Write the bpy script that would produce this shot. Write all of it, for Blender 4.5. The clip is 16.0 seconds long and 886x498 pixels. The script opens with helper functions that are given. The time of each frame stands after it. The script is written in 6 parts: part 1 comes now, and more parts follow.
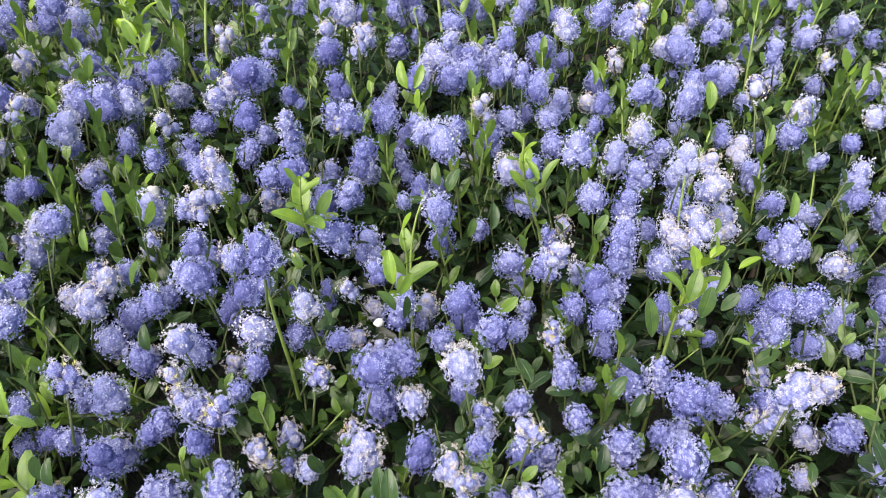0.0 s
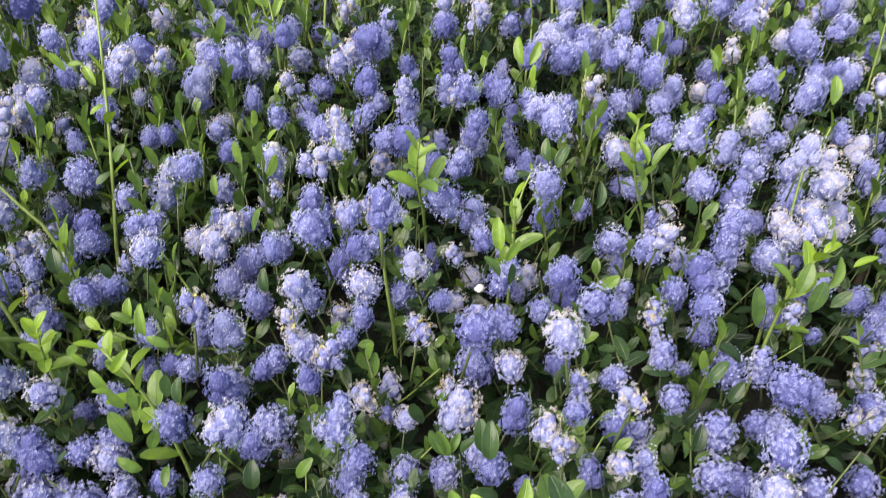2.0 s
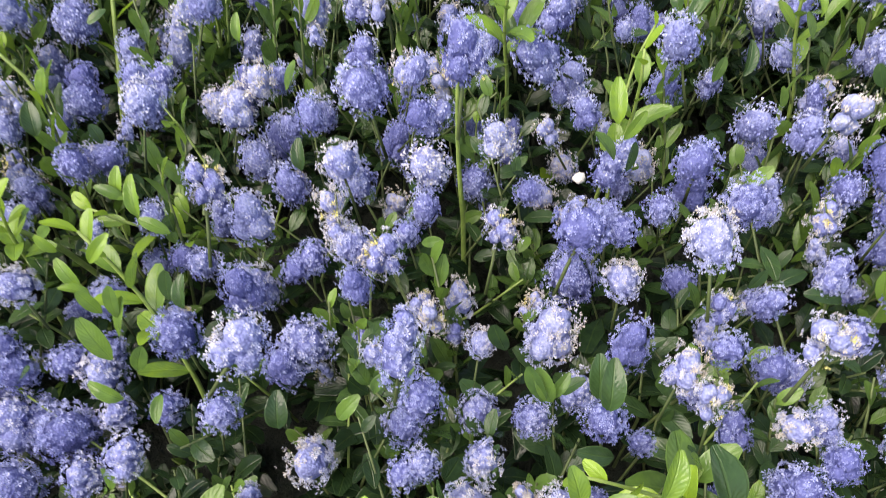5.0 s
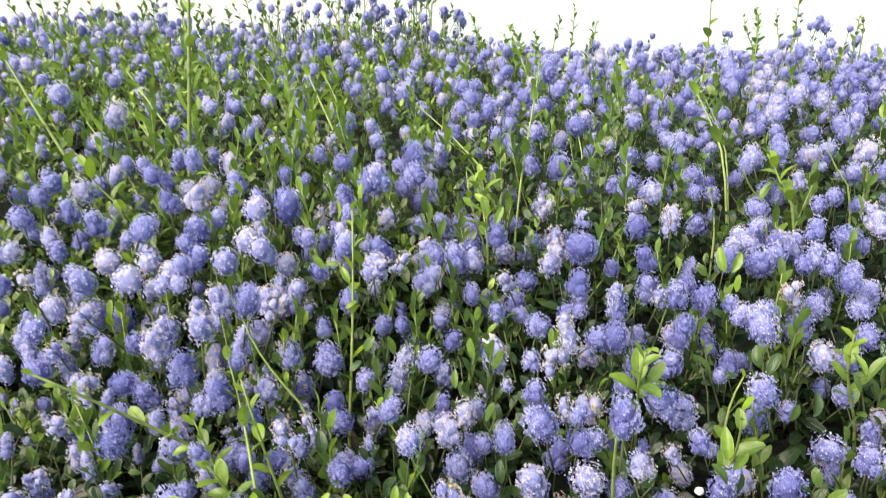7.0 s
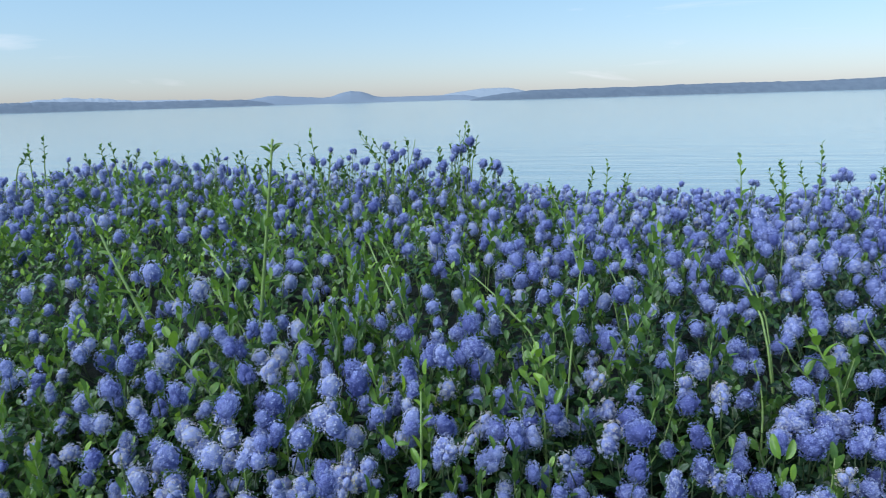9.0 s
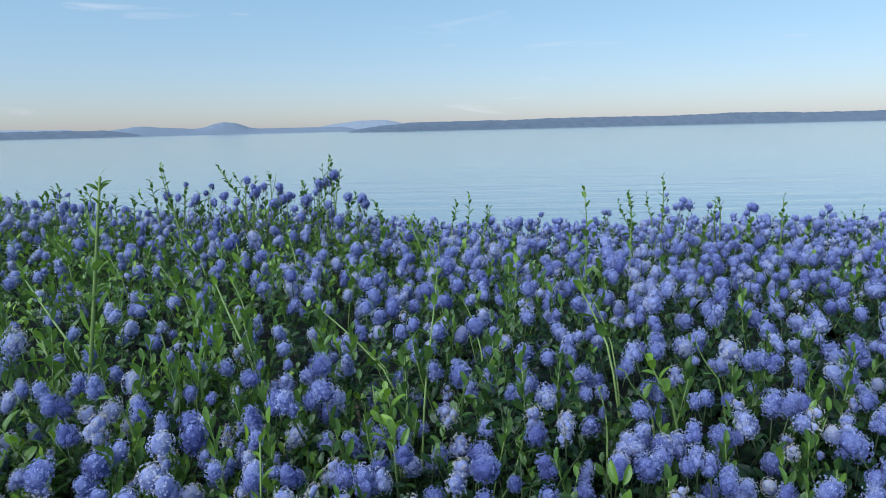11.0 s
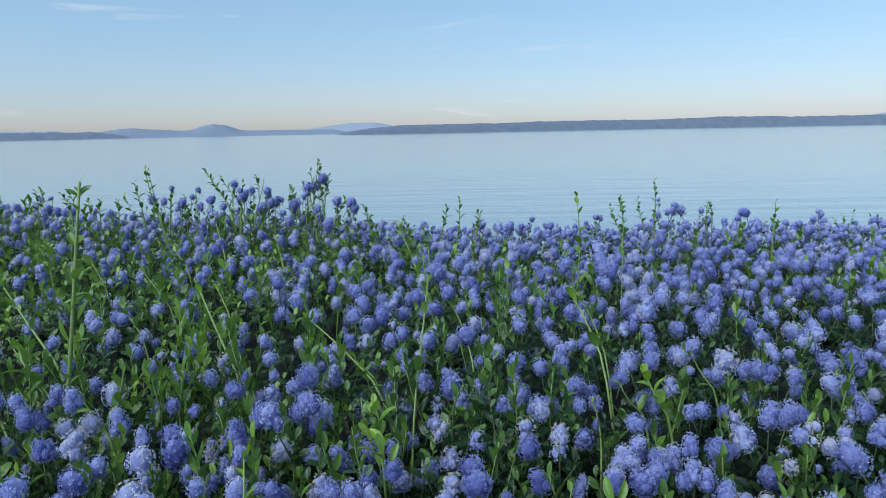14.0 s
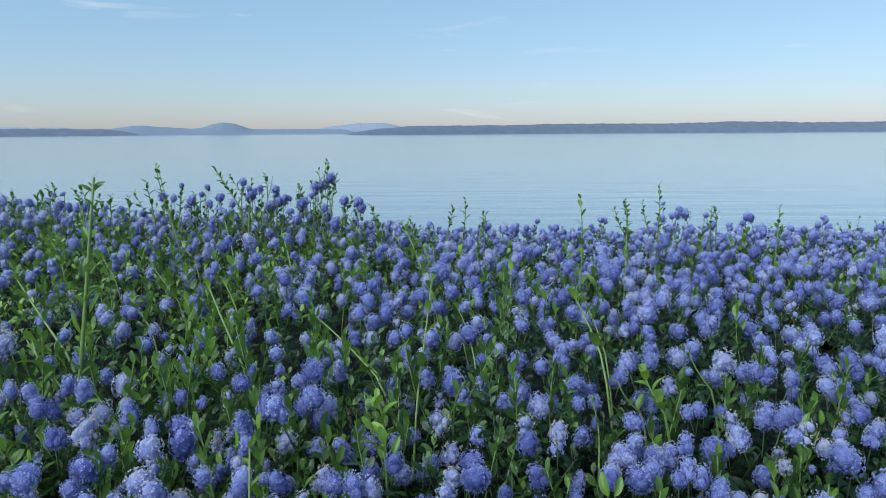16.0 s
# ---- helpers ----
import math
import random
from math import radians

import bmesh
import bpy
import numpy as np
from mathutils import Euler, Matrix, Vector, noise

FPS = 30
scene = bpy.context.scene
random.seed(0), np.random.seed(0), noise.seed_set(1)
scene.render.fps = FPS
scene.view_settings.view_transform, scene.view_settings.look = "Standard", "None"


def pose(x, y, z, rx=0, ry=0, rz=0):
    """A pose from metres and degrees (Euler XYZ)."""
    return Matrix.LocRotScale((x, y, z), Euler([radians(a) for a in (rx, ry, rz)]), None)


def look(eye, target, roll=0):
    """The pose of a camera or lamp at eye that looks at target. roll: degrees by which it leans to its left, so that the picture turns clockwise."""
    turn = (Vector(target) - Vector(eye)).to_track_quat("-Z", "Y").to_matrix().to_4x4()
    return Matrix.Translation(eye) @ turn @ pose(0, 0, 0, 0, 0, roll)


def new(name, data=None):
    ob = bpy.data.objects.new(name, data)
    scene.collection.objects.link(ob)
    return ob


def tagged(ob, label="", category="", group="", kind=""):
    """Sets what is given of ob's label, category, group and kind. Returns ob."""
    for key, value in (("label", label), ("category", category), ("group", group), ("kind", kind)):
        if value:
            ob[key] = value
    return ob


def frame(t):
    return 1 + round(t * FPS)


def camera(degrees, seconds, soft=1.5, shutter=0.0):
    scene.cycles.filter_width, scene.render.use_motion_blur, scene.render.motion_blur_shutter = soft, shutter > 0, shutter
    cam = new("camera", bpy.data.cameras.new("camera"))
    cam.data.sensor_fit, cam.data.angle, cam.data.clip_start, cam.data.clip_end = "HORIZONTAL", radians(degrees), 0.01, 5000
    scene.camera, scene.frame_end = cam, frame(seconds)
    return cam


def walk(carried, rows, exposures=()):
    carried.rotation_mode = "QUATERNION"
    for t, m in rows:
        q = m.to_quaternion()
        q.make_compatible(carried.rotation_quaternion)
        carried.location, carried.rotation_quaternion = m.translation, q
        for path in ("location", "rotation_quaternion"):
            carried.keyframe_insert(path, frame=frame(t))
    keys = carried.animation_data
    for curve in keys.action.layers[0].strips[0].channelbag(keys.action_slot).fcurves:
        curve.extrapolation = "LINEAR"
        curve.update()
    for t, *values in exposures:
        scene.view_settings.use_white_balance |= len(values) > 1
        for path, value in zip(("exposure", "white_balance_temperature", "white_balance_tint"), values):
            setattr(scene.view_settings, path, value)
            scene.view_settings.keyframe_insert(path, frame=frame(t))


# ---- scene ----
cam = camera(65.8, 16.0, 0.95, 0.3)
METRES, EYE, TILT, LEAN, TURN = 0.65, 1.6, -32.75, -0.45, -8.6
ROWS = [
    (0.0, 0.0, 0.0, 0.0, -0.0, 0.0, 0.0),
    (0.5, -0.0109, -0.0084, -0.0065, 1.5, -0.21, -1.39),
    (1.0, -0.0216, -0.0233, -0.0057, 3.13, 0.14, -2.7),
    (1.5, -0.0277, -0.033, -0.0054, 4.53, 0.26, -3.81),
    (2.0, -0.042, -0.0247, -0.0273, 5.89, -1.16, -4.92),
    (2.5, -0.0625, 0.0459, -0.0706, 7.27, -4.93, -5.89),
    (3.0, -0.0789, 0.1262, -0.0979, 8.27, -8.5, -6.41),
    (3.2, -0.0805, 0.1545, -0.107, 8.58, -9.8, -6.57),
    (4.25, -0.098, 0.2037, -0.0998, 9.4, -10.8, -6.95),
    (5.3, -0.108, 0.1239, -0.0503, 9.85, -6.8, -6.98),
    (5.5, -0.1163, 0.081, -0.0379, 10.46, -4.81, -6.92),
    (6.0, -0.1327, -0.0112, -0.0049, 12.18, 0.37, -6.89),
    (6.5, -0.155, -0.0951, 0.0157, 13.7, 5.36, -7.12),
    (7.0, -0.1819, -0.1611, 0.0279, 14.9, 9.56, -7.68),
    (7.5, -0.1981, -0.2215, 0.0429, 16.05, 12.94, -8.34),
    (8.0, -0.2189, -0.2641, 0.0656, 17.3, 15.35, -9.04),
    (8.5, -0.2372, -0.2957, 0.0887, 18.01, 17.24, -9.24),
    (9.0, -0.224, -0.3035, 0.1114, 17.01, 18.87, -8.33),
    (9.5, -0.1936, -0.2891, 0.1196, 14.3, 20.4, -6.42),
    (10.0, -0.1771, -0.28, 0.1321, 11.37, 21.56, -4.52),
    (12.5, -0.1548, -0.251, 0.1519, 7.45, 22.55, -2.97),
    (13.0, -0.1618, -0.2414, 0.1593, 7.52, 22.51, -2.97),
    (13.5, -0.1664, -0.2374, 0.1629, 7.54, 22.55, -2.98),
    (14.0, -0.167, -0.2397, 0.1643, 7.51, 22.62, -3.05),
    (14.5, -0.1622, -0.2429, 0.1606, 7.45, 22.7, -3.26),
    (15.0, -0.1556, -0.2534, 0.1545, 7.42, 22.75, -3.56),
    (15.5, -0.1549, -0.2608, 0.1499, 7.53, 22.75, -3.82),
    (16.0, -0.1568, -0.2651, 0.1489, 7.7, 22.71, -4.03),
]
EXPOSURES = [(0.0, 1.19, 9000, 24), (1.5, 1.17, 9300, 24), (3.2, 1.05, 9100, 26), (5.3, 1.23, 9400, 23), (6.0, 1.28, 9700, 22), (7.0, 1.22, 9500, 27), (7.9, 0.98, 8300, 32), (8.5, 0.61, 6950, 22), (9.0, 0.16, 6350, 12), (9.6, 0.03, 6200, 12), (11.5, -0.03, 6330, 13), (16.0, -0.03, 6330, 13)]
walk(cam, [(t, pose(0, 0, EYE, TILT, LEAN, TURN) @ pose(METRES * x, METRES * y, METRES * z, 90 + pitch, roll, yaw)) for t, x, y, z, yaw, pitch, roll in ROWS], EXPOSURES)

# ---- light: evening sky, a weak and very soft sun ----
SUN_HEIGHT, SUN_SIDE = 50.0, 230.0
world = bpy.data.worlds.new("evening sky")
scene.world = world
world.use_nodes = True
wn, wl = world.node_tree.nodes, world.node_tree.links
wn.clear()
sky = wn.new("ShaderNodeTexSky")
sky.sky_type = "NISHITA"
sky.sun_disc = False
sky.sun_elevation, sky.sun_rotation = radians(SUN_HEIGHT), radians(SUN_SIDE)
haze = wn.new("ShaderNodeTexCoord")
height = wn.new("ShaderNodeSeparateXYZ")
wl.new(haze.outputs["Generated"], height.inputs[0])
veil = wn.new("ShaderNodeValToRGB")
veil.color_ramp.elements[0].position, veil.color_ramp.elements[0].color = 0.0, (0.565, 0.612, 0.80, 1)
veil.color_ramp.elements[1].position, veil.color_ramp.elements[1].color = 0.20, (0.935, 1.03, 0.965, 1)
veil.color_ramp.elements.new(0.34).color = (0.865, 1.02, 0.985, 1)
wl.new(height.outputs[2], veil.inputs[0])
tint = wn.new("ShaderNodeMix")
tint.data_type, tint.blend_type = "RGBA", "MULTIPLY"
tint.inputs[0].default_value = 1.0
sky.air_density, sky.dust_density, sky.ozone_density = 1.0, 0.3, 2.2
back = wn.new("ShaderNodeBackground")
back.inputs["Strength"].default_value = 0.145
wout = wn.new("ShaderNodeOutputWorld")
wl.new(sky.outputs[0], tint.inputs[6])
wl.new(veil.outputs[0], tint.inputs[7])
# thin, drawn-out cirrus
stretch = wn.new("ShaderNodeMapping")
stretch.inputs["Scale"].default_value = (5.0, 5.0, 34.0)
stretch.inputs["Location"].default_value = (-0.25, 0.0, -0.31)
wl.new(haze.outputs["Generated"], stretch.inputs["Vector"])
wisp = wn.new("ShaderNodeTexNoise")
wisp.inputs["Scale"].default_value, wisp.inputs["Detail"].default_value, wisp.inputs["Distortion"].default_value = 1.0, 5.0, 0.6
wl.new(stretch.outputs[0], wisp.inputs["Vector"])
thin = wn.new("ShaderNodeMapRange")
thin.inputs["From Min"].default_value, thin.inputs["From Max"].default_value, thin.inputs["To Max"].default_value = 0.63, 0.84, 0.5
wl.new(wisp.outputs["Fac"], thin.inputs[0])
cloudy = wn.new("ShaderNodeMix")
cloudy.data_type = "RGBA"
cloudy.inputs[7].default_value = (6.2, 6.4, 6.8, 1)
wl.new(thin.outputs[0], cloudy.inputs[0])
wl.new(tint.outputs[2], cloudy.inputs[6])
wl.new(cloudy.outputs[2], back.inputs["Color"])
wl.new(back.outputs[0], wout.inputs["Surface"])

sun = new("sun", bpy.data.lights.new("sun", "SUN"))
sun.data.energy, sun.data.angle, sun.data.color = 4.3, radians(70), (0.84, 0.93, 1.0)
sun.matrix_world = look((0, 0, 30), (-math.sin(radians(SUN_SIDE)) * 50, -math.cos(radians(SUN_SIDE)) * 50, 30 - 50 * math.tan(radians(SUN_HEIGHT))))


# ---- materials ----
def material(name):
    m = bpy.data.materials.new(name)
    m.use_nodes = True
    t = m.node_tree
    return m, t.nodes, t.links, t.nodes["Principled BSDF"], t.nodes["Material Output"]


def add(nodes, kind, **inputs):
    n = nodes.new(kind)
    for k, v in inputs.items():
        n.inputs[k.replace("_", " ")].default_value = v
    return n


def ramp(nodes, stops):
    n = nodes.new("ShaderNodeValToRGB")
    while len(n.color_ramp.elements) < len(stops):
        n.color_ramp.elements.new(0.5)
    for e, (p, c) in zip(n.color_ramp.elements, stops):
        e.position, e.color = p, (*c, 1)
    return n


def sum_of(nodes, links, a, b, factor, offset):
    """a + (b - offset) * factor"""
    m = add(nodes, "ShaderNodeMath")
    m.operation = "MULTIPLY_ADD"
    links.new(b, m.inputs[0])
    m.inputs[1].default_value = factor
    links.new(a, m.inputs[2])
    s = add(nodes, "ShaderNodeMath")
    s.operation = "ADD"
    links.new(m.outputs[0], s.inputs[0])
    s.inputs[1].default_value = -offset * factor
    return s.outputs[0]


def petal_material():
    m, n, l, p, out = material("ceanothus petal")
    tone = n.new("ShaderNodeAttribute")
    tone.attribute_name = "tone"
    geo = n.new("ShaderNodeNewGeometry")
    info = n.new("ShaderNodeObjectInfo")
    v = sum_of(n, l, tone.outputs["Fac"], geo.outputs["Random Per Island"], 0.08, 0.3)
    v = sum_of(n, l, v, info.outputs["Random"], 0.14, 0.5)
    place = n.new("ShaderNodeNewGeometry")
    grain = add(n, "ShaderNodeTexNoise", Scale=900.0, Detail=1.0, Roughness=0.7)
    l.new(place.outputs["Position"], grain.inputs["Vector"])
    v = sum_of(n, l, v, grain.outputs["Fac"], 0.26, 0.5)
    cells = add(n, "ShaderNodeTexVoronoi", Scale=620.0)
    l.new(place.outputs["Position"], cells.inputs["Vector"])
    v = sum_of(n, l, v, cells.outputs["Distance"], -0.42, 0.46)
    bump = add(n, "ShaderNodeBump", Strength=0.7, Distance=0.0012)
    bump.invert = True
    l.new(cells.outputs["Distance"], bump.inputs["Height"])
    l.new(bump.outputs[0], p.inputs["Normal"])
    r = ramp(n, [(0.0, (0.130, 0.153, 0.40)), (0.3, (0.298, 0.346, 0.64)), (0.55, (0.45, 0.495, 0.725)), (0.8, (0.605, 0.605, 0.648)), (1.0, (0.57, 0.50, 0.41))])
    l.new(v, r.inputs[0])
    l.new(r.outputs[0], p.inputs["Base Color"])
    p.inputs["Roughness"].default_value = 0.65
    p.inputs["Specular IOR Level"].default_value = 0.25
    tr = n.new("ShaderNodeBsdfTranslucent")
    l.new(r.outputs[0], tr.inputs["Color"])
    mix = n.new("ShaderNodeMixShader")
    mix.inputs[0].default_value = 0.32
    l.new(p.outputs[0], mix.inputs[1])
    l.new(tr.outputs[0], mix.inputs[2])
    l.new(mix.outputs[0], out.inputs["Surface"])
    return m


def leaf_material():
    m, n, l, p, out = material("glossy ceanothus leaf")
    tone = n.new("ShaderNodeAttribute")
    tone.attribute_name = "tone"
    geo = n.new("ShaderNodeNewGeometry")
    info = n.new("ShaderNodeObjectInfo")
    uv = n.new("ShaderNodeUVMap")
    v = sum_of(n, l, tone.outputs["Fac"], geo.outputs["Random Per Island"], 0.22, 0.5)
    v = sum_of(n, l, v, info.outputs["Random"], 0.16, 0.5)
    blot = add(n, "ShaderNodeTexNoise", Scale=170.0, Detail=3.0)
    l.new(geo.outputs["Position"], blot.inputs["Vector"])
    v = sum_of(n, l, v, blot.outputs["Fac"], 0.35, 0.5)
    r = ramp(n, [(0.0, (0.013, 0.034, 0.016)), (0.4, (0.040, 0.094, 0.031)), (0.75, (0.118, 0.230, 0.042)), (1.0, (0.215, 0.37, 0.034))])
    l.new(v, r.inputs[0])
    # three sunken veins along the blade and fine cross veins
    sep = n.new("ShaderNodeSeparateXYZ")
    l.new(uv.outputs[0], sep.inputs[0])
    wave = add(n, "ShaderNodeMath")
    wave.operation = "COSINE"
    k = add(n, "ShaderNodeMath")
    k.operation = "MULTIPLY"
    k.inputs[1].default_value = 18.85
    l.new(sep.outputs[0], k.inputs[0])
    l.new(k.outputs[0], wave.inputs[0])
    sharp = add(n, "ShaderNodeMapRange")
    sharp.inputs["From Min"].default_value, sharp.inputs["From Max"].default_value = 0.75, 1.0
    l.new(wave.outputs[0], sharp.inputs[0])
    vein = n.new("ShaderNodeMix")
    vein.data_type = "RGBA"
    vein.inputs[7].default_value = (0.20, 0.36, 0.06, 1)
    half = add(n, "ShaderNodeMath")
    half.operation = "MULTIPLY"
    half.inputs[1].default_value = 0.07
    l.new(sharp.outputs[0], half.inputs[0])
    l.new(half.outputs[0], vein.inputs[0])
    l.new(r.outputs[0], vein.inputs[6])
    l.new(vein.outputs[2], p.inputs["Base Color"])
    side = add(n, "ShaderNodeMath")
    side.operation = "ABSOLUTE"
    l.new(sep.outputs[0], side.inputs[0])
    slant = sum_of(n, l, sep.outputs[1], side.outputs[0], -1.1, 0.0)
    rib = add(n, "ShaderNodeMath")
    rib.operation = "MULTIPLY"
    rib.inputs[1].default_value = 52.0
    l.new(slant, rib.inputs[0])
    ribs = add(n, "ShaderNodeMath")
    ribs.operation = "COSINE"
    l.new(rib.outputs[0], ribs.inputs[0])
    relief = sum_of(n, l, sharp.outputs[0], ribs.outputs[0], 0.07, 0.0)
    relief = sum_of(n, l, relief, blot.outputs["Fac"], 1.2, 0.5)
    bump = add(n, "ShaderNodeBump", Strength=0.42, Distance=0.0010)
    bump.invert = True
    l.new(relief, bump.inputs["Height"])
    l.new(bump.outputs[0], p.inputs["Normal"])
    p.inputs["Roughness"].default_value = 0.21
    p.inputs["Specular IOR Level"].default_value = 0.5
    tr = n.new("ShaderNodeBsdfTranslucent")
    l.new(vein.outputs[2], tr.inputs["Color"])
    mix = n.new("ShaderNodeMixShader")
    mix.inputs[0].default_value = 0.33
    l.new(p.outputs[0], mix.inputs[1])
    l.new(tr.outputs[0], mix.inputs[2])
    l.new(mix.outputs[0], out.inputs["Surface"])
    return m


def plain_material(name, dark, light, scale, rough, bump_strength=0.3, bump_distance=0.002):
    m, n, l, p, out = material(name)
    coord = n.new("ShaderNodeTexCoord")
    big = add(n, "ShaderNodeTexNoise", Scale=scale, Detail=6.0, Roughness=0.65)
    l.new(coord.outputs["Object"], big.inputs["Vector"])
    r = ramp(n, [(0.3, dark), (0.7, light)])
    l.new(big.outputs["Fac"], r.inputs[0])
    l.new(r.outputs[0], p.inputs["Base Color"])
    p.inputs["Roughness"].default_value = rough
    b = add(n, "ShaderNodeBump", Strength=bump_strength, Distance=bump_distance)
    l.new(big.outputs["Fac"], b.inputs["Height"])
    l.new(b.outputs[0], p.inputs["Normal"])
    return m


def sea_material():
    m, n, l, p, out = material("calm sea")
    p.inputs["Base Color"].default_value = (0.21, 0.275, 0.285, 1)
    p.inputs["Roughness"].default_value = 0.12
    p.inputs["IOR"].default_value = 1.33
    coord = n.new("ShaderNodeTexCoord")
    mp = add(n, "ShaderNodeMapping", Scale=(0.028, 0.13, 1.0))
    l.new(coord.outputs["Object"], mp.inputs["Vector"])
    swell = add(n, "ShaderNodeTexNoise", Scale=1.0, Detail=4.0, Roughness=0.55)
    l.new(mp.outputs[0], swell.inputs["Vector"])
    b = add(n, "ShaderNodeBump", Strength=0.5, Distance=0.5)
    l.new(swell.outputs["Fac"], b.inputs["Height"])
    l.new(b.outputs[0], p.inputs["Normal"])
    return m


PETAL, LEAF = petal_material(), leaf_material()
STEM = plain_material("green stem", (0.11, 0.18, 0.042), (0.21, 0.30, 0.075), 140.0, 0.5)
TWIG = plain_material("dull green twig", (0.04, 0.065, 0.022), (0.09, 0.13, 0.04), 140.0, 0.6)
# near-black base colour paints the shade deep inside the shrubs
CROWN_SHADE = plain_material("inner twigs, shade painted in", (0.005, 0.009, 0.006), (0.014, 0.020, 0.013), 45.0, 0.95, 1.0, 0.02)
WOOD = plain_material("grey-brown bark", (0.05, 0.04, 0.03), (0.13, 0.10, 0.075), 60.0, 0.85, 0.6)
SOIL = plain_material("dark soil and litter", (0.018, 0.014, 0.010), (0.05, 0.04, 0.026), 9.0, 0.95, 0.8, 0.02)
WHITE = plain_material("white petal", (0.55, 0.55, 0.50), (0.72, 0.72, 0.68), 300.0, 0.5)
ANTHER = plain_material("yellow anthers", (0.44, 0.40, 0.12), (0.62, 0.56, 0.22), 400.0, 0.6)
SEA = sea_material()
# distance haze is painted into these base colours, paler the farther off
ISLE_NEAR = plain_material("wooded far shore, haze in its colour", (0.10, 0.13, 0.17), (0.14, 0.175, 0.215), 0.03, 1.0, 0.3, 2.0)
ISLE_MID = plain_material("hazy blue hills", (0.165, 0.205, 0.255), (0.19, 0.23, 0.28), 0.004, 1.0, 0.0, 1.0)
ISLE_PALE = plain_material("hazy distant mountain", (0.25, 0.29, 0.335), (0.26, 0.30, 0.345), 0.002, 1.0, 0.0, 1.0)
ISLE_FAR = plain_material("pale distant ridge, painted haze", (0.27, 0.31, 0.36), (0.29, 0.33, 0.38), 0.002, 1.0, 0.0, 1.0)


# ---- mesh helpers ----
def mesh_from(name, verts, tris, mats, slots=None, tone=None, uv=None, smooth=False):
    """A mesh from vertex and triangle arrays; tone per vertex, uv per vertex."""
    verts, tris = np.asarray(verts, np.float32), np.asarray(tris, np.int32)
    me = bpy.data.meshes.new(name)
    me.vertices.add(len(verts))
    me.vertices.foreach_set("co", verts.ravel())
    me.loops.add(tris.size)
    me.loops.foreach_set("vertex_index", tris.ravel())
    me.polygons.add(len(tris))
    me.polygons.foreach_set("loop_start", np.arange(0, tris.size, 3, dtype=np.int32))
    for m in mats:
        me.materials.append(m)
    if slots is not None:
        me.polygons.foreach_set("material_index", np.asarray(slots, np.int32))
    me.polygons.foreach_set("use_smooth", np.full(len(tris), smooth))
    me.update(calc_edges=True)
    if tone is not None:
        me.attributes.new("tone", "FLOAT", "POINT").data.foreach_set("value", np.asarray(tone, np.float32))
    if uv is not None:
        me.uv_layers.new(name="UVMap").data.foreach_set("uv", np.asarray(uv, np.float32)[tris.ravel()].ravel())
    return me


class Heap:
    """Collects pieces (vertices, triangles, slot, tone, uv) into one mesh."""

    def __init__(self):
        self.v, self.f, self.s, self.t, self.u, self.n = [], [], [], [], [], 0

    def put(self, v, f, slot=0, tone=0.5, uv=None):
        v, f = np.asarray(v, float), np.asarray(f, int)
        self.v.append(v)
        self.f.append(f + self.n)
        self.s.append(np.full(len(f), slot) if np.isscalar(slot) else slot)
        self.t.append(np.full(len(v), tone) if np.isscalar(tone) else tone)
        self.u.append(np.zeros((len(v), 2)) if uv is None else uv)
        self.n += len(v)

    def arrays(self):
        return [np.concatenate(a) for a in (self.v, self.f, self.s, self.t, self.u)]

    def mesh(self, name, mats, smooth=False):
        v, f, s, t, u = self.arrays()
        return mesh_from(name, v, f, mats, s, t, u, smooth)


def unit(a):
    return a / np.maximum(np.linalg.norm(a, axis=-1, keepdims=True), 1e-9)


def frames_from(d, up):
    """Rotation matrices (n,3,3) whose y column is d and whose z column leans to up."""
    y = unit(d)
    z = unit(up - (up * y).sum(-1, keepdims=True) * y + 1e-6)
    return np.stack([np.cross(y, z), y, z], -1)


def spread(heap, v, f, R, pos, size, slot=0, tone=None, uv=None):
    """Lay copies of a small piece into a heap."""
    n, k = len(pos), len(v)
    w = np.einsum("nij,kj->nki", R, v) * np.asarray(size).reshape(-1, 1, 1) + pos[:, None]
    g = (f[None] + (np.arange(n) * k)[:, None, None]).reshape(-1, 3)
    t = 0.5 if tone is None else np.repeat(tone, k)
    heap.put(w.reshape(-1, 3), g, slot, t, None if uv is None else np.tile(uv, (n, 1)))


def tube(heap, points, radii, sides=6, slot=0, tone=0.5):
    pts = np.asarray(points, float)
    d = unit(np.gradient(pts, axis=0))
    a = unit(np.cross(d, np.array([0.31, 0.87, 0.22]) + 0 * d))
    b = np.cross(d, a)
    ang = np.arange(sides) * 2 * math.pi / sides
    ring = a[:, None] * np.cos(ang)[None, :, None] + b[:, None] * np.sin(ang)[None, :, None]
    v = (pts[:, None] + ring * np.asarray(radii, float).reshape(-1, 1, 1)).reshape(-1, 3)
    f = []
    for i in range(len(pts) - 1):
        for j in range(sides):
            p, q = i * sides + j, i * sides + (j + 1) % sides
            f += [(p, q, q + sides), (p, q + sides, p + sides)]
    e = (len(pts) - 1) * sides
    f += [(e, e + j, e + j + 1) for j in range(1, sides - 1)]
    heap.put(v, f, slot, tone)


def part(name, data, parent, label="", m=None):
    ob = new(name, data)
    ob.parent = parent
    ob.matrix_parent_inverse = Matrix.Translation(-parent.matrix_basis.translation) if parent.parent is None else Matrix.Identity(4)
    if m is not None:
        ob.matrix_basis = m
    if label:
        ob["label"] = label
    return ob


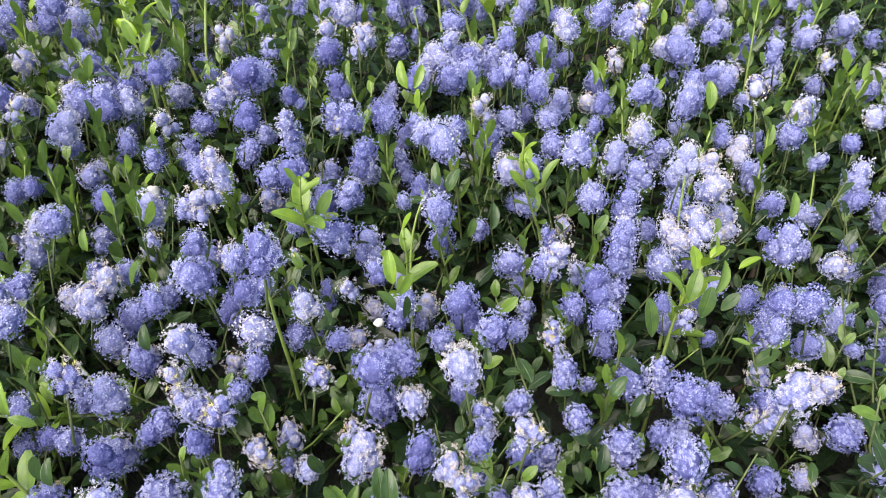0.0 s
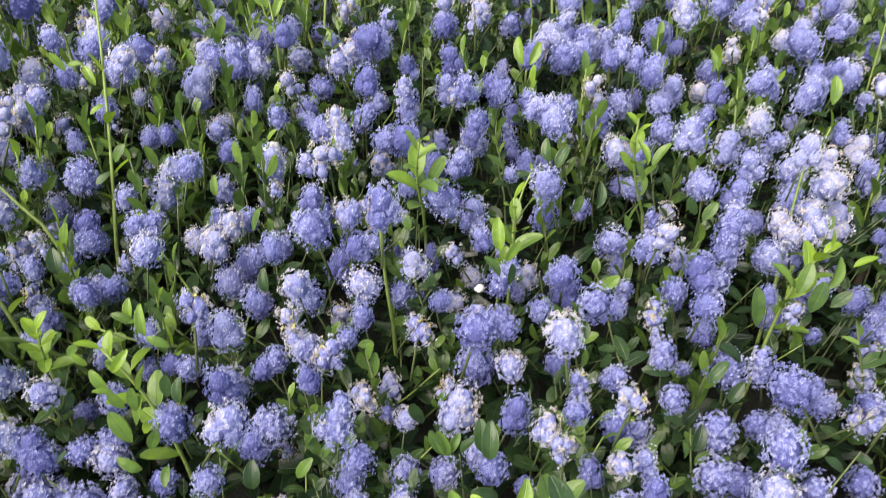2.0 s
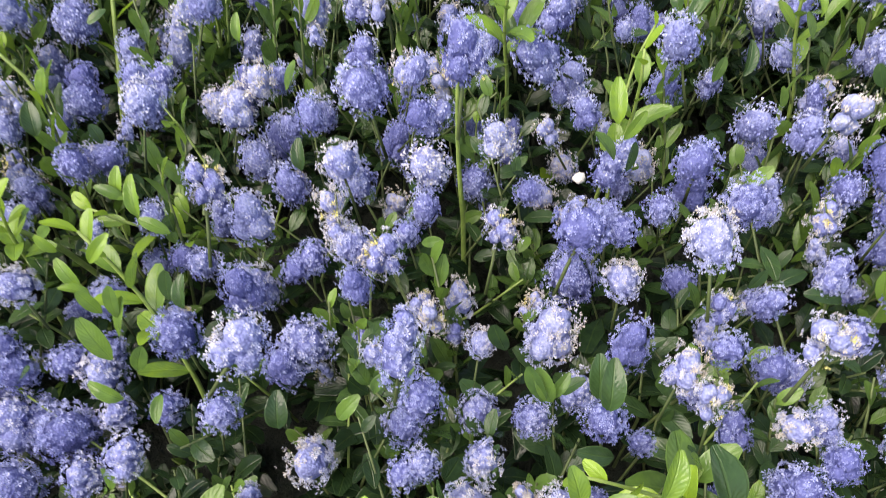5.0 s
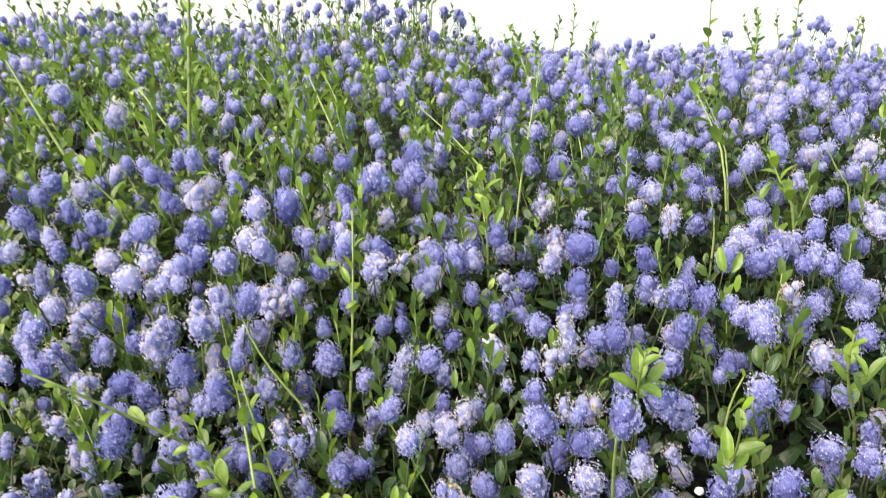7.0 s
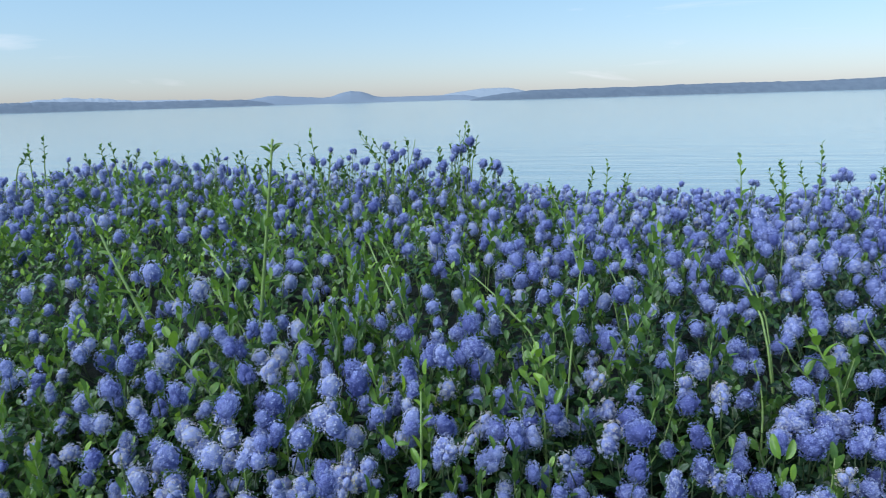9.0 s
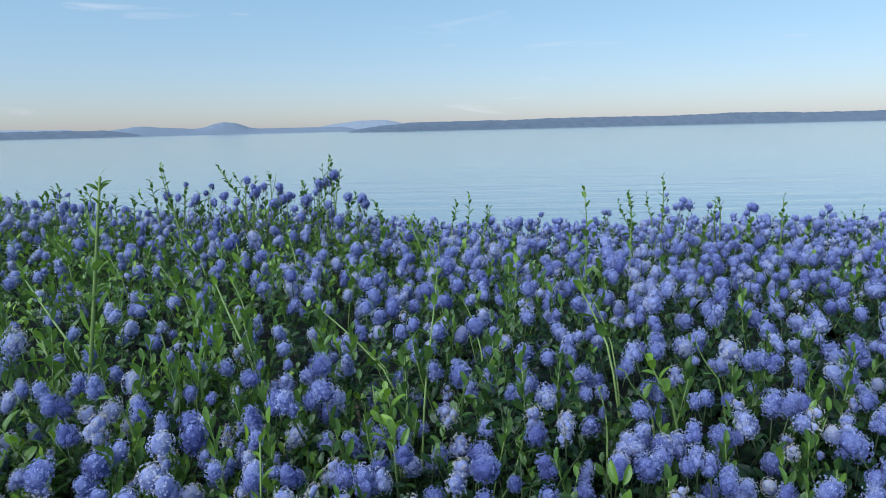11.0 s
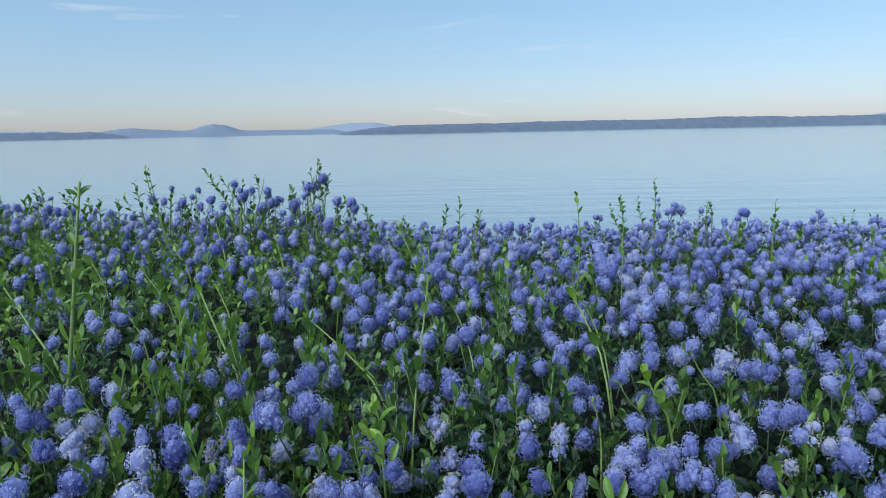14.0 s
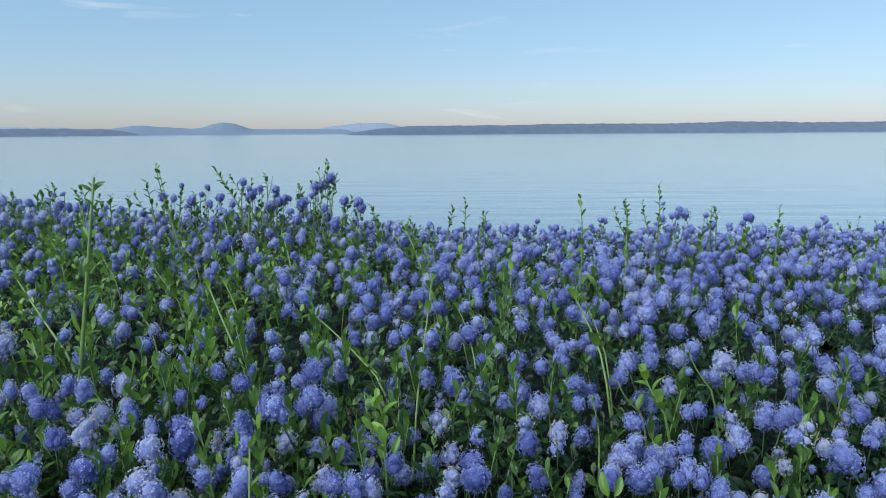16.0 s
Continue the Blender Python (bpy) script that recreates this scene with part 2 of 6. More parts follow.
# ---- ground and sea ----
def canopy(x, y):
    """Height of the flowering top of the planting."""
    return (1.485 - 0.31 * np.exp(-y / 0.55) - 0.05 * np.exp(-((y - 0.42) / 0.2) ** 2) - 0.10 * np.maximum(0, y - 1.9) ** 2
            + 0.06 * np.exp(-((x + 0.75) / 0.35) ** 2 - ((y - 2.2) / 0.35) ** 2) + 0.085 * np.exp(-((x + 1.35) / 0.45) ** 2 - ((y - 1.9) / 0.5) ** 2)
            + 0.10 * np.exp(-((x + 1.95) / 0.55) ** 2 - ((y - 2.35) / 0.5) ** 2) - 0.5 * np.maximum(0, np.abs(x) - 2.3) ** 2 - 3.0 * np.maximum(0, 0.05 - y) ** 2
            - 0.038 / (1 + np.exp(-(y - 1.5) * 7)) - 0.022 / (1 + np.exp(-(y - 1.5) * 7)) / (1 + np.exp(-(x + 0.15) * 9)) + 0.045 * np.exp(-((x + 0.57) / 0.17) ** 2 - ((y - 2.05) / 0.22) ** 2))


def bank(y):
    """Height of the soil: level under the planting, then falling away to the water."""
    return -14.0 / (1 + np.exp(-np.clip((y - 6.0) * 1.1, -40, 40)))


def skirt(x, y):
    """How far up its side the planting stands: 1 over its top, falling in a round shoulder to 0 at its foot."""
    half = 1.25 + 0.5 * np.clip(y, 0, 2.2) + 0.22 * noise.noise((math.copysign(3.0, x), y * 1.3, 1.0))
    back = 2.72 + 0.2 * noise.noise((x * 1.1, 9.0, 1.0))
    u = np.sqrt(np.maximum(0, np.abs(x) - half) ** 2 + np.maximum(0, -0.1 - y + 0.1 * noise.noise((x * 1.6, 5.0, 1.0))) ** 2 + np.maximum(0, y - back) ** 2) / 0.48
    u = u * (1 + 0.25 * noise.noise((x * 1.7, y * 1.7, 4.0)))
    return np.sqrt(np.maximum(0, 1 - u * u))


SEA_LEVEL = -11.0


def ground_sheet():
    xs = np.concatenate([-np.geomspace(4900, 3, 26), np.linspace(-2.5, 2.5, 21), np.geomspace(3, 4900, 26)])
    ys = np.concatenate([-np.geomspace(4900, 2, 24), np.linspace(-1.5, 9, 43), np.geomspace(10, 4900, 24)])
    X, Y = np.meshgrid(xs, ys)
    n = np.vectorize(lambda x, y: noise.noise((x * 0.7, y * 0.7, 0.0)))(X, Y)
    Z = 0.05 * n + bank(Y)
    v = np.stack([X, Y, Z], -1).reshape(-1, 3)
    k, f = len(xs), []
    for j in range(len(ys) - 1):
        for i in range(k - 1):
            a = j * k + i
            f += [(a, a + 1, a + k + 1), (a, a + k + 1, a + k)]
    return tagged(new("ground", mesh_from("ground", v, f, [SOIL], smooth=True)), "dark soil bank that falls away to the water", "ground", kind="structure")


ground_sheet()
sea_v = [(-4900, 5.5, SEA_LEVEL), (4900, 5.5, SEA_LEVEL), (4900, 4950, SEA_LEVEL), (-4900, 4950, SEA_LEVEL)]
tagged(new("water", mesh_from("water", sea_v, [(0, 1, 2), (0, 2, 3)], [SEA])), "calm pale-blue sea with fine ripples under an evening sky", "sea", kind="structure")


def island(name, mat, distance, az0, az1, height, bumps, seed, depth, label, rough=0.12, recede=0.0):
    """A wooded ridge seen across the water, from azimuth az0 to az1 (degrees, right of straight ahead)."""
    cols, rows = 420, 7
    t = np.linspace(0, 1, cols)
    az = np.radians(az0 + (az1 - az0) * t)
    top = np.full(cols, float(height)) * np.clip(np.minimum(t, 1 - t) * 14, 0, 1) ** 0.6
    for a, w, h in bumps:
        top += h * np.exp(-((np.degrees(az) - a) / w) ** 2)
    wob = np.array([noise.noise((seed + 40 * x, seed, 0)) + (0.6 if rough >= 0.1 else 0.15) * noise.noise((seed + 170 * x, 3, seed)) for x in t])
    if rough >= 0.1:
        wob += np.array([0.16 * noise.noise((seed + 520 * x, 7, seed)) + 0.2 * noise.noise((seed + 1300 * x, 9, seed)) for x in t])
    top = np.maximum(top * (1 + rough * wob), 0.4)
    v = []
    for r in range(rows):
        s = r / (rows - 1)
        d = distance * (1 + recede * t) + depth * (s - 0.5) * 2
        z = SEA_LEVEL - 1 + (top * (1 + recede * t) + 1) * math.sin(math.pi * s) ** 0.7
        v.append(np.stack([np.sin(az) * d, np.cos(az) * d, z], -1))
    v = np.concatenate(v)
    f = []
    for r in range(rows - 1):
        for c in range(cols - 1):
            a = r * cols + c
            f += [(a, a + 1, a + cols + 1), (a, a + cols + 1, a + cols)]
    return tagged(new(name, mesh_from(name, v, f, [mat], smooth=True)), label, "island", kind="structure")


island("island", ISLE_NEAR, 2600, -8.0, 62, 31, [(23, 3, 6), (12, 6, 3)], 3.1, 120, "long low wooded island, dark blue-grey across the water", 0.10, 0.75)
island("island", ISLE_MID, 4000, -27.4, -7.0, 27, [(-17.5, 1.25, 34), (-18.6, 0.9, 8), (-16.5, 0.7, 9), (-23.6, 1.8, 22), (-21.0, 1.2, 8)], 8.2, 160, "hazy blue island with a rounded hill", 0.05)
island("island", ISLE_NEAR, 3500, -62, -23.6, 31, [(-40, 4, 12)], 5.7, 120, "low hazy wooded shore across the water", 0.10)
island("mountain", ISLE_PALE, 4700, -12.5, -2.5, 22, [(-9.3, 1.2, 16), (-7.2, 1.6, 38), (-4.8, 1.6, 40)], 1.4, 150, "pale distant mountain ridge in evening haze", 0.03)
island("mountain", ISLE_FAR, 4700, -66, -26, 46, [(-38, 3, 26)], 9.4, 150, "pale distant ridge, painted haze behind the low shore", 0.10)
island("mountain", ISLE_FAR, 4700, 27, 64, 40, [(34, 2.5, 25)], 6.4, 150, "pale distant ridge, painted haze behind the long island", 0.08)

# ---- small pieces ----
def floret_piece(lod):
    """A tiny flower with narrow petals round a raised centre, opening along z, and its thread-like stamens. The last array: paler towards the tips."""
    h = Heap()
    n, w = ((5, 0.17), (3, 0.26), (3, 0.34), (2, 0.5))[lod]
    for i in range(n):
        a = i * 2 * math.pi / n + (0.4 if lod == 3 else 0)
        c, s = math.cos(a), math.sin(a)
        lift = (0.36 if i % 2 else 0.14) if lod < 2 else 0.2
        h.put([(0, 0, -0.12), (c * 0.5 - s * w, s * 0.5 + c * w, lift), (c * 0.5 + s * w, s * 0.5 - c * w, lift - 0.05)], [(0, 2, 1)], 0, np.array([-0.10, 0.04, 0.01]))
    if lod == 0:
        for a in (0.6, 3.7):
            c, s = math.cos(a), math.sin(a)
            h.put([(-s * 0.035, c * 0.035, 0), (s * 0.035, -c * 0.035, 0), (c * 0.26, s * 0.26, 0.5)], [(0, 1, 2)], 0, np.array([-0.05, -0.05, 0.14]))
    v, f, s_, t, u = h.arrays()
    return v, f, t


FLORETS = [floret_piece(k) for k in range(4)]


def sphere_dirs(n, phase):
    i = np.arange(n) + 0.5
    z = 1 - 2 * i / n
    a = i * 2.399963 + phase
    r = np.sqrt(1 - z * z)
    return np.stack([r * np.cos(a), r * np.sin(a), z], -1)


def ball_piece(rows, cols):
    v = [(0, 0, 1)] + [(math.sin(math.pi * r / rows) * math.cos(2 * math.pi * (c + 0.5 * (r % 2)) / cols), math.sin(math.pi * r / rows) * math.sin(2 * math.pi * (c + 0.5 * (r % 2)) / cols), math.cos(math.pi * r / rows)) for r in range(1, rows) for c in range(cols)] + [(0, 0, -1)]
    f = [(0, 1 + c, 1 + (c + 1) % cols) for c in range(cols)]
    for r in range(rows - 2):
        for c in range(cols):
            a, b = 1 + r * cols + c, 1 + r * cols + (c + 1) % cols
            f += [(a, a + cols, b + cols), (a, b + cols, b)]
    e = len(v) - 1
    f += [(e, e - cols + (c + 1) % cols, e - cols + c) for c in range(cols)]
    return np.array(v, float), np.array(f, int)


def cluster_heap(shape, low, high, lod, seed):
    """A flower head about one unit in radius, its stalk running down from it. tone low..high: bluer to whiter."""
    rng = np.random.default_rng(seed)
    h = Heap()
    if shape == "ball":
        lobes = [((0, 0, 0), 0.92)] + [(tuple(0.3 * unit(rng.normal(size=3)) * (1, 1, 0.9)), rng.uniform(0.66, 0.74)) for _ in range(3)]
    elif shape == "lobed":
        lobes = [((0, 0, 0.25), 0.78)] + [((0.38 * math.cos(a), 0.38 * math.sin(a), rng.uniform(-0.5, -0.15)), rng.uniform(0.54, 0.64)) for a in np.arange(3) * 2.09 + rng.uniform(0, 1)]
    elif shape == "cone":
        lobes = [((rng.uniform(-0.1, 0.1), rng.uniform(-0.1, 0.1), z), r) for z, r in ((-0.7, 0.76), (-0.05, 0.76), (0.55, 0.64), (1.0, 0.46))]
    else:
        lobes = [((rng.uniform(-0.4, 0.4), rng.uniform(-0.4, 0.4), rng.uniform(-0.55, 0.6)), rng.uniform(0.42, 0.66)) for _ in range(6)]
    if lod >= 2:
        lobes = [((0, 0, 0), 1.0)] if shape == "ball" else lobes[:3] if shape == "cone" else lobes[:2] if shape == "lobed" else lobes[:4]
    size = (0.19, 0.215, 0.28, 0.5)[lod]
    per = (225, 145, 58, 14)[lod]
    if shape == "open":
        size, per = size * 0.85, per * 0.8
    C, Rr = np.array([c for c, r in lobes], float), np.array([r for c, r in lobes])
    P, D = [], []
    for c, r in zip(C, Rr):
        d = sphere_dirs(max(5, int(per * r * r * 1.2)), rng.uniform(0, 6))
        d = unit(d + rng.normal(0, 0.10, d.shape))
        P.append(c + d * (r * (1 + rng.normal(0, (0.12, 0.09, 0.05, 0.04)[lod], len(d))))[:, None])
        D.append(d)
    P, D = np.concatenate(P), np.concatenate(D)
    gap = np.linalg.norm(P[:, None] - C[None], axis=-1) / Rr[None]
    keep = (gap < 0.88).sum(1) == 0
    if shape == "open":
        keep &= rng.random(len(P)) < 0.75
    P, D = P[keep], D[keep]
    if lod < 2:
        # flowers gather in small bunches, closely in the white heads, with darker clefts between
        tip = sphere_dirs(22 if high > 0.84 else 34, rng.uniform(0, 6))
        near = np.argmax(unit(P) @ tip.T, 1)
        aim = tip[near] * np.linalg.norm(P, axis=1)[:, None]
        P = P + (aim - P) * (0.42 if high > 0.84 else 0.25) + tip[near] * (0.05 * rng.normal(size=len(tip)))[near][:, None]
    # whiter, wide-open flowers patchily on top, painting in light from above, bluer buds elsewhere
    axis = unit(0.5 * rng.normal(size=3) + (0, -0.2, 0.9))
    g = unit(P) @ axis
    toplit = np.clip(0.5 + 0.6 * g + rng.normal(0, 0.18, len(P)), 0, 1)
    tone = low + (high - low) * toplit + (0, 0.0, 0.03, 0.06)[lod]
    v, f, ft = FLORETS[lod]
    R = frames_from(unit(np.cross(D, rng.normal(size=D.shape))), D + rng.normal(0, (0.3, 0.22, 0.14, 0.12)[lod], D.shape))
    w = np.einsum("nij,kj->nki", R, v) * (size * rng.uniform(0.75, 1.2, len(P)))[:, None, None] + (P - D * 0.04)[:, None]
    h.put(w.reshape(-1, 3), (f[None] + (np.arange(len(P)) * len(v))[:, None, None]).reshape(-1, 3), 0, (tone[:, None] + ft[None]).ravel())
    if shape == "open":
        # yellow-green centres and pale threads from the axis to each flower
        d = unit(rng.normal(0, 0.5, (5, 3)) + axis)
        spread(h, v, f, frames_from(unit(np.cross(d, rng.normal(size=d.shape))), d), d * rng.uniform(0.4, 0.75, (5, 1)), np.full(5, 0.24), 2 if high > 0.84 and lod < 2 else 0, np.full(5, 0.6))
        k = rng.random(len(P)) < (0.9, 0.5, 0.2, 0.0)[lod]
        for p, q in zip(P[k], D[k]):
            side = unit(np.cross(q, rng.normal(size=3))) * 0.016
            h.put([p * 0.25 + (0, 0, -0.15) - side, p * 0.25 + (0, 0, -0.15) + side, p], [(0, 1, 2)], 0, min(high, 0.85))
        tube(h, [(0, 0, -1.0), (0.04, 0, 0), (0.0, 0.05, 0.75)], [0.09, 0.075, 0.04], 4 if lod < 2 else 3, 1)
    # uneven packed buds inside, toned darker to paint the shade between flowers
    rows, cols = ((8, 12), (5, 9), (5, 7), (4, 5))[lod]
    bv, bf = ball_piece(rows, cols)
    for c, r in zip(C, Rr):
        lump = rng.normal(0, 0.07 if lod < 3 else 0.03, len(bv))
        k = (0.55 if shape == "open" else (0.68, 0.72, 0.80, 0.9)[lod]) * r
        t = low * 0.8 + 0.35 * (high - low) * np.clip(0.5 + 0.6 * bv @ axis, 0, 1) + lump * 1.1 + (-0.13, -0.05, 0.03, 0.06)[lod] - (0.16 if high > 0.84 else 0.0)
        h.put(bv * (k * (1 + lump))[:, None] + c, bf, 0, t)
    bend = rng.uniform(-0.5, 0.5, 2)
    tube(h, [(0, 0, -0.5), (bend[0] * 0.5, bend[1] * 0.5, -1.4), (bend[0], bend[1], -2.6)], [0.06, 0.07, 0.075], 5 if lod == 0 else 3, 1)
    return h


KINDS = {
    "blue": [("ball", 0.06, 0.46), ("ball", 0.12, 0.56), ("lobed", 0.08, 0.52), ("ball", 0.0, 0.38), ("lobed", 0.12, 0.62)],
    "pale": [("ball", 0.28, 0.79), ("lobed", 0.36, 0.82), ("ball", 0.42, 0.83), ("lobed", 0.24, 0.72)],
    "white": [("open", 0.62, 0.94), ("lobed", 0.62, 0.92), ("open", 0.58, 0.95), ("ball", 0.58, 0.89)],
    "yellow": [("open", 0.42, 0.98), ("open", 0.46, 0.96)],
    "faded": [("open", 0.70, 1.08), ("lobed", 0.58, 1.02)],
    "cone": [("cone", 0.06, 0.5), ("cone", 0.12, 0.62)],
    "cone_pale": [("cone", 0.25, 0.74)],
    "cone_white": [("cone", 0.60, 0.92)],
}
HEAPS, MESHES = {}, {}


def cluster_data(kind, variant, lod):
    key = (kind, variant % len(KINDS[kind]), lod)
    if key not in HEAPS:
        shape, low, high = KINDS[kind][key[1]]
        HEAPS[key] = cluster_heap(shape, low, high, lod, 7 + 13 * key[1] + 101 * list(KINDS).index(kind)).arrays()
    return key, HEAPS[key]


def cluster_mesh(kind, variant, lod):
    key, (v, f, s, t, u) = cluster_data(kind, variant, lod)
    if key not in MESHES:
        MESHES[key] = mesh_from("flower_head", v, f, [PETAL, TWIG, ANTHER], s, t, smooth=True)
    return MESHES[key]


def leaf_piece(rows, fold=0.10, droop=0.12, wave=0.0, wide=0.255):
    """An oval blade one unit long, along y, its face up."""
    v, uv, f = [], [], []
    for i in range(rows + 1):
        s = i / rows
        w = wide * (max(0.0, 1 - abs(2 * s ** 1.15 - 1) ** 2.3) ** 0.6 if 0 < i < rows else 0.12 if i == 0 else 0.3 if rows > 3 else 0.5)
        z = -droop * s * s + 0.05 * math.sin(3 * s)
        for u, e in ((-1, fold), (-0.5, fold * 0.25), (0, 0), (0.5, fold * 0.25), (1, fold)) if rows > 5 else ((-1, fold), (0, 0), (1, fold)):
            v.append((u * w, s, z + e * 2.2 * w + wave * math.sin(9 * s + u)))
            uv.append((u / 3, s))
    k = 5 if rows > 5 else 3
    for i in range(rows):
        for j in range(k - 1):
            a = i * k + j
            f += [(a, a + 1, a + k + 1), (a, a + k + 1, a + k)]
    return np.array(v), np.array(f), np.array(uv)


LEAVES = [leaf_piece(6), leaf_piece(6, 0.16, 0.25, 0.01), leaf_piece(6, 0.05, -0.05)]
LEAF_NEAR, LEAF_MID, LEAF_FAR = leaf_piece(4), leaf_piece(3), leaf_piece(2)
LEAF_SLIM = leaf_piece(4, 0.2, -0.04, 0.0, 0.19)
LEAF_MESH = {}


def leaf_mesh(shape, tone):
    key = (shape, tone)
    if key not in LEAF_MESH:
        v, f, uv = LEAVES[shape]
        LEAF_MESH[key] = mesh_from("leaf", v, f, [LEAF], None, np.full(len(v), tone), uv, True)
    return LEAF_MESH[key]


# ---- the shrubs ----
PLANTS = []
CENTRES = np.array([(-0.30, 0.35), (0.30, 0.35), (-0.85, 0.95), (-0.05, 0.90), (0.75, 0.95), (-1.5, 1.9), (-0.35, 1.85), (1.1, 1.8)])
for (px, py), text in zip(CENTRES, (
        "evergreen shrub thick with blue-violet flower heads and long green shoots",
        "evergreen shrub crowded with blue and whitening flower heads",
        "leafy blue-flowering shrub with tall upright green shoots",
        "blue-flowering shrub with pale, fading flower heads among glossy leaves",
        "dense shrub almost covered in pale blue flower heads",
        "mounded blue-flowering shrub beside the sea",
        "shrub with small blue heads on long stems against the water",
        "dense blue-flowering shrub with thin shoots at the bank's edge")):
    root = new("ceanothus_shrub")
    root.matrix_basis = pose(px, py, 0)
    PLANTS.append(tagged(root, text, "shrub", "flowering shrubs on the bank"))
COUNT = len(PLANTS)


def owner(x, y):
    return int(np.argmin(((CENTRES - (x, y)) ** 2).sum(1)))


BLOOMS = []


def bloom(kind, x, y, z, r):
    """A flower head; a very large one is a knot of three."""
    if r < 0.0198 or kind.startswith("cone"):
        BLOOMS.append((kind, x, y, z, r))
        return
    for i in range(3):
        a = 2.1 * i + 40 * x
        BLOOMS.append((kind, x + 0.55 * r * math.cos(a), y + 0.35 * r * math.sin(a), z + 0.5 * r * math.sin(a + 1.2), r * (0.66, 0.58, 0.52)[i]))


# flower heads that stand out singly
bloom("blue", -0.344, 0.755, 1.427, 0.0163)
bloom("blue", -0.380, 0.764, 1.399, 0.0167)
bloom("blue", -0.382, 0.872, 1.370, 0.0137)
bloom("blue", -0.309, 0.836, 1.407, 0.0145)
bloom("pale", -0.282, 0.876, 1.370, 0.0162)
bloom("white", -0.322, 0.760, 1.377, 0.0170)
bloom("blue", -0.598, 1.028, 1.318, 0.0224)
bloom("pale", -0.296, 0.573, 1.389, 0.0160)
bloom("blue", -0.345, 0.628, 1.383, 0.0130)
bloom("white", -0.274, 0.595, 1.385, 0.0125)
bloom("pale", -0.246, 0.616, 1.358, 0.0175)
bloom("blue", -0.247, 0.731, 1.383, 0.0118)
bloom("blue", -0.177, 0.693, 1.381, 0.0158)
bloom("white", -0.162, 0.627, 1.354, 0.0150)
bloom("faded", -0.120, 0.785, 1.385, 0.0155)
bloom("blue", -0.165, 0.869, 1.332, 0.0158)
bloom("blue", -0.082, 0.612, 1.402, 0.0170)
bloom("white", -0.115, 0.638, 1.370, 0.0150)
bloom("blue", -0.085, 0.602, 1.367, 0.0159)
bloom("blue", -0.141, 0.691, 1.326, 0.0149)
bloom("cone_pale", -0.047, 0.580, 1.357, 0.0163)
bloom("white", -0.009, 0.776, 1.389, 0.0196)
bloom("white", 0.020, 0.707, 1.399, 0.0155)
bloom("pale", 0.011, 0.790, 1.408, 0.0141)
bloom("blue", -0.051, 1.322, 1.290, 0.0260)
bloom("blue", 0.092, 0.896, 1.386, 0.0199)
bloom("blue", 0.068, 0.786, 1.370, 0.0162)
bloom("blue", 0.006, 0.565, 1.375, 0.0143)
bloom("blue", 0.037, 0.673, 1.338, 0.0146)
bloom("cone", 0.014, 0.560, 1.335, 0.0152)
bloom("pale", 0.069, 0.565, 1.358, 0.0126)
bloom("blue", 0.086, 0.555, 1.352, 0.0173)
bloom("blue", 0.127, 0.698, 1.370, 0.0257)
bloom("blue", 0.127, 0.755, 1.403, 0.0154)
bloom("blue", 0.174, 0.697, 1.400, 0.0136)
bloom("blue", 0.191, 0.634, 1.365, 0.0138)
bloom("faded", 0.135, 0.629, 1.350, 0.0154)
bloom("blue", 0.168, 0.649, 1.329, 0.0167)
bloom("blue", 0.205, 0.630, 1.337, 0.0141)
bloom("blue", 0.203, 0.532, 1.349, 0.0186)
bloom("pale", 0.236, 0.696, 1.411, 0.0176)
bloom("blue", 0.227, 0.735, 1.372, 0.0155)
bloom("blue", 0.301, 0.766, 1.405, 0.0175)
bloom("white", 0.304, 0.677, 1.424, 0.0156)
bloom("pale", 0.386, 0.750, 1.375, 0.0212)
bloom("blue", 0.473, 0.850, 1.382, 0.0157)
bloom("blue", 0.483, 0.928, 1.369, 0.0170)
bloom("blue", 0.290, 0.608, 1.371, 0.0164)
bloom("faded", 0.299, 0.706, 1.363, 0.0135)
bloom("blue", 0.272, 0.659, 1.339, 0.0146)
bloom("pale", 0.256, 0.525, 1.364, 0.0134)
bloom("blue", 0.261, 0.527, 1.323, 0.0167)
bloom("blue", 0.307, 0.577, 1.322, 0.0120)
bloom("pale", 0.255, 0.441, 1.377, 0.0140)
bloom("faded", 0.330, 0.529, 1.328, 0.0126)
bloom("pale", 0.316, 0.492, 1.322, 0.0177)
bloom("white", 0.275, 0.435, 1.320, 0.0147)
bloom("blue", 0.208, 0.495, 1.318, 0.0134)
bloom("pale", 0.146, 0.557, 1.320, 0.0144)
bloom("blue", 0.071, 0.484, 1.323, 0.0155)
bloom("blue", 0.078, 0.510, 1.276, 0.0140)
bloom("blue", -0.015, 0.475, 1.312, 0.0184)
bloom("blue", 0.014, 0.513, 1.277, 0.0167)
bloom("blue", -0.059, 0.387, 1.356, 0.0160)
bloom("blue", -0.088, 0.447, 1.314, 0.0102)
bloom("cone_white", -0.099, 0.500, 1.363, 0.0135)
bloom("white", -0.108, 0.486, 1.344, 0.0195)
bloom("faded", -0.073, 0.586, 1.289, 0.0151)
bloom("blue", -0.127, 0.496, 1.300, 0.0132)
bloom("blue", -0.214, 0.570, 1.309, 0.0115)
bloom("blue", -0.227, 0.495, 1.329, 0.0147)
bloom("blue", -0.295, 0.595, 1.308, 0.0112)
bloom("blue", -0.268, 0.571, 1.323, 0.0096)
bloom("blue", -0.169, 0.588, 1.336, 0.0121)
bloom("blue", -0.145, 0.611, 1.321, 0.0105)
bloom("blue", -0.301, 0.528, 1.279, 0.0124)
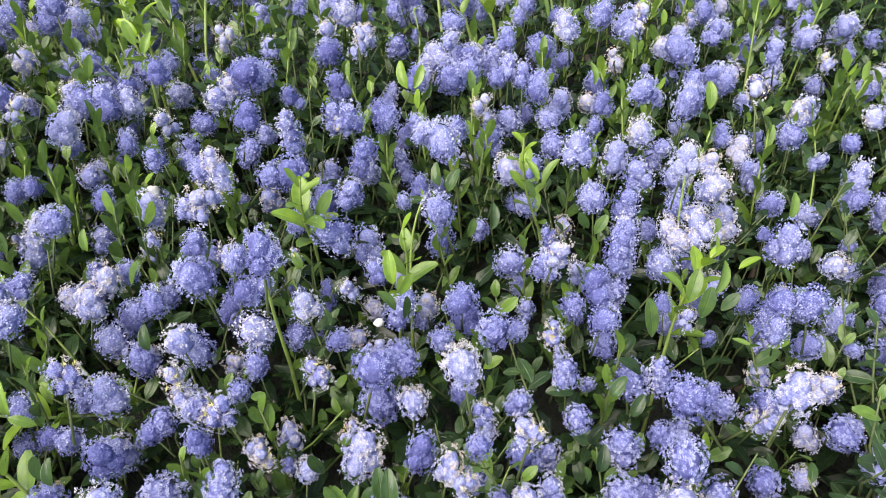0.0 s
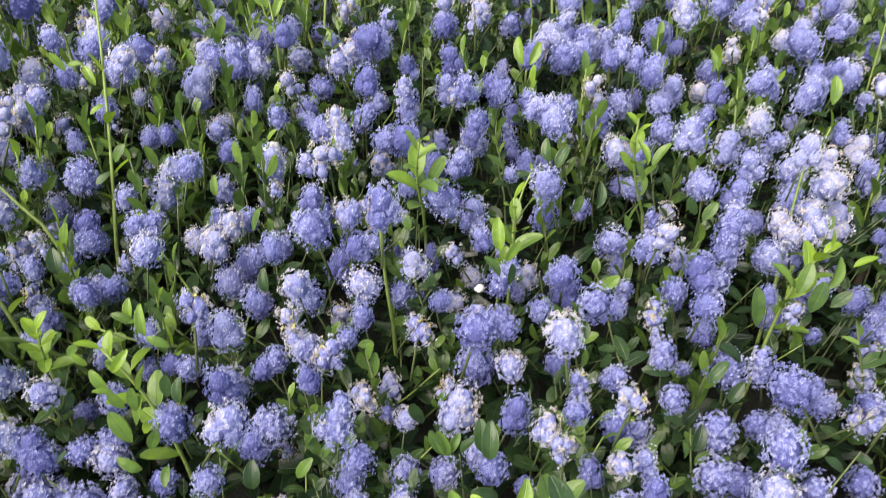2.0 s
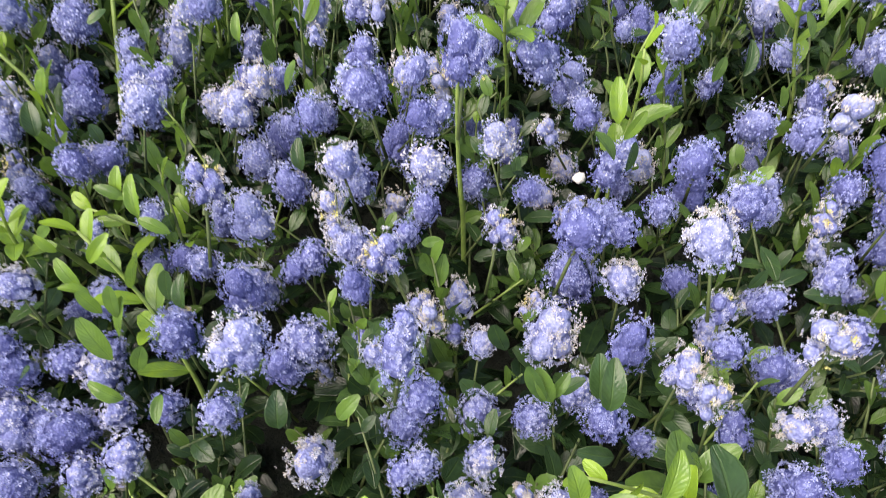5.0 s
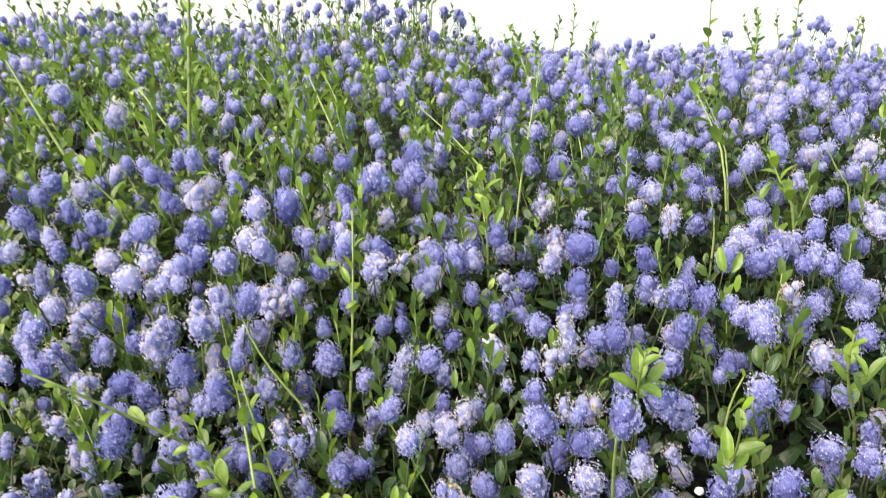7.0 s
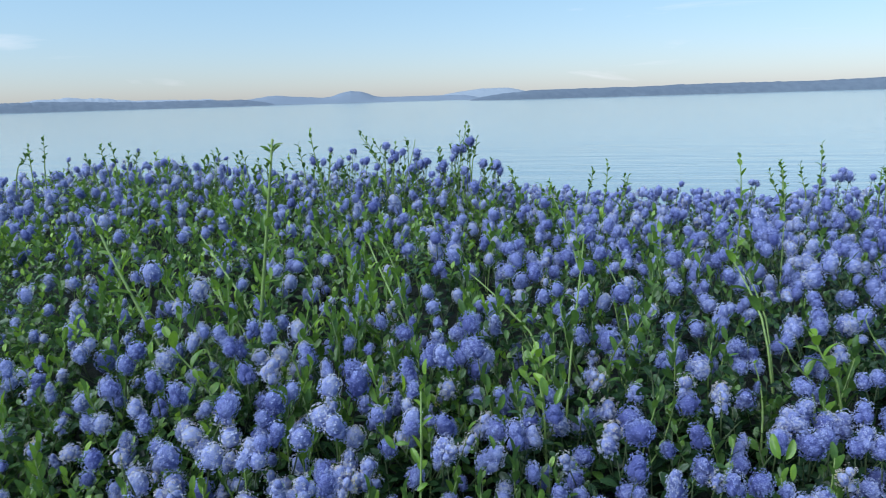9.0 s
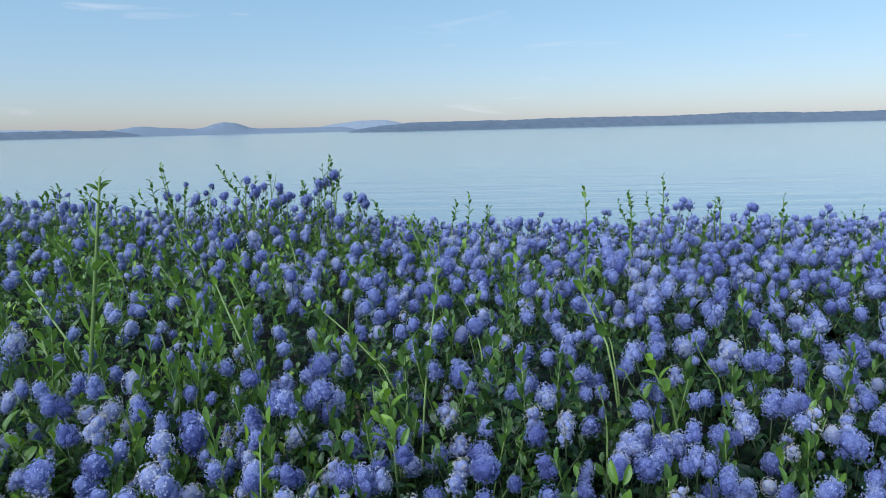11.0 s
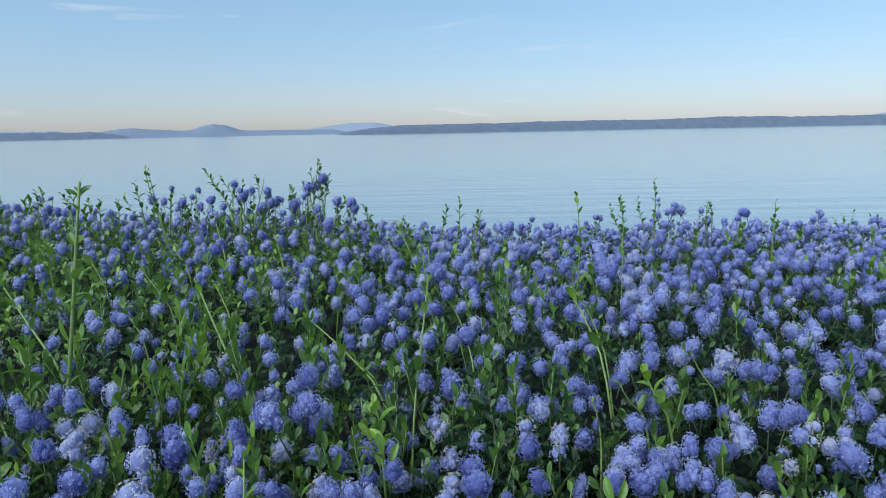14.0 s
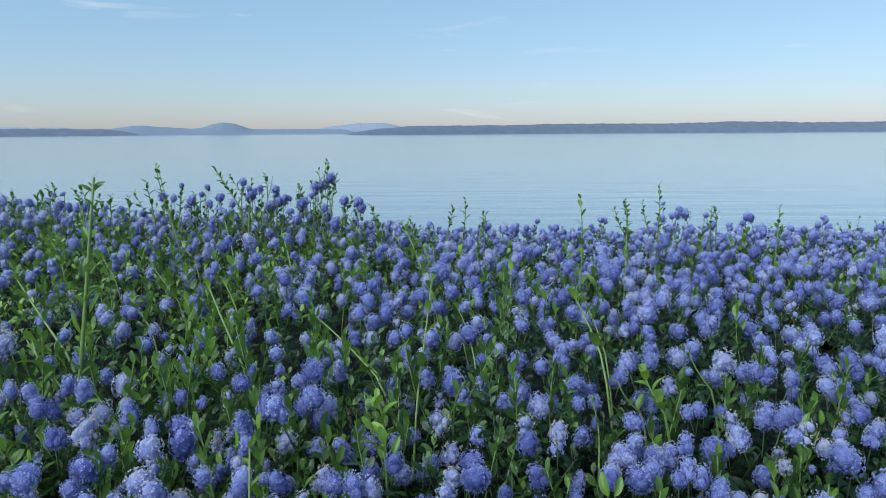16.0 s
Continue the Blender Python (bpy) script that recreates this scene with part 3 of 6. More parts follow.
bloom("blue", -0.340, 0.537, 1.294, 0.0165)
bloom("blue", -0.257, 0.443, 1.304, 0.0108)
bloom("pale", -0.226, 0.388, 1.319, 0.0134)
bloom("blue", -0.323, 0.475, 1.260, 0.0219)
bloom("white", -0.324, 0.426, 1.297, 0.0103)
bloom("blue", -0.225, 0.575, 1.263, 0.0165)
bloom("white", -0.201, 0.465, 1.281, 0.0214)
bloom("blue", -0.152, 0.443, 1.283, 0.0124)
bloom("blue", -0.121, 0.449, 1.299, 0.0187)
bloom("blue", -0.195, 0.457, 1.238, 0.0157)
bloom("white", -0.127, 0.398, 1.279, 0.0153)
bloom("pale", -0.080, 0.428, 1.260, 0.0189)
bloom("blue", -0.079, 0.403, 1.246, 0.0117)
bloom("pale", -0.038, 0.417, 1.288, 0.0144)
bloom("white", -0.006, 0.451, 1.274, 0.0128)
bloom("blue", -0.049, 0.444, 1.238, 0.0146)
bloom("blue", 0.018, 0.457, 1.285, 0.0128)
bloom("yellow", -0.192, 0.364, 1.287, 0.0164)
bloom("white", -0.125, 0.370, 1.264, 0.0153)
bloom("yellow", -0.097, 0.346, 1.258, 0.0170)
bloom("pale", -0.181, 0.388, 1.244, 0.0179)
bloom("blue", -0.087, 0.369, 1.254, 0.0091)
bloom("yellow", -0.033, 0.386, 1.248, 0.0161)
bloom("blue", 0.009, 0.362, 1.269, 0.0175)
bloom("blue", 0.031, 0.369, 1.265, 0.0114)
bloom("pale", 0.066, 0.335, 1.289, 0.0156)
bloom("blue", 0.011, 0.381, 1.216, 0.0185)
bloom("pale", 0.035, 0.356, 1.239, 0.0133)
bloom("pale", -0.004, 0.330, 1.222, 0.0187)
bloom("blue", 0.036, 0.318, 1.230, 0.0135)
bloom("blue", 0.099, 0.381, 1.279, 0.0162)
bloom("blue", 0.080, 0.419, 1.277, 0.0162)
bloom("white", 0.058, 0.452, 1.252, 0.0132)
bloom("blue", 0.063, 0.409, 1.250, 0.0124)
bloom("blue", 0.134, 0.481, 1.268, 0.0163)
bloom("white", 0.157, 0.424, 1.312, 0.0173)
bloom("cone", 0.208, 0.423, 1.312, 0.0175)
bloom("blue", 0.121, 0.547, 1.263, 0.0119)
bloom("yellow", 0.143, 0.379, 1.271, 0.0140)
bloom("blue", 0.186, 0.388, 1.272, 0.0142)
bloom("blue", 0.193, 0.395, 1.240, 0.0136)
bloom("blue", 0.148, 0.358, 1.250, 0.0125)
bloom("blue", 0.142, 0.447, 1.242, 0.0106)
bloom("blue", 0.208, 0.425, 1.271, 0.0141)
bloom("white", 0.094, 0.264, 1.297, 0.0146)
bloom("yellow", 0.080, 0.328, 1.250, 0.0130)
bloom("blue", 0.107, 0.335, 1.248, 0.0111)
bloom("blue", 0.146, 0.319, 1.243, 0.0113)
bloom("blue", 0.174, 0.302, 1.230, 0.0168)
bloom("blue", 0.209, 0.313, 1.223, 0.0111)
bloom("blue", 0.199, 0.267, 1.254, 0.0157)
bloom("blue", 0.216, 0.303, 1.270, 0.0165)
bloom("blue", 0.265, 0.331, 1.225, 0.0115)
bloom("white", 0.273, 0.301, 1.240, 0.0150)
bloom("white", 0.271, 0.279, 1.291, 0.0152)
bloom("blue", 0.304, 0.344, 1.301, 0.0228)
bloom("white", 0.250, 0.380, 1.272, 0.0104)
bloom("blue", 0.359, 0.436, 1.297, 0.0177)
bloom("blue", 0.402, 0.526, 1.281, 0.0146)
bloom("white", 0.416, 0.617, 1.353, 0.0180)
bloom("blue", 0.411, 0.576, 1.284, 0.0155)
bloom("blue", 0.399, 0.647, 1.360, 0.0127)
bloom("blue", 0.444, 0.582, 1.326, 0.0152)
bloom("blue", 0.511, 0.809, 1.337, 0.0186)
bloom("blue", 0.472, 0.683, 1.380, 0.0148)
bloom("blue", 0.390, 0.615, 1.316, 0.0127)
bloom("pale", 0.402, 0.596, 1.307, 0.0156)
bloom("white", -0.292, 0.323, 1.242, 0.0136)
bloom("blue", -0.300, 0.371, 1.171, 0.0122)
bloom("blue", -0.249, 0.391, 1.200, 0.0123)
bloom("blue", -0.210, 0.373, 1.218, 0.0118)
bloom("blue", -0.173, 0.335, 1.238, 0.0152)
bloom("pale", -0.141, 0.251, 1.292, 0.0152)
bloom("blue", -0.137, 0.319, 1.213, 0.0170)
bloom("cone", -0.076, 0.247, 1.301, 0.0124)
bloom("blue", -0.109, 0.325, 1.255, 0.0101)
bloom("white", -0.068, 0.323, 1.237, 0.0129)
bloom("white", -0.055, 0.357, 1.217, 0.0117)
bloom("yellow", -0.055, 0.343, 1.202, 0.0116)
bloom("white", 0.056, 0.260, 1.263, 0.0124)
bloom("blue", -0.573, 0.619, 1.407, 0.0156)
bloom("white", -0.556, 0.710, 1.413, 0.0182)
bloom("blue", -0.519, 0.684, 1.391, 0.0170)
bloom("pale", -0.452, 0.652, 1.420, 0.0162)
bloom("blue", -0.425, 0.680, 1.413, 0.0175)
bloom("faded", -0.459, 0.670, 1.381, 0.0160)
bloom("blue", -0.532, 0.659, 1.388, 0.0179)
bloom("cone", -0.374, 0.744, 1.404, 0.0148)
bloom("blue", -0.313, 0.682, 1.450, 0.0168)
bloom("cone", -0.247, 0.768, 1.353, 0.0161)
bloom("pale", -0.286, 0.773, 1.362, 0.0151)
bloom("white", -0.269, 0.700, 1.358, 0.0153)
bloom("pale", -0.348, 0.648, 1.385, 0.0129)
bloom("blue", -0.083, 0.638, 1.390, 0.0188)
bloom("blue", -0.002, 0.709, 1.353, 0.0163)
bloom("faded", -0.107, 0.681, 1.367, 0.0164)
bloom("faded", -0.108, 0.782, 1.347, 0.0185)
bloom("faded", -0.126, 0.909, 1.369, 0.0146)
bloom("cone", -0.059, 0.914, 1.388, 0.0161)
bloom("blue", -0.142, 0.885, 1.416, 0.0146)
bloom("blue", 0.011, 0.816, 1.404, 0.0173)
bloom("blue", 0.067, 0.812, 1.404, 0.0115)
bloom("blue", 0.102, 0.869, 1.383, 0.0131)
bloom("pale", 0.106, 0.712, 1.387, 0.0207)
bloom("blue", 0.111, 0.668, 1.370, 0.0197)
bloom("blue", 0.076, 0.663, 1.374, 0.0146)
bloom("blue", 0.219, 0.722, 1.381, 0.0180)
bloom("white", 0.264, 0.771, 1.394, 0.0182)
bloom("blue", 0.362, 0.693, 1.385, 0.0174)
bloom("blue", 0.432, 0.776, 1.401, 0.0135)
bloom("white", 0.275, 0.842, 1.453, 0.0185)
bloom("white", 0.214, 0.885, 1.401, 0.0151)
bloom("blue", 0.413, 1.024, 1.423, 0.0171)
bloom("blue", 0.376, 0.850, 1.423, 0.0128)
bloom("blue", 0.485, 0.893, 1.433, 0.0170)
bloom("blue", 0.637, 1.073, 1.379, 0.0201)
bloom("blue", 0.510, 1.008, 1.392, 0.0170)
bloom("white", 0.283, 0.669, 1.384, 0.0119)
bloom("blue", 0.198, 0.649, 1.372, 0.0117)
bloom("pale", 0.445, 0.940, 1.457, 0.0223)
bloom("blue", 0.520, 1.217, 1.428, 0.0224)
bloom("faded", 0.574, 1.247, 1.419, 0.0169)
bloom("white", 0.676, 1.220, 1.420, 0.0201)
bloom("blue", 0.533, 1.343, 1.425, 0.0245)
bloom("pale", 0.368, 1.136, 1.414, 0.0188)
bloom("blue", 0.292, 1.044, 1.394, 0.0216)
bloom("blue", 0.414, 1.369, 1.445, 0.0248)
bloom("pale", 0.260, 1.126, 1.460, 0.0295)
bloom("blue", 0.226, 1.136, 1.421, 0.0210)
bloom("blue", 0.350, 1.299, 1.455, 0.0236)
bloom("blue", 0.137, 0.863, 1.427, 0.0125)
bloom("blue", 0.129, 1.068, 1.412, 0.0152)
bloom("blue", 0.080, 1.159, 1.414, 0.0163)
bloom("blue", 0.080, 1.100, 1.402, 0.0156)
bloom("blue", 0.095, 1.023, 1.419, 0.0146)
bloom("blue", 0.078, 0.995, 1.387, 0.0138)
bloom("blue", 0.078, 0.885, 1.406, 0.0168)
bloom("white", -0.026, 1.027, 1.411, 0.0151)
bloom("blue", 0.006, 1.013, 1.397, 0.0190)
bloom("blue", 0.018, 1.075, 1.439, 0.0157)
bloom("pale", -0.057, 1.083, 1.439, 0.0179)
bloom("blue", -0.058, 0.954, 1.419, 0.0113)
bloom("pale", -0.099, 1.116, 1.397, 0.0169)
bloom("blue", -0.101, 1.234, 1.462, 0.0172)
bloom("blue", -0.075, 1.222, 1.433, 0.0171)
bloom("blue", -0.124, 1.162, 1.450, 0.0157)
bloom("blue", -0.017, 1.259, 1.423, 0.0145)
bloom("blue", -0.049, 1.303, 1.459, 0.0174)
bloom("blue", 0.036, 1.224, 1.454, 0.0171)
bloom("white", -0.206, 1.151, 1.417, 0.0162)
bloom("blue", -0.234, 1.173, 1.432, 0.0295)
bloom("blue", -0.189, 1.259, 1.415, 0.0176)
bloom("blue", -0.261, 1.187, 1.457, 0.0165)
bloom("blue", -0.276, 1.216, 1.472, 0.0163)
bloom("white", -0.426, 1.233, 1.462, 0.0171)
bloom("white", -0.448, 1.271, 1.494, 0.0163)
bloom("blue", -0.496, 1.277, 1.453, 0.0189)
bloom("blue", -0.406, 1.152, 1.446, 0.0161)
bloom("blue", -0.401, 1.009, 1.438, 0.0153)
bloom("blue", -0.380, 0.954, 1.432, 0.0146)
bloom("blue", -0.445, 1.001, 1.436, 0.0142)
bloom("blue", -0.402, 0.843, 1.425, 0.0156)
bloom("pale", -0.355, 0.855, 1.415, 0.0145)
bloom("blue", -0.330, 0.893, 1.409, 0.0165)
bloom("blue", -0.285, 0.776, 1.430, 0.0173)
bloom("pale", -0.278, 0.813, 1.407, 0.0164)
bloom("blue", -0.290, 0.819, 1.380, 0.0158)
bloom("blue", -0.459, 0.758, 1.398, 0.0185)
bloom("pale", -0.580, 0.761, 1.448, 0.0153)
bloom("blue", -0.612, 0.880, 1.418, 0.0166)
bloom("pale", -0.583, 0.874, 1.410, 0.0192)
bloom("pale", -0.691, 0.821, 1.417, 0.0164)
bloom("blue", -0.647, 0.796, 1.405, 0.0153)
bloom("blue", -0.629, 0.739, 1.429, 0.0127)
bloom("blue", -0.759, 1.038, 1.433, 0.0157)
bloom("blue", -0.608, 1.010, 1.429, 0.0133)
bloom("pale", -0.640, 1.116, 1.422, 0.0130)
bloom("blue", -0.516, 1.019, 1.439, 0.0174)
bloom("blue", -0.511, 0.974, 1.435, 0.0129)
bloom("white", -0.504, 1.136, 1.442, 0.0137)
bloom("blue", -0.452, 0.895, 1.423, 0.0129)
bloom("blue", -0.332, 1.122, 1.380, 0.0208)
bloom("blue", -0.109, 1.034, 1.367, 0.0158)
bloom("blue", -0.238, 0.827, 1.352, 0.0143)
bloom("blue", -0.217, 0.806, 1.349, 0.0156)
bloom("blue", -0.183, 0.781, 1.364, 0.0120)
bloom("cone_pale", 0.251, 1.477, 1.477, 0.0297)
bloom("blue", 0.474, 1.635, 1.464, 0.0292)
bloom("blue", 0.571, 1.661, 1.445, 0.0235)
bloom("blue", 0.674, 1.597, 1.423, 0.0227)
bloom("blue", 0.833, 1.581, 1.436, 0.0225)
bloom("blue", 0.899, 1.531, 1.451, 0.0276)
bloom("white", 0.265, 1.290, 1.471, 0.0210)
bloom("white", -0.024, 1.405, 1.494, 0.0239)
bloom("blue", 0.089, 1.627, 1.470, 0.0222)
bloom("blue", -0.112, 1.428, 1.490, 0.0196)
bloom("blue", -0.221, 1.592, 1.445, 0.0217)
bloom("blue", -0.667, 1.611, 1.492, 0.0188)
bloom("blue", -0.971, 2.220, 1.539, 0.0213)
bloom("blue", -0.761, 2.217, 1.568, 0.0223)
bloom("blue", -0.690, 2.266, 1.551, 0.0186)
bloom("blue", -0.793, 2.237, 1.610, 0.0132)
bloom("blue", -0.654, 2.235, 1.544, 0.0194)
bloom("blue", -0.489, 2.166, 1.623, 0.0168)
bloom("blue", -0.528, 2.160, 1.596, 0.0227)
bloom("blue", -0.449, 2.216, 1.545, 0.0173)
bloom("blue", -0.403, 2.225, 1.538, 0.0194)
bloom("blue", 0.588, 1.992, 1.522, 0.0221)
bloom("blue", 0.926, 2.269, 1.468, 0.0252)
bloom("blue", 1.125, 2.154, 1.474, 0.0230)
bloom("white", -0.652, 0.517, 1.375, 0.0174)
bloom("blue", -0.628, 0.566, 1.359, 0.0162)
bloom("white", -0.571, 0.489, 1.356, 0.0170)
bloom("white", -0.615, 0.601, 1.368, 0.0168)
bloom("blue", -0.634, 0.489, 1.339, 0.0155)
bloom("white", -0.494, 0.378, 1.356, 0.0157)
bloom("blue", -0.500, 0.427, 1.326, 0.0134)
bloom("white", -0.474, 0.446, 1.358, 0.0151)
bloom("white", -0.429, 0.451, 1.376, 0.0149)
bloom("blue", -0.468, 0.474, 1.315, 0.0179)
bloom("blue", -0.418, 0.443, 1.310, 0.0164)
bloom("white", -0.414, 0.464, 1.397, 0.0138)
bloom("blue", -0.414, 0.520, 1.368, 0.0146)
bloom("blue", -0.475, 0.605, 1.373, 0.0164)
bloom("blue", -0.565, 0.600, 1.409, 0.0156)
bloom("white", -0.323, 0.371, 1.329, 0.0142)
bloom("blue", -0.512, 0.411, 1.272, 0.0169)
bloom("white", -0.534, 0.380, 1.313, 0.0132)
bloom("blue", -0.623, 0.469, 1.302, 0.0154)
bloom("blue", -0.759, 0.772, 1.530, 0.0176)
bloom("blue", -0.775, 0.671, 1.392, 0.0169)
bloom("blue", -0.682, 0.680, 1.384, 0.0176)
bloom("blue", -0.642, 0.763, 1.426, 0.0155)
bloom("faded", -0.405, 0.571, 1.337, 0.0178)
bloom("blue", -0.350, 0.556, 1.288, 0.0178)
bloom("blue", -0.298, 0.603, 1.303, 0.0103)
bloom("white", -0.285, 0.556, 1.396, 0.0141)
bloom("white", -0.124, 0.256, 1.198, 0.0145)
bloom("blue", -0.168, 0.267, 1.221, 0.0114)
bloom("blue", -0.069, 0.259, 1.251, 0.0117)
bloom("blue", -0.243, 0.252, 1.178, 0.0133)
bloom("blue", -0.283, 0.286, 1.170, 0.0179)
bloom("pale", 0.111, 0.264, 1.244, 0.0105)
bloom("blue", 0.098, 0.239, 1.227, 0.0161)
bloom("blue", 0.189, 0.281, 1.200, 0.0151)
bloom("cone_white", -0.021, 0.227, 1.222, 0.0093)
bloom("pale", 0.023, 0.204, 1.242, 0.0143)
bloom("blue", -0.066, 0.222, 1.260, 0.0079)
bloom("pale", -0.702, 0.798, 1.498, 0.0182)
bloom("blue", -0.423, 1.214, 1.493, 0.0170)
bloom("blue", -0.980, 1.434, 1.423, 0.0197)
bloom("blue", -0.036, 1.173, 1.407, 0.0193)
bloom("blue", -0.120, 1.295, 1.488, 0.0185)
bloom("blue", 0.217, 1.282, 1.470, 0.0233)
bloom("blue", 0.038, 2.449, 1.418, 0.0264)
bloom("blue", -1.170, 1.766, 1.447, 0.0219)
bloom("blue", -1.141, 1.186, 1.425, 0.0227)
bloom("blue", -0.273, 1.617, 1.481, 0.0199)
bloom("blue", 0.497, 1.822, 1.460, 0.0268)
bloom("blue", -0.705, 2.252, 1.519, 0.0235)
bloom("blue", -0.761, 1.659, 1.486, 0.0199)
bloom("blue", -0.327, 0.501, 1.269, 0.0118)
bloom("blue", -0.321, 0.377, 1.241, 0.0115)
bloom("blue", -0.229, 0.386, 1.211, 0.0106)
bloom("white", -0.132, 0.325, 1.179, 0.0092)
bloom("pale", 0.297, 0.524, 1.319, 0.0164)
bloom("blue", -1.816, 1.950, 1.596, 0.0104)
bloom("blue", -1.558, 2.096, 1.572, 0.0139)
bloom("blue", -1.323, 2.038, 1.585, 0.0114)
bloom("blue", -1.649, 2.089, 1.616, 0.0069)
bloom("blue", -0.910, 2.220, 1.592, 0.0099)
bloom("blue", -0.874, 2.219, 1.556, 0.0129)
bloom("blue", -0.795, 2.244, 1.605, 0.0139)
bloom("blue", -0.765, 2.240, 1.563, 0.0168)
bloom("blue", -0.739, 2.250, 1.584, 0.0129)
bloom("blue", -0.688, 2.258, 1.577, 0.0188)
bloom("blue", -0.644, 2.259, 1.549, 0.0109)
bloom("blue", -0.677, 2.251, 1.538, 0.0168)
bloom("blue", -0.597, 2.264, 1.533, 0.0238)
bloom("blue", -0.545, 2.235, 1.589, 0.0175)
bloom("blue", -0.519, 2.240, 1.593, 0.0155)
bloom("blue", -0.484, 2.201, 1.620, 0.0180)
bloom("blue", -0.459, 2.291, 1.535, 0.0129)
bloom("blue", -0.420, 2.297, 1.530, 0.0168)
bloom("blue", -0.400, 2.296, 1.513, 0.0168)
bloom("blue", -0.905, 2.209, 1.538, 0.0139)
bloom("blue", 0.663, 2.179, 1.507, 0.0191)
bloom("blue", 0.683, 2.181, 1.498, 0.0191)
bloom("blue", 0.606, 2.174, 1.534, 0.0078)
bloom("blue", 0.603, 2.163, 1.485, 0.0139)
bloom("blue", 0.390, 2.123, 1.485, 0.0139)
bloom("blue", 0.404, 2.126, 1.484, 0.0121)
bloom("blue", 0.195, 2.190, 1.476, 0.0109)
bloom("blue", 0.087, 2.162, 1.443, 0.0145)
bloom("blue", 0.122, 2.171, 1.455, 0.0163)
bloom("blue", 0.158, 2.178, 1.454, 0.0127)
bloom("blue", 0.757, 2.193, 1.493, 0.0121)
bloom("blue", 0.779, 2.190, 1.459, 0.0173)
bloom("blue", 0.540, 2.044, 1.470, 0.0215)
bloom("blue", 0.657, 2.063, 1.459, 0.0215)
bloom("blue", -0.909, 2.001, 1.614, 0.0110)
bloom("blue", -0.830, 1.999, 1.608, 0.0093)
bloom("blue", -0.723, 2.001, 1.625, 0.0118)
bloom("blue", -0.672, 1.997, 1.606, 0.0118)
bloom("blue", -0.627, 1.996, 1.603, 0.0144)
bloom("blue", -0.597, 1.992, 1.577, 0.0110)
bloom("blue", -0.503, 1.996, 1.610, 0.0152)
bloom("blue", -0.490, 1.996, 1.610, 0.0118)
bloom("blue", -0.461, 2.000, 1.634, 0.0135)
bloom("blue", -0.419, 1.988, 1.567, 0.0144)
bloom("blue", -0.380, 1.987, 1.559, 0.0144)
bloom("blue", -0.698, 1.994, 1.587, 0.0135)
bloom("blue", -0.614, 1.990, 1.569, 0.0118)
bloom("blue", -0.546, 1.988, 1.560, 0.0186)
bloom("blue", -0.879, 1.993, 1.572, 0.0152)
bloom("blue", -0.791, 1.994, 1.579, 0.0127)
bloom("blue", -0.825, 1.990, 1.559, 0.0118)
bloom("blue", -1.273, 2.000, 1.590, 0.0093)
bloom("blue", -0.369, 1.984, 1.542, 0.0110)
bloom("blue", -0.515, 1.992, 1.585, 0.0118)
bloom("blue", -0.757, 1.990, 1.559, 0.0135)
bloom("blue", -0.648, 1.988, 1.553, 0.0127)
bloom("blue", -0.580, 1.984, 1.535, 0.0135)
bloom("blue", -0.850, 1.996, 1.588, 0.0101)
bloom("blue", -0.706, 1.997, 1.603, 0.0101)
bloom("blue", -0.478, 1.985, 1.546, 0.0152)
bloom("blue", -0.935, 1.994, 1.577, 0.0135)
bloom("blue", -0.969, 1.995, 1.581, 0.0152)
bloom("blue", -0.245, 0.394, 1.234, 0.0127)
bloom("blue", -0.149, 0.357, 1.233, 0.0101)
bloom("blue", -0.148, 0.309, 1.207, 0.0141)
bloom("pale", -0.042, 0.325, 1.216, 0.0100)
bloom("blue", -0.074, 0.220, 1.255, 0.0076)
bloom("pale", -0.041, 0.233, 1.247, 0.0094)
bloom("blue", -0.257, 0.342, 1.216, 0.0122)
bloom("blue", -0.270, 0.308, 1.199, 0.0112)
bloom("pale", -0.250, 0.305, 1.195, 0.0141)
bloom("blue", -0.296, 0.301, 1.198, 0.0145)
bloom("pale", -0.295, 0.279, 1.180, 0.0189)
bloom("blue", -0.261, 0.277, 1.179, 0.0183)
bloom("blue", -0.278, 0.247, 1.174, 0.0152)
bloom("pale", -0.234, 0.283, 1.190, 0.0115)
bloom("blue", 0.107, 0.221, 1.238, 0.0101)
bloom("blue", 0.113, 0.245, 1.243, 0.0105)
bloom("white", 0.092, 0.252, 1.255, 0.0101)
bloom("pale", 0.194, 0.251, 1.230, 0.0187)
bloom("blue", 0.162, 0.269, 1.223, 0.0148)
bloom("blue", 0.130, 0.220, 1.239, 0.0086)
bloom("pale", -0.007, 0.221, 1.231, 0.0148)
bloom("faded", 0.049, 0.279, 1.258, 0.0113)
bloom("blue", 0.070, 0.289, 1.262, 0.0105)
bloom("blue", -0.016, 0.415, 1.254, 0.0118)
bloom("blue", -0.181, 0.487, 1.283, 0.0105)
bloom("blue", -0.076, 0.451, 1.282, 0.0144)
bloom("blue", -0.044, 0.507, 1.307, 0.0103)
bloom("blue", 0.001, 0.535, 1.316, 0.0161)
bloom("blue", -0.051, 0.555, 1.330, 0.0164)
bloom("blue", 0.139, 0.605, 1.327, 0.0167)
bloom("blue", 0.159, 0.527, 1.297, 0.0113)
bloom("blue", 0.170, 0.556, 1.320, 0.0133)
bloom("blue", 0.247, 0.428, 1.289, 0.0144)
bloom("blue", 0.239, 0.401, 1.273, 0.0093)
bloom("blue", -0.379, 0.527, 1.305, 0.0140)
bloom("pale", -0.397, 0.589, 1.339, 0.0228)
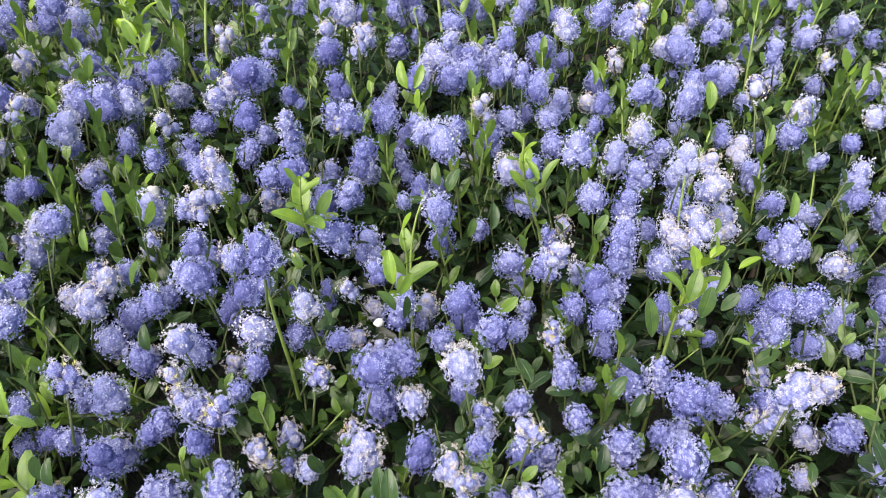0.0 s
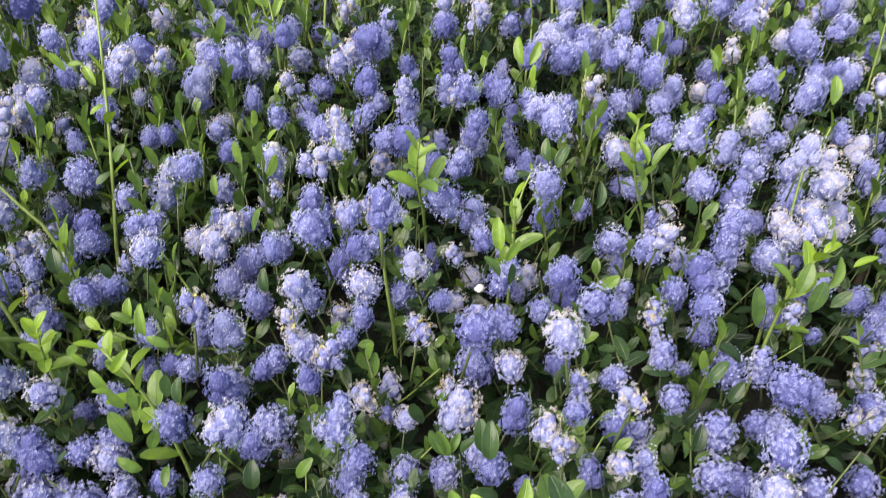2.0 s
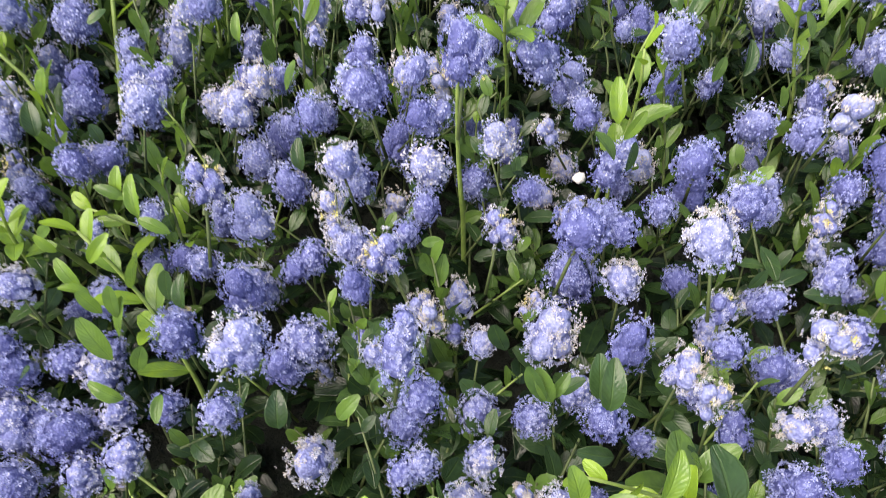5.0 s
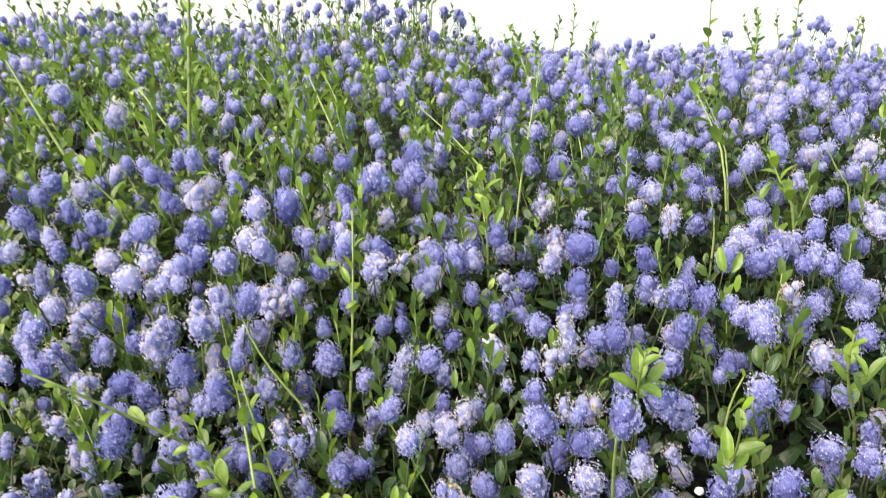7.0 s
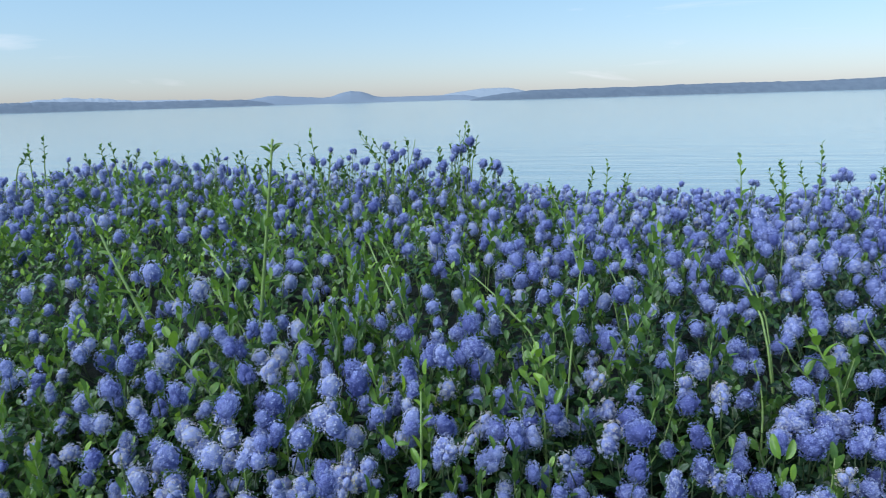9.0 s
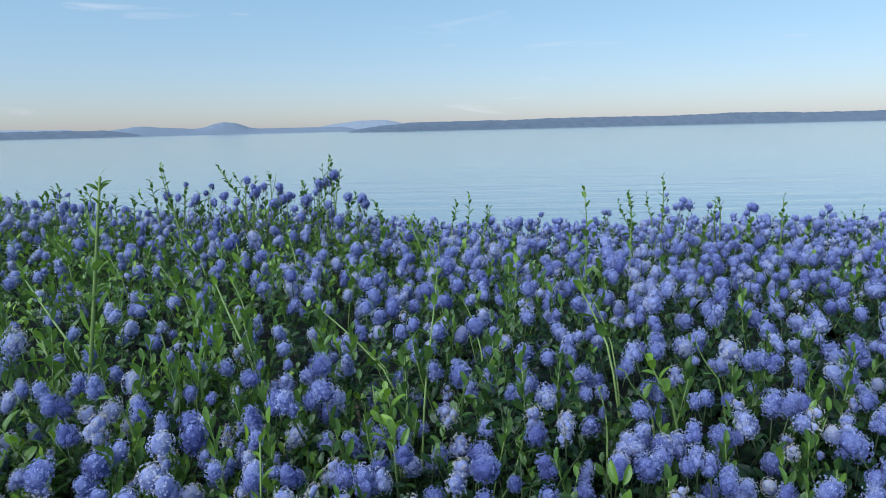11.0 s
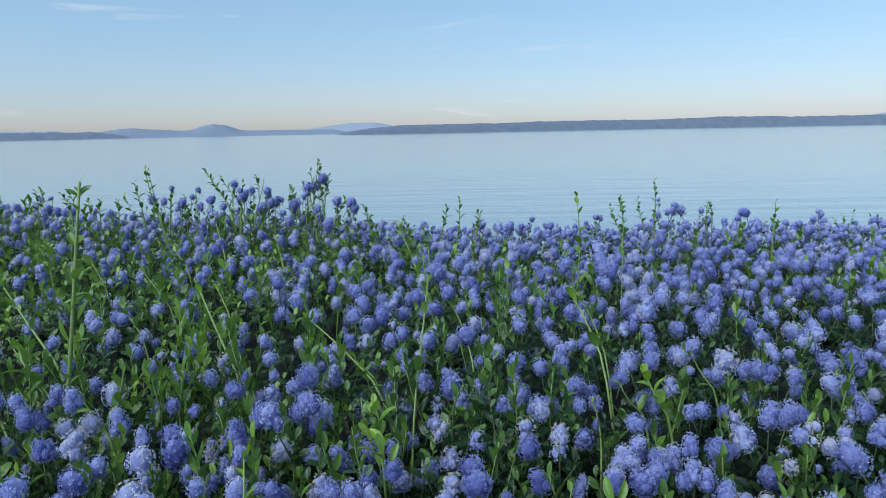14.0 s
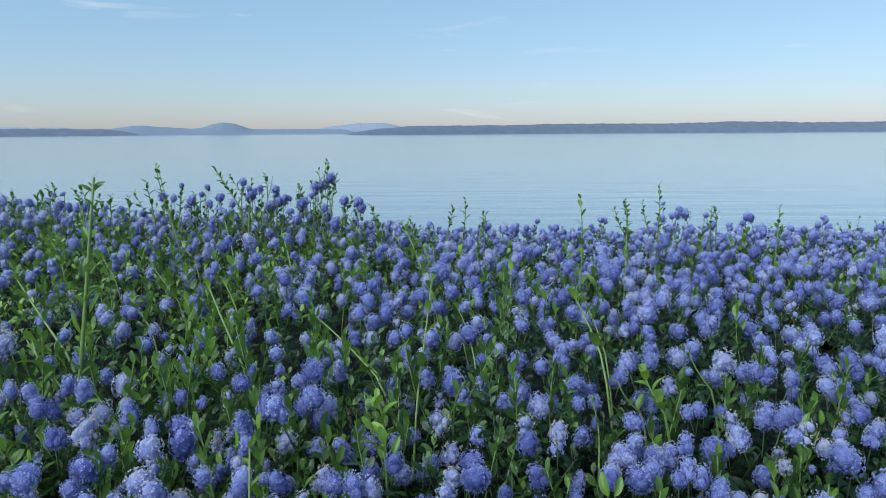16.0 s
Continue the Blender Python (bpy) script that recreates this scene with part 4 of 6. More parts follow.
bloom("blue", -0.356, 0.574, 1.314, 0.0105)
bloom("pale", -0.131, 0.511, 1.326, 0.0117)
bloom("blue", -0.296, 0.415, 1.257, 0.0132)
bloom("blue", -0.281, 0.427, 1.253, 0.0119)
bloom("blue", -0.334, 0.420, 1.277, 0.0097)
bloom("pale", 0.267, 0.448, 1.312, 0.0207)
bloom("blue", -0.506, 0.606, 1.376, 0.0161)
bloom("pale", -0.525, 0.578, 1.369, 0.0211)
bloom("pale", -0.438, 0.620, 1.379, 0.0187)
bloom("blue", -0.356, 0.693, 1.399, 0.0129)
bloom("faded", -0.418, 0.577, 1.342, 0.0167)
bloom("blue", -0.415, 0.482, 1.322, 0.0097)
bloom("blue", -0.314, 0.820, 1.398, 0.0146)
bloom("blue", -0.222, 0.664, 1.362, 0.0180)
bloom("blue", -0.200, 0.628, 1.335, 0.0115)
bloom("blue", -0.083, 0.592, 1.341, 0.0108)
bloom("blue", -0.067, 0.555, 1.328, 0.0145)
bloom("blue", -0.087, 0.446, 1.285, 0.0128)
bloom("pale", -0.117, 0.362, 1.248, 0.0139)
bloom("blue", -0.140, 0.361, 1.239, 0.0107)
bloom("blue", -0.200, 0.306, 1.231, 0.0144)
bloom("white", -0.076, 0.341, 1.227, 0.0127)
bloom("blue", 0.106, 0.605, 1.340, 0.0143)
bloom("blue", 0.039, 0.592, 1.362, 0.0152)
bloom("blue", 0.018, 0.563, 1.345, 0.0131)
bloom("pale", 0.141, 0.707, 1.380, 0.0143)
bloom("blue", 0.161, 0.829, 1.404, 0.0163)
bloom("blue", 0.183, 0.417, 1.275, 0.0223)
bloom("blue", -0.353, 0.409, 1.269, 0.0123)
bloom("blue", -0.378, 0.401, 1.273, 0.0099)
bloom("blue", -0.417, 0.340, 1.272, 0.0155)
bloom("blue", -0.410, 0.383, 1.290, 0.0108)
bloom("blue", -0.372, 0.362, 1.259, 0.0106)
bloom("pale", -0.328, 0.337, 1.240, 0.0175)
bloom("white", -0.321, 0.307, 1.216, 0.0173)
bloom("white", -0.354, 0.297, 1.219, 0.0130)
bloom("white", -0.380, 0.292, 1.222, 0.0141)
bloom("blue", -0.411, 0.313, 1.240, 0.0159)
bloom("blue", -0.386, 0.333, 1.243, 0.0144)
bloom("blue", -0.418, 0.328, 1.254, 0.0122)
bloom("blue", -0.302, 0.305, 1.209, 0.0136)
bloom("blue", -0.254, 0.318, 1.196, 0.0136)
bloom("blue", 0.048, 0.532, 1.307, 0.0078)
bloom("blue", 0.065, 0.592, 1.355, 0.0110)
bloom("blue", 0.161, 0.677, 1.365, 0.0114)
bloom("blue", -0.524, 0.760, 1.416, 0.0165)
bloom("pale", -0.493, 0.750, 1.402, 0.0121)
bloom("white", -0.600, 1.084, 1.393, 0.0152)
bloom("white", -0.632, 1.119, 1.415, 0.0134)
bloom("blue", -0.575, 1.081, 1.393, 0.0129)
bloom("blue", -0.622, 1.406, 1.476, 0.0172)
bloom("blue", -0.786, 1.456, 1.455, 0.0170)
bloom("pale", -0.851, 1.501, 1.449, 0.0177)
bloom("blue", -0.421, 1.546, 1.471, 0.0167)
bloom("blue", -0.207, 0.694, 1.366, 0.0144)
bloom("blue", -0.099, 0.948, 1.393, 0.0108)
bloom("blue", -0.010, 0.743, 1.378, 0.0181)
bloom("blue", 0.174, 0.684, 1.375, 0.0150)
bloom("blue", 0.464, 0.875, 1.395, 0.0186)
bloom("blue", 0.435, 0.751, 1.384, 0.0160)
bloom("blue", 0.373, 0.691, 1.378, 0.0148)
bloom("blue", 0.312, 1.061, 1.401, 0.0179)
bloom("blue", 0.272, 1.030, 1.397, 0.0174)
bloom("pale", 0.391, 0.948, 1.427, 0.0139)
bloom("blue", 0.349, 0.869, 1.425, 0.0166)
bloom("blue", 0.333, 0.878, 1.426, 0.0147)
bloom("blue", 0.491, 0.958, 1.399, 0.0167)
bloom("pale", 0.509, 1.114, 1.406, 0.0197)
bloom("pale", 0.169, 0.818, 1.399, 0.0117)
bloom("blue", 0.041, 0.989, 1.396, 0.0151)
bloom("blue", 0.075, 1.115, 1.406, 0.0136)
bloom("pale", 0.134, 1.038, 1.406, 0.0139)
bloom("blue", 0.240, 1.080, 1.421, 0.0178)
bloom("pale", 0.260, 1.165, 1.438, 0.0211)
bloom("blue", 0.271, 1.434, 1.469, 0.0198)
bloom("blue", 0.573, 1.533, 1.438, 0.0223)
bloom("blue", 0.550, 1.448, 1.430, 0.0226)
bloom("blue", 0.440, 1.132, 1.413, 0.0195)
bloom("blue", 0.443, 1.174, 1.422, 0.0165)
bloom("blue", 0.671, 1.395, 1.421, 0.0240)
bloom("pale", 0.883, 1.555, 1.443, 0.0240)
bloom("blue", 0.869, 1.457, 1.443, 0.0240)
bloom("blue", 0.788, 1.317, 1.425, 0.0240)
bloom("blue", 0.700, 1.307, 1.417, 0.0192)
bloom("blue", 0.708, 1.408, 1.423, 0.0202)
bloom("blue", 1.051, 1.720, 1.439, 0.0240)
bloom("blue", 0.614, 1.195, 1.414, 0.0151)
bloom("blue", -0.166, 1.285, 1.442, 0.0174)
bloom("pale", -0.218, 1.223, 1.436, 0.0201)
bloom("blue", -0.268, 1.347, 1.453, 0.0158)
bloom("pale", -0.226, 1.424, 1.453, 0.0128)
bloom("blue", 0.039, 1.444, 1.451, 0.0156)
bloom("blue", 0.107, 1.430, 1.447, 0.0155)
bloom("blue", 0.161, 1.422, 1.473, 0.0181)
bloom("blue", -0.348, 1.608, 1.472, 0.0187)
bloom("blue", -0.315, 1.500, 1.465, 0.0161)
bloom("blue", -0.228, 1.831, 1.470, 0.0193)
bloom("pale", -0.640, 1.735, 1.491, 0.0190)
bloom("blue", -0.562, 1.523, 1.478, 0.0168)
bloom("blue", -0.932, 1.656, 1.472, 0.0194)
bloom("blue", -1.068, 1.039, 1.413, 0.0177)
bloom("pale", -0.881, 0.760, 1.407, 0.0220)
bloom("pale", -0.738, 0.748, 1.404, 0.0184)
bloom("blue", -0.798, 0.768, 1.408, 0.0173)
bloom("pale", -0.723, 0.813, 1.414, 0.0210)
bloom("blue", -0.611, 1.071, 1.384, 0.0133)
bloom("blue", -0.529, 0.623, 1.381, 0.0152)
bloom("pale", -0.459, 0.636, 1.387, 0.0186)
bloom("blue", -0.482, 0.824, 1.413, 0.0123)
bloom("pale", -0.393, 0.650, 1.386, 0.0118)
bloom("pale", -0.360, 0.672, 1.391, 0.0089)
bloom("blue", -0.249, 0.684, 1.358, 0.0164)
bloom("pale", -0.203, 0.671, 1.359, 0.0146)
bloom("pale", -0.573, 0.570, 1.361, 0.0187)
bloom("pale", -0.559, 0.592, 1.375, 0.0150)
bloom("blue", -0.725, 0.560, 1.351, 0.0147)
bloom("blue", -0.442, 0.584, 1.344, 0.0129)
bloom("blue", -0.049, 0.637, 1.371, 0.0106)
bloom("pale", 0.094, 0.700, 1.375, 0.0216)
bloom("blue", 0.188, 0.677, 1.368, 0.0141)
bloom("blue", -1.002, 0.902, 1.416, 0.0138)
bloom("blue", -0.792, 0.733, 1.401, 0.0150)
bloom("blue", -0.727, 0.698, 1.393, 0.0160)
bloom("pale", -0.752, 0.617, 1.369, 0.0154)
bloom("blue", -0.691, 0.617, 1.371, 0.0132)
bloom("blue", -0.591, 0.702, 1.410, 0.0132)
bloom("pale", -0.515, 0.569, 1.361, 0.0131)
bloom("blue", -0.372, 0.619, 1.359, 0.0115)
bloom("blue", -0.336, 0.605, 1.333, 0.0128)
bloom("blue", -0.449, 0.812, 1.409, 0.0103)
bloom("pale", -0.537, 0.781, 1.420, 0.0103)
bloom("blue", -0.748, 0.968, 1.411, 0.0129)
bloom("blue", -0.840, 0.934, 1.421, 0.0152)
bloom("blue", -0.898, 0.887, 1.422, 0.0130)

SHOOTS = []


def shoot(base, tip, count, size, tone=0.8, bend=0.012, thick=0.0016):
    SHOOTS.append((base, tip, count, size, tone, bend, thick))


BLADES = []


def blade(base, tip, tone, width=1.0):
    BLADES.append((base, tip, tone, width))


# single leaves that show well near the path
blade((-0.102, 0.180, 1.279), (-0.096, 0.186, 1.302), 0.80, 1.10)
blade((-0.088, 0.171, 1.282), (-0.090, 0.176, 1.302), 0.85, 1.10)
blade((-0.082, 0.176, 1.269), (-0.074, 0.184, 1.292), 0.70, 1.20)
blade((-0.072, 0.176, 1.264), (-0.060, 0.192, 1.297), 0.45, 1.20)
blade((-0.088, 0.167, 1.276), (-0.100, 0.164, 1.288), 0.80, 1.20)
blade((-0.062, 0.180, 1.259), (-0.043, 0.184, 1.279), 0.50, 1.20)
blade((-0.017, 0.252, 1.264), (-0.027, 0.259, 1.287), 0.50, 1.00)
blade((0.006, 0.255, 1.264), (0.004, 0.263, 1.290), 0.35, 1.15)
blade((-0.015, 0.254, 1.264), (-0.006, 0.256, 1.282), 0.60, 0.90)
blade((0.047, 0.205, 1.266), (0.042, 0.218, 1.296), 0.35, 1.50)
blade((0.021, 0.204, 1.275), (0.028, 0.211, 1.298), 0.70, 1.20)
blade((-0.011, 0.193, 1.287), (-0.016, 0.198, 1.308), 0.85, 1.20)
blade((-0.002, 0.197, 1.283), (0.012, 0.193, 1.294), 0.70, 1.00)
blade((-0.145, 0.193, 1.253), (-0.140, 0.195, 1.270), 0.60, 1.40)
blade((-0.155, 0.186, 1.251), (-0.135, 0.179, 1.257), 0.60, 1.40)
blade((-0.240, 0.300, 1.290), (-0.248, 0.298, 1.303), 0.75, 1.00)
blade((-0.222, 0.294, 1.290), (-0.209, 0.298, 1.309), 0.75, 0.90)
blade((-0.199, 0.266, 1.286), (-0.198, 0.271, 1.307), 0.55, 1.10)
blade((-0.188, 0.236, 1.271), (-0.201, 0.233, 1.284), 0.55, 1.10)
blade((-0.187, 0.249, 1.273), (-0.180, 0.252, 1.292), 0.60, 1.10)
blade((-0.178, 0.245, 1.263), (-0.177, 0.230, 1.261), 0.50, 1.20)
blade((-0.215, 0.277, 1.287), (-0.225, 0.273, 1.299), 0.75, 1.00)
blade((-0.232, 0.347, 1.286), (-0.231, 0.353, 1.307), 0.75, 1.00)
blade((-0.228, 0.346, 1.286), (-0.243, 0.343, 1.299), 0.60, 1.00)
blade((-0.210, 0.180, 1.250), (-0.189, 0.184, 1.268), 0.40, 1.60)
blade((-0.191, 0.184, 1.250), (-0.201, 0.184, 1.265), 0.35, 1.60)
blade((0.167, 0.318, 1.263), (0.178, 0.321, 1.281), 0.35, 1.30)
blade((0.127, 0.250, 1.264), (0.125, 0.251, 1.281), 0.50, 1.20)
blade((-0.037, 0.229, 1.240), (-0.038, 0.235, 1.262), 0.15, 1.30)
blade((-0.134, 0.251, 1.234), (-0.134, 0.257, 1.256), 0.10, 1.50)
blade((-0.057, 0.232, 1.231), (-0.049, 0.236, 1.251), 0.15, 1.30)
blade((0.017, 0.247, 1.233), (-0.004, 0.242, 1.243), 0.20, 1.20)
blade((-0.104, 0.245, 1.253), (-0.093, 0.247, 1.271), 0.55, 1.10)
blade((-0.092, 0.265, 1.246), (-0.085, 0.266, 1.262), 0.40, 1.10)
blade((-0.254, 0.260, 1.245), (-0.240, 0.259, 1.259), 0.30, 1.20)
blade((-0.201, 0.310, 1.252), (-0.199, 0.316, 1.274), 0.25, 1.20)
blade((-0.030, 0.307, 1.231), (-0.039, 0.312, 1.252), 0.10, 1.50)
blade((0.100, 0.347, 1.246), (0.107, 0.349, 1.263), 0.25, 1.20)
blade((0.154, 0.351, 1.237), (0.129, 0.347, 1.248), 0.15, 1.30)
blade((0.213, 0.389, 1.253), (0.194, 0.371, 1.248), 0.20, 1.30)
blade((-0.077, 0.356, 1.258), (-0.062, 0.351, 1.267), 0.50, 1.10)
blade((0.211, 0.358, 1.277), (0.205, 0.372, 1.314), 0.45, 0.90)
blade((0.242, 0.383, 1.292), (0.229, 0.391, 1.318), 0.70, 1.00)
blade((0.246, 0.378, 1.291), (0.255, 0.387, 1.321), 0.60, 1.10)
blade((0.248, 0.361, 1.288), (0.256, 0.370, 1.318), 0.50, 1.20)
blade((0.261, 0.373, 1.300), (0.277, 0.380, 1.328), 0.60, 1.00)
blade((0.292, 0.395, 1.304), (0.309, 0.394, 1.320), 0.85, 0.80)
blade((0.273, 0.376, 1.281), (0.289, 0.377, 1.299), 0.40, 1.20)
blade((0.269, 0.349, 1.276), (0.281, 0.338, 1.275), 0.70, 1.00)
blade((0.290, 0.338, 1.275), (0.309, 0.334, 1.284), 0.70, 1.00)
blade((0.010, 0.250, 1.263), (0.010, 0.258, 1.291), 0.35, 1.20)
blade((-0.014, 0.252, 1.264), (-0.023, 0.256, 1.285), 0.45, 1.10)
blade((-0.225, 0.347, 1.286), (-0.237, 0.342, 1.291), 0.70, 1.00)
blade((-0.217, 0.335, 1.284), (-0.222, 0.342, 1.310), 0.70, 0.90)
blade((-0.198, 0.325, 1.283), (-0.215, 0.324, 1.295), 0.60, 1.00)
blade((-0.220, 0.280, 1.288), (-0.231, 0.283, 1.306), 0.75, 1.00)
blade((-0.206, 0.268, 1.286), (-0.216, 0.269, 1.302), 0.70, 1.00)
blade((-0.200, 0.264, 1.276), (-0.191, 0.271, 1.302), 0.70, 1.00)
blade((-0.199, 0.253, 1.274), (-0.213, 0.261, 1.299), 0.70, 1.00)
blade((-0.187, 0.297, 1.260), (-0.189, 0.302, 1.281), 0.35, 1.20)
blade((-0.029, 0.481, 1.320), (-0.039, 0.486, 1.341), 0.40, 1.20)
blade((-0.027, 0.484, 1.321), (-0.008, 0.493, 1.351), 0.55, 1.00)
blade((-0.034, 0.499, 1.337), (-0.033, 0.501, 1.355), 0.70, 0.90)
blade((-0.032, 0.505, 1.339), (-0.020, 0.504, 1.353), 0.80, 0.80)
blade((0.027, 0.408, 1.307), (0.023, 0.418, 1.337), 0.85, 1.00)
blade((0.032, 0.408, 1.297), (0.044, 0.412, 1.320), 0.70, 0.90)
blade((0.028, 0.404, 1.286), (0.014, 0.409, 1.307), 0.40, 1.10)
blade((0.034, 0.396, 1.284), (0.035, 0.401, 1.307), 0.35, 1.20)
blade((0.157, 0.497, 1.336), (0.150, 0.504, 1.362), 0.75, 0.90)
blade((0.165, 0.505, 1.329), (0.180, 0.512, 1.358), 0.65, 0.90)
blade((0.155, 0.492, 1.324), (0.143, 0.496, 1.344), 0.50, 1.00)
blade((0.196, 0.468, 1.305), (0.186, 0.472, 1.325), 0.40, 1.20)
blade((0.200, 0.462, 1.303), (0.213, 0.465, 1.324), 0.45, 1.20)
blade((0.067, 0.585, 1.372), (0.069, 0.589, 1.395), 0.90, 0.90)
blade((0.078, 0.521, 1.326), (0.072, 0.528, 1.350), 0.40, 1.20)
blade((0.085, 0.515, 1.323), (0.094, 0.521, 1.348), 0.40, 1.20)
blade((0.117, 0.484, 1.301), (0.123, 0.491, 1.328), 0.35, 1.10)
blade((0.097, 0.478, 1.299), (0.102, 0.482, 1.320), 0.40, 1.10)
blade((-0.295, 0.514, 1.323), (-0.284, 0.517, 1.343), 0.45, 1.20)
blade((-0.296, 0.503, 1.319), (-0.307, 0.489, 1.310), 0.40, 1.20)
blade((-0.356, 0.591, 1.375), (-0.372, 0.595, 1.394), 0.80, 1.00)
blade((-0.341, 0.598, 1.378), (-0.360, 0.593, 1.382), 0.70, 1.00)
blade((-0.324, 0.574, 1.368), (-0.335, 0.579, 1.390), 0.85, 1.00)
blade((-0.310, 0.552, 1.359), (-0.323, 0.540, 1.354), 0.80, 1.00)
blade((-0.266, 0.592, 1.375), (-0.276, 0.595, 1.395), 0.80, 1.00)
blade((-0.243, 0.599, 1.378), (-0.248, 0.603, 1.398), 0.80, 1.00)
blade((-0.186, 0.671, 1.413), (-0.195, 0.679, 1.441), 0.85, 1.00)
blade((-0.176, 0.657, 1.409), (-0.168, 0.663, 1.434), 0.80, 1.00)
blade((-0.186, 0.686, 1.417), (-0.206, 0.692, 1.440), 0.90, 1.00)
blade((0.061, 0.610, 1.382), (0.050, 0.620, 1.412), 0.75, 1.00)
blade((0.067, 0.610, 1.382), (0.079, 0.616, 1.408), 0.75, 1.00)
blade((0.314, 0.698, 1.420), (0.322, 0.703, 1.443), 0.80, 1.00)
blade((0.216, 0.696, 1.420), (0.208, 0.704, 1.446), 0.80, 1.00)
blade((0.239, 0.605, 1.380), (0.239, 0.611, 1.406), 0.70, 1.00)
blade((0.340, 0.566, 1.365), (0.341, 0.577, 1.397), 0.80, 1.10)
blade((0.375, 0.461, 1.303), (0.382, 0.470, 1.332), 0.60, 1.00)
blade((-0.311, 0.412, 1.278), (-0.313, 0.418, 1.303), 0.20, 1.40)
blade((-0.270, 0.409, 1.277), (-0.275, 0.410, 1.293), 0.20, 1.40)
blade((-0.282, 0.333, 1.274), (-0.266, 0.333, 1.290), 0.40, 1.20)
blade((-0.269, 0.328, 1.274), (-0.254, 0.325, 1.285), 0.50, 1.10)
blade((-0.170, 0.457, 1.291), (-0.159, 0.462, 1.315), 0.50, 1.00)
blade((-0.199, 0.470, 1.316), (-0.201, 0.474, 1.337), 0.70, 1.00)
blade((-0.152, 0.406, 1.267), (-0.156, 0.412, 1.290), 0.25, 1.20)
blade((-0.016, 0.417, 1.259), (-0.029, 0.415, 1.270), 0.15, 1.30)
blade((0.093, 0.382, 1.262), (0.093, 0.366, 1.252), 0.30, 1.10)
blade((-0.006, 0.270, 1.246), (0.004, 0.270, 1.262), 0.30, 1.10)
blade((0.144, 0.271, 1.246), (0.149, 0.275, 1.268), 0.15, 1.30)
blade((0.205, 0.352, 1.247), (0.185, 0.356, 1.266), 0.15, 1.30)
blade((0.185, 0.317, 1.242), (0.194, 0.320, 1.262), 0.15, 1.30)
blade((-0.611, 0.891, 1.688), (-0.627, 0.892, 1.704), 0.75, 1.00)
blade((-0.611, 0.891, 1.690), (-0.595, 0.892, 1.708), 0.75, 1.00)
blade((-0.610, 0.892, 1.704), (-0.609, 0.893, 1.715), 0.80, 1.00)
blade((-0.612, 0.891, 1.696), (-0.619, 0.893, 1.709), 0.80, 0.80)
blade((-0.616, 0.885, 1.638), (-0.598, 0.887, 1.657), 0.85, 1.10)
blade((-0.620, 0.884, 1.622), (-0.633, 0.887, 1.650), 0.75, 1.00)
blade((-0.627, 0.878, 1.568), (-0.633, 0.882, 1.607), 0.70, 0.90)
blade((-0.628, 0.876, 1.552), (-0.602, 0.877, 1.563), 0.80, 0.90)
blade((-0.635, 0.870, 1.488), (-0.649, 0.875, 1.536), 0.85, 0.80)
blade((-0.636, 0.868, 1.473), (-0.621, 0.869, 1.488), 0.75, 1.00)
blade((-0.624, 0.873, 1.520), (-0.600, 0.877, 1.558), 0.80, 0.60)
blade((-0.635, 0.865, 1.449), (-0.649, 0.869, 1.481), 0.80, 0.80)
blade((-0.632, 0.874, 1.534), (-0.604, 0.870, 1.572), 0.7, 0.5)
blade((-0.613, 0.892, 1.690), (-0.632, 0.886, 1.708), 0.7, 0.9)
blade((-0.610, 0.892, 1.696), (-0.592, 0.886, 1.712), 0.7, 0.8)
blade((-0.618, 0.886, 1.640), (-0.598, 0.878, 1.664), 0.7, 1.0)

# leafy shoots that rise above the flowers
shoot((-0.644, 0.860, 1.400), (-0.611, 0.893, 1.712), 7, 0.024, 0.85, 0.004, 0.0036)
shoot((-0.840, 1.750, 1.510), (-0.875, 1.763, 1.685), 9, 0.026)
shoot((-0.780, 2.200, 1.500), (-0.870, 2.200, 1.645), 9, 0.026)
shoot((-0.530, 2.170, 1.500), (-0.500, 2.170, 1.680), 10, 0.026)
shoot((-0.065, 1.900, 1.440), (-0.061, 1.917, 1.575), 9, 0.026)
shoot((0.140, 1.200, 1.440), (0.133, 1.222, 1.645), 11, 0.024)
shoot((0.500, 1.880, 1.460), (0.500, 1.900, 1.618), 10, 0.026)
shoot((0.410, 1.880, 1.440), (0.400, 1.900, 1.560), 9, 0.026)
shoot((0.700, 2.000, 1.430), (0.700, 2.000, 1.538), 7, 0.026)
shoot((0.880, 1.950, 1.430), (0.880, 1.950, 1.545), 7, 0.026)
shoot((-0.190, 2.000, 1.410), (-0.245, 2.000, 1.505), 7, 0.026)
shoot((-0.020, 1.950, 1.430), (0.000, 1.950, 1.530), 7, 0.026)
shoot((-0.430, 2.100, 1.420), (-0.330, 2.100, 1.505), 7, 0.026)
shoot((-0.130, 1.250, 1.400), (-0.140, 1.300, 1.540), 10, 0.022)
shoot((-0.816, 0.861, 1.371), (-0.955, 0.924, 1.583), 7, 0.032, 0.85, 0.006, 0.0033)
shoot((-0.433, 0.981, 1.421), (-0.530, 1.150, 1.500), 9, 0.024)
shoot((0.154, 1.024, 1.400), (0.118, 1.161, 1.480), 8, 0.022)
shoot((-0.219, 0.968, 1.387), (-0.315, 1.118, 1.412), 8, 0.020)
shoot((0.092, 0.789, 1.340), (0.088, 0.855, 1.395), 3, 0.020)
shoot((-0.320, 0.520, 1.220), (-0.335, 0.630, 1.430), 10, 0.022, 0.9, 0.005, 0.0021)
shoot((-0.353, 0.483, 1.275), (-0.414, 0.523, 1.357), 0, 0.020)
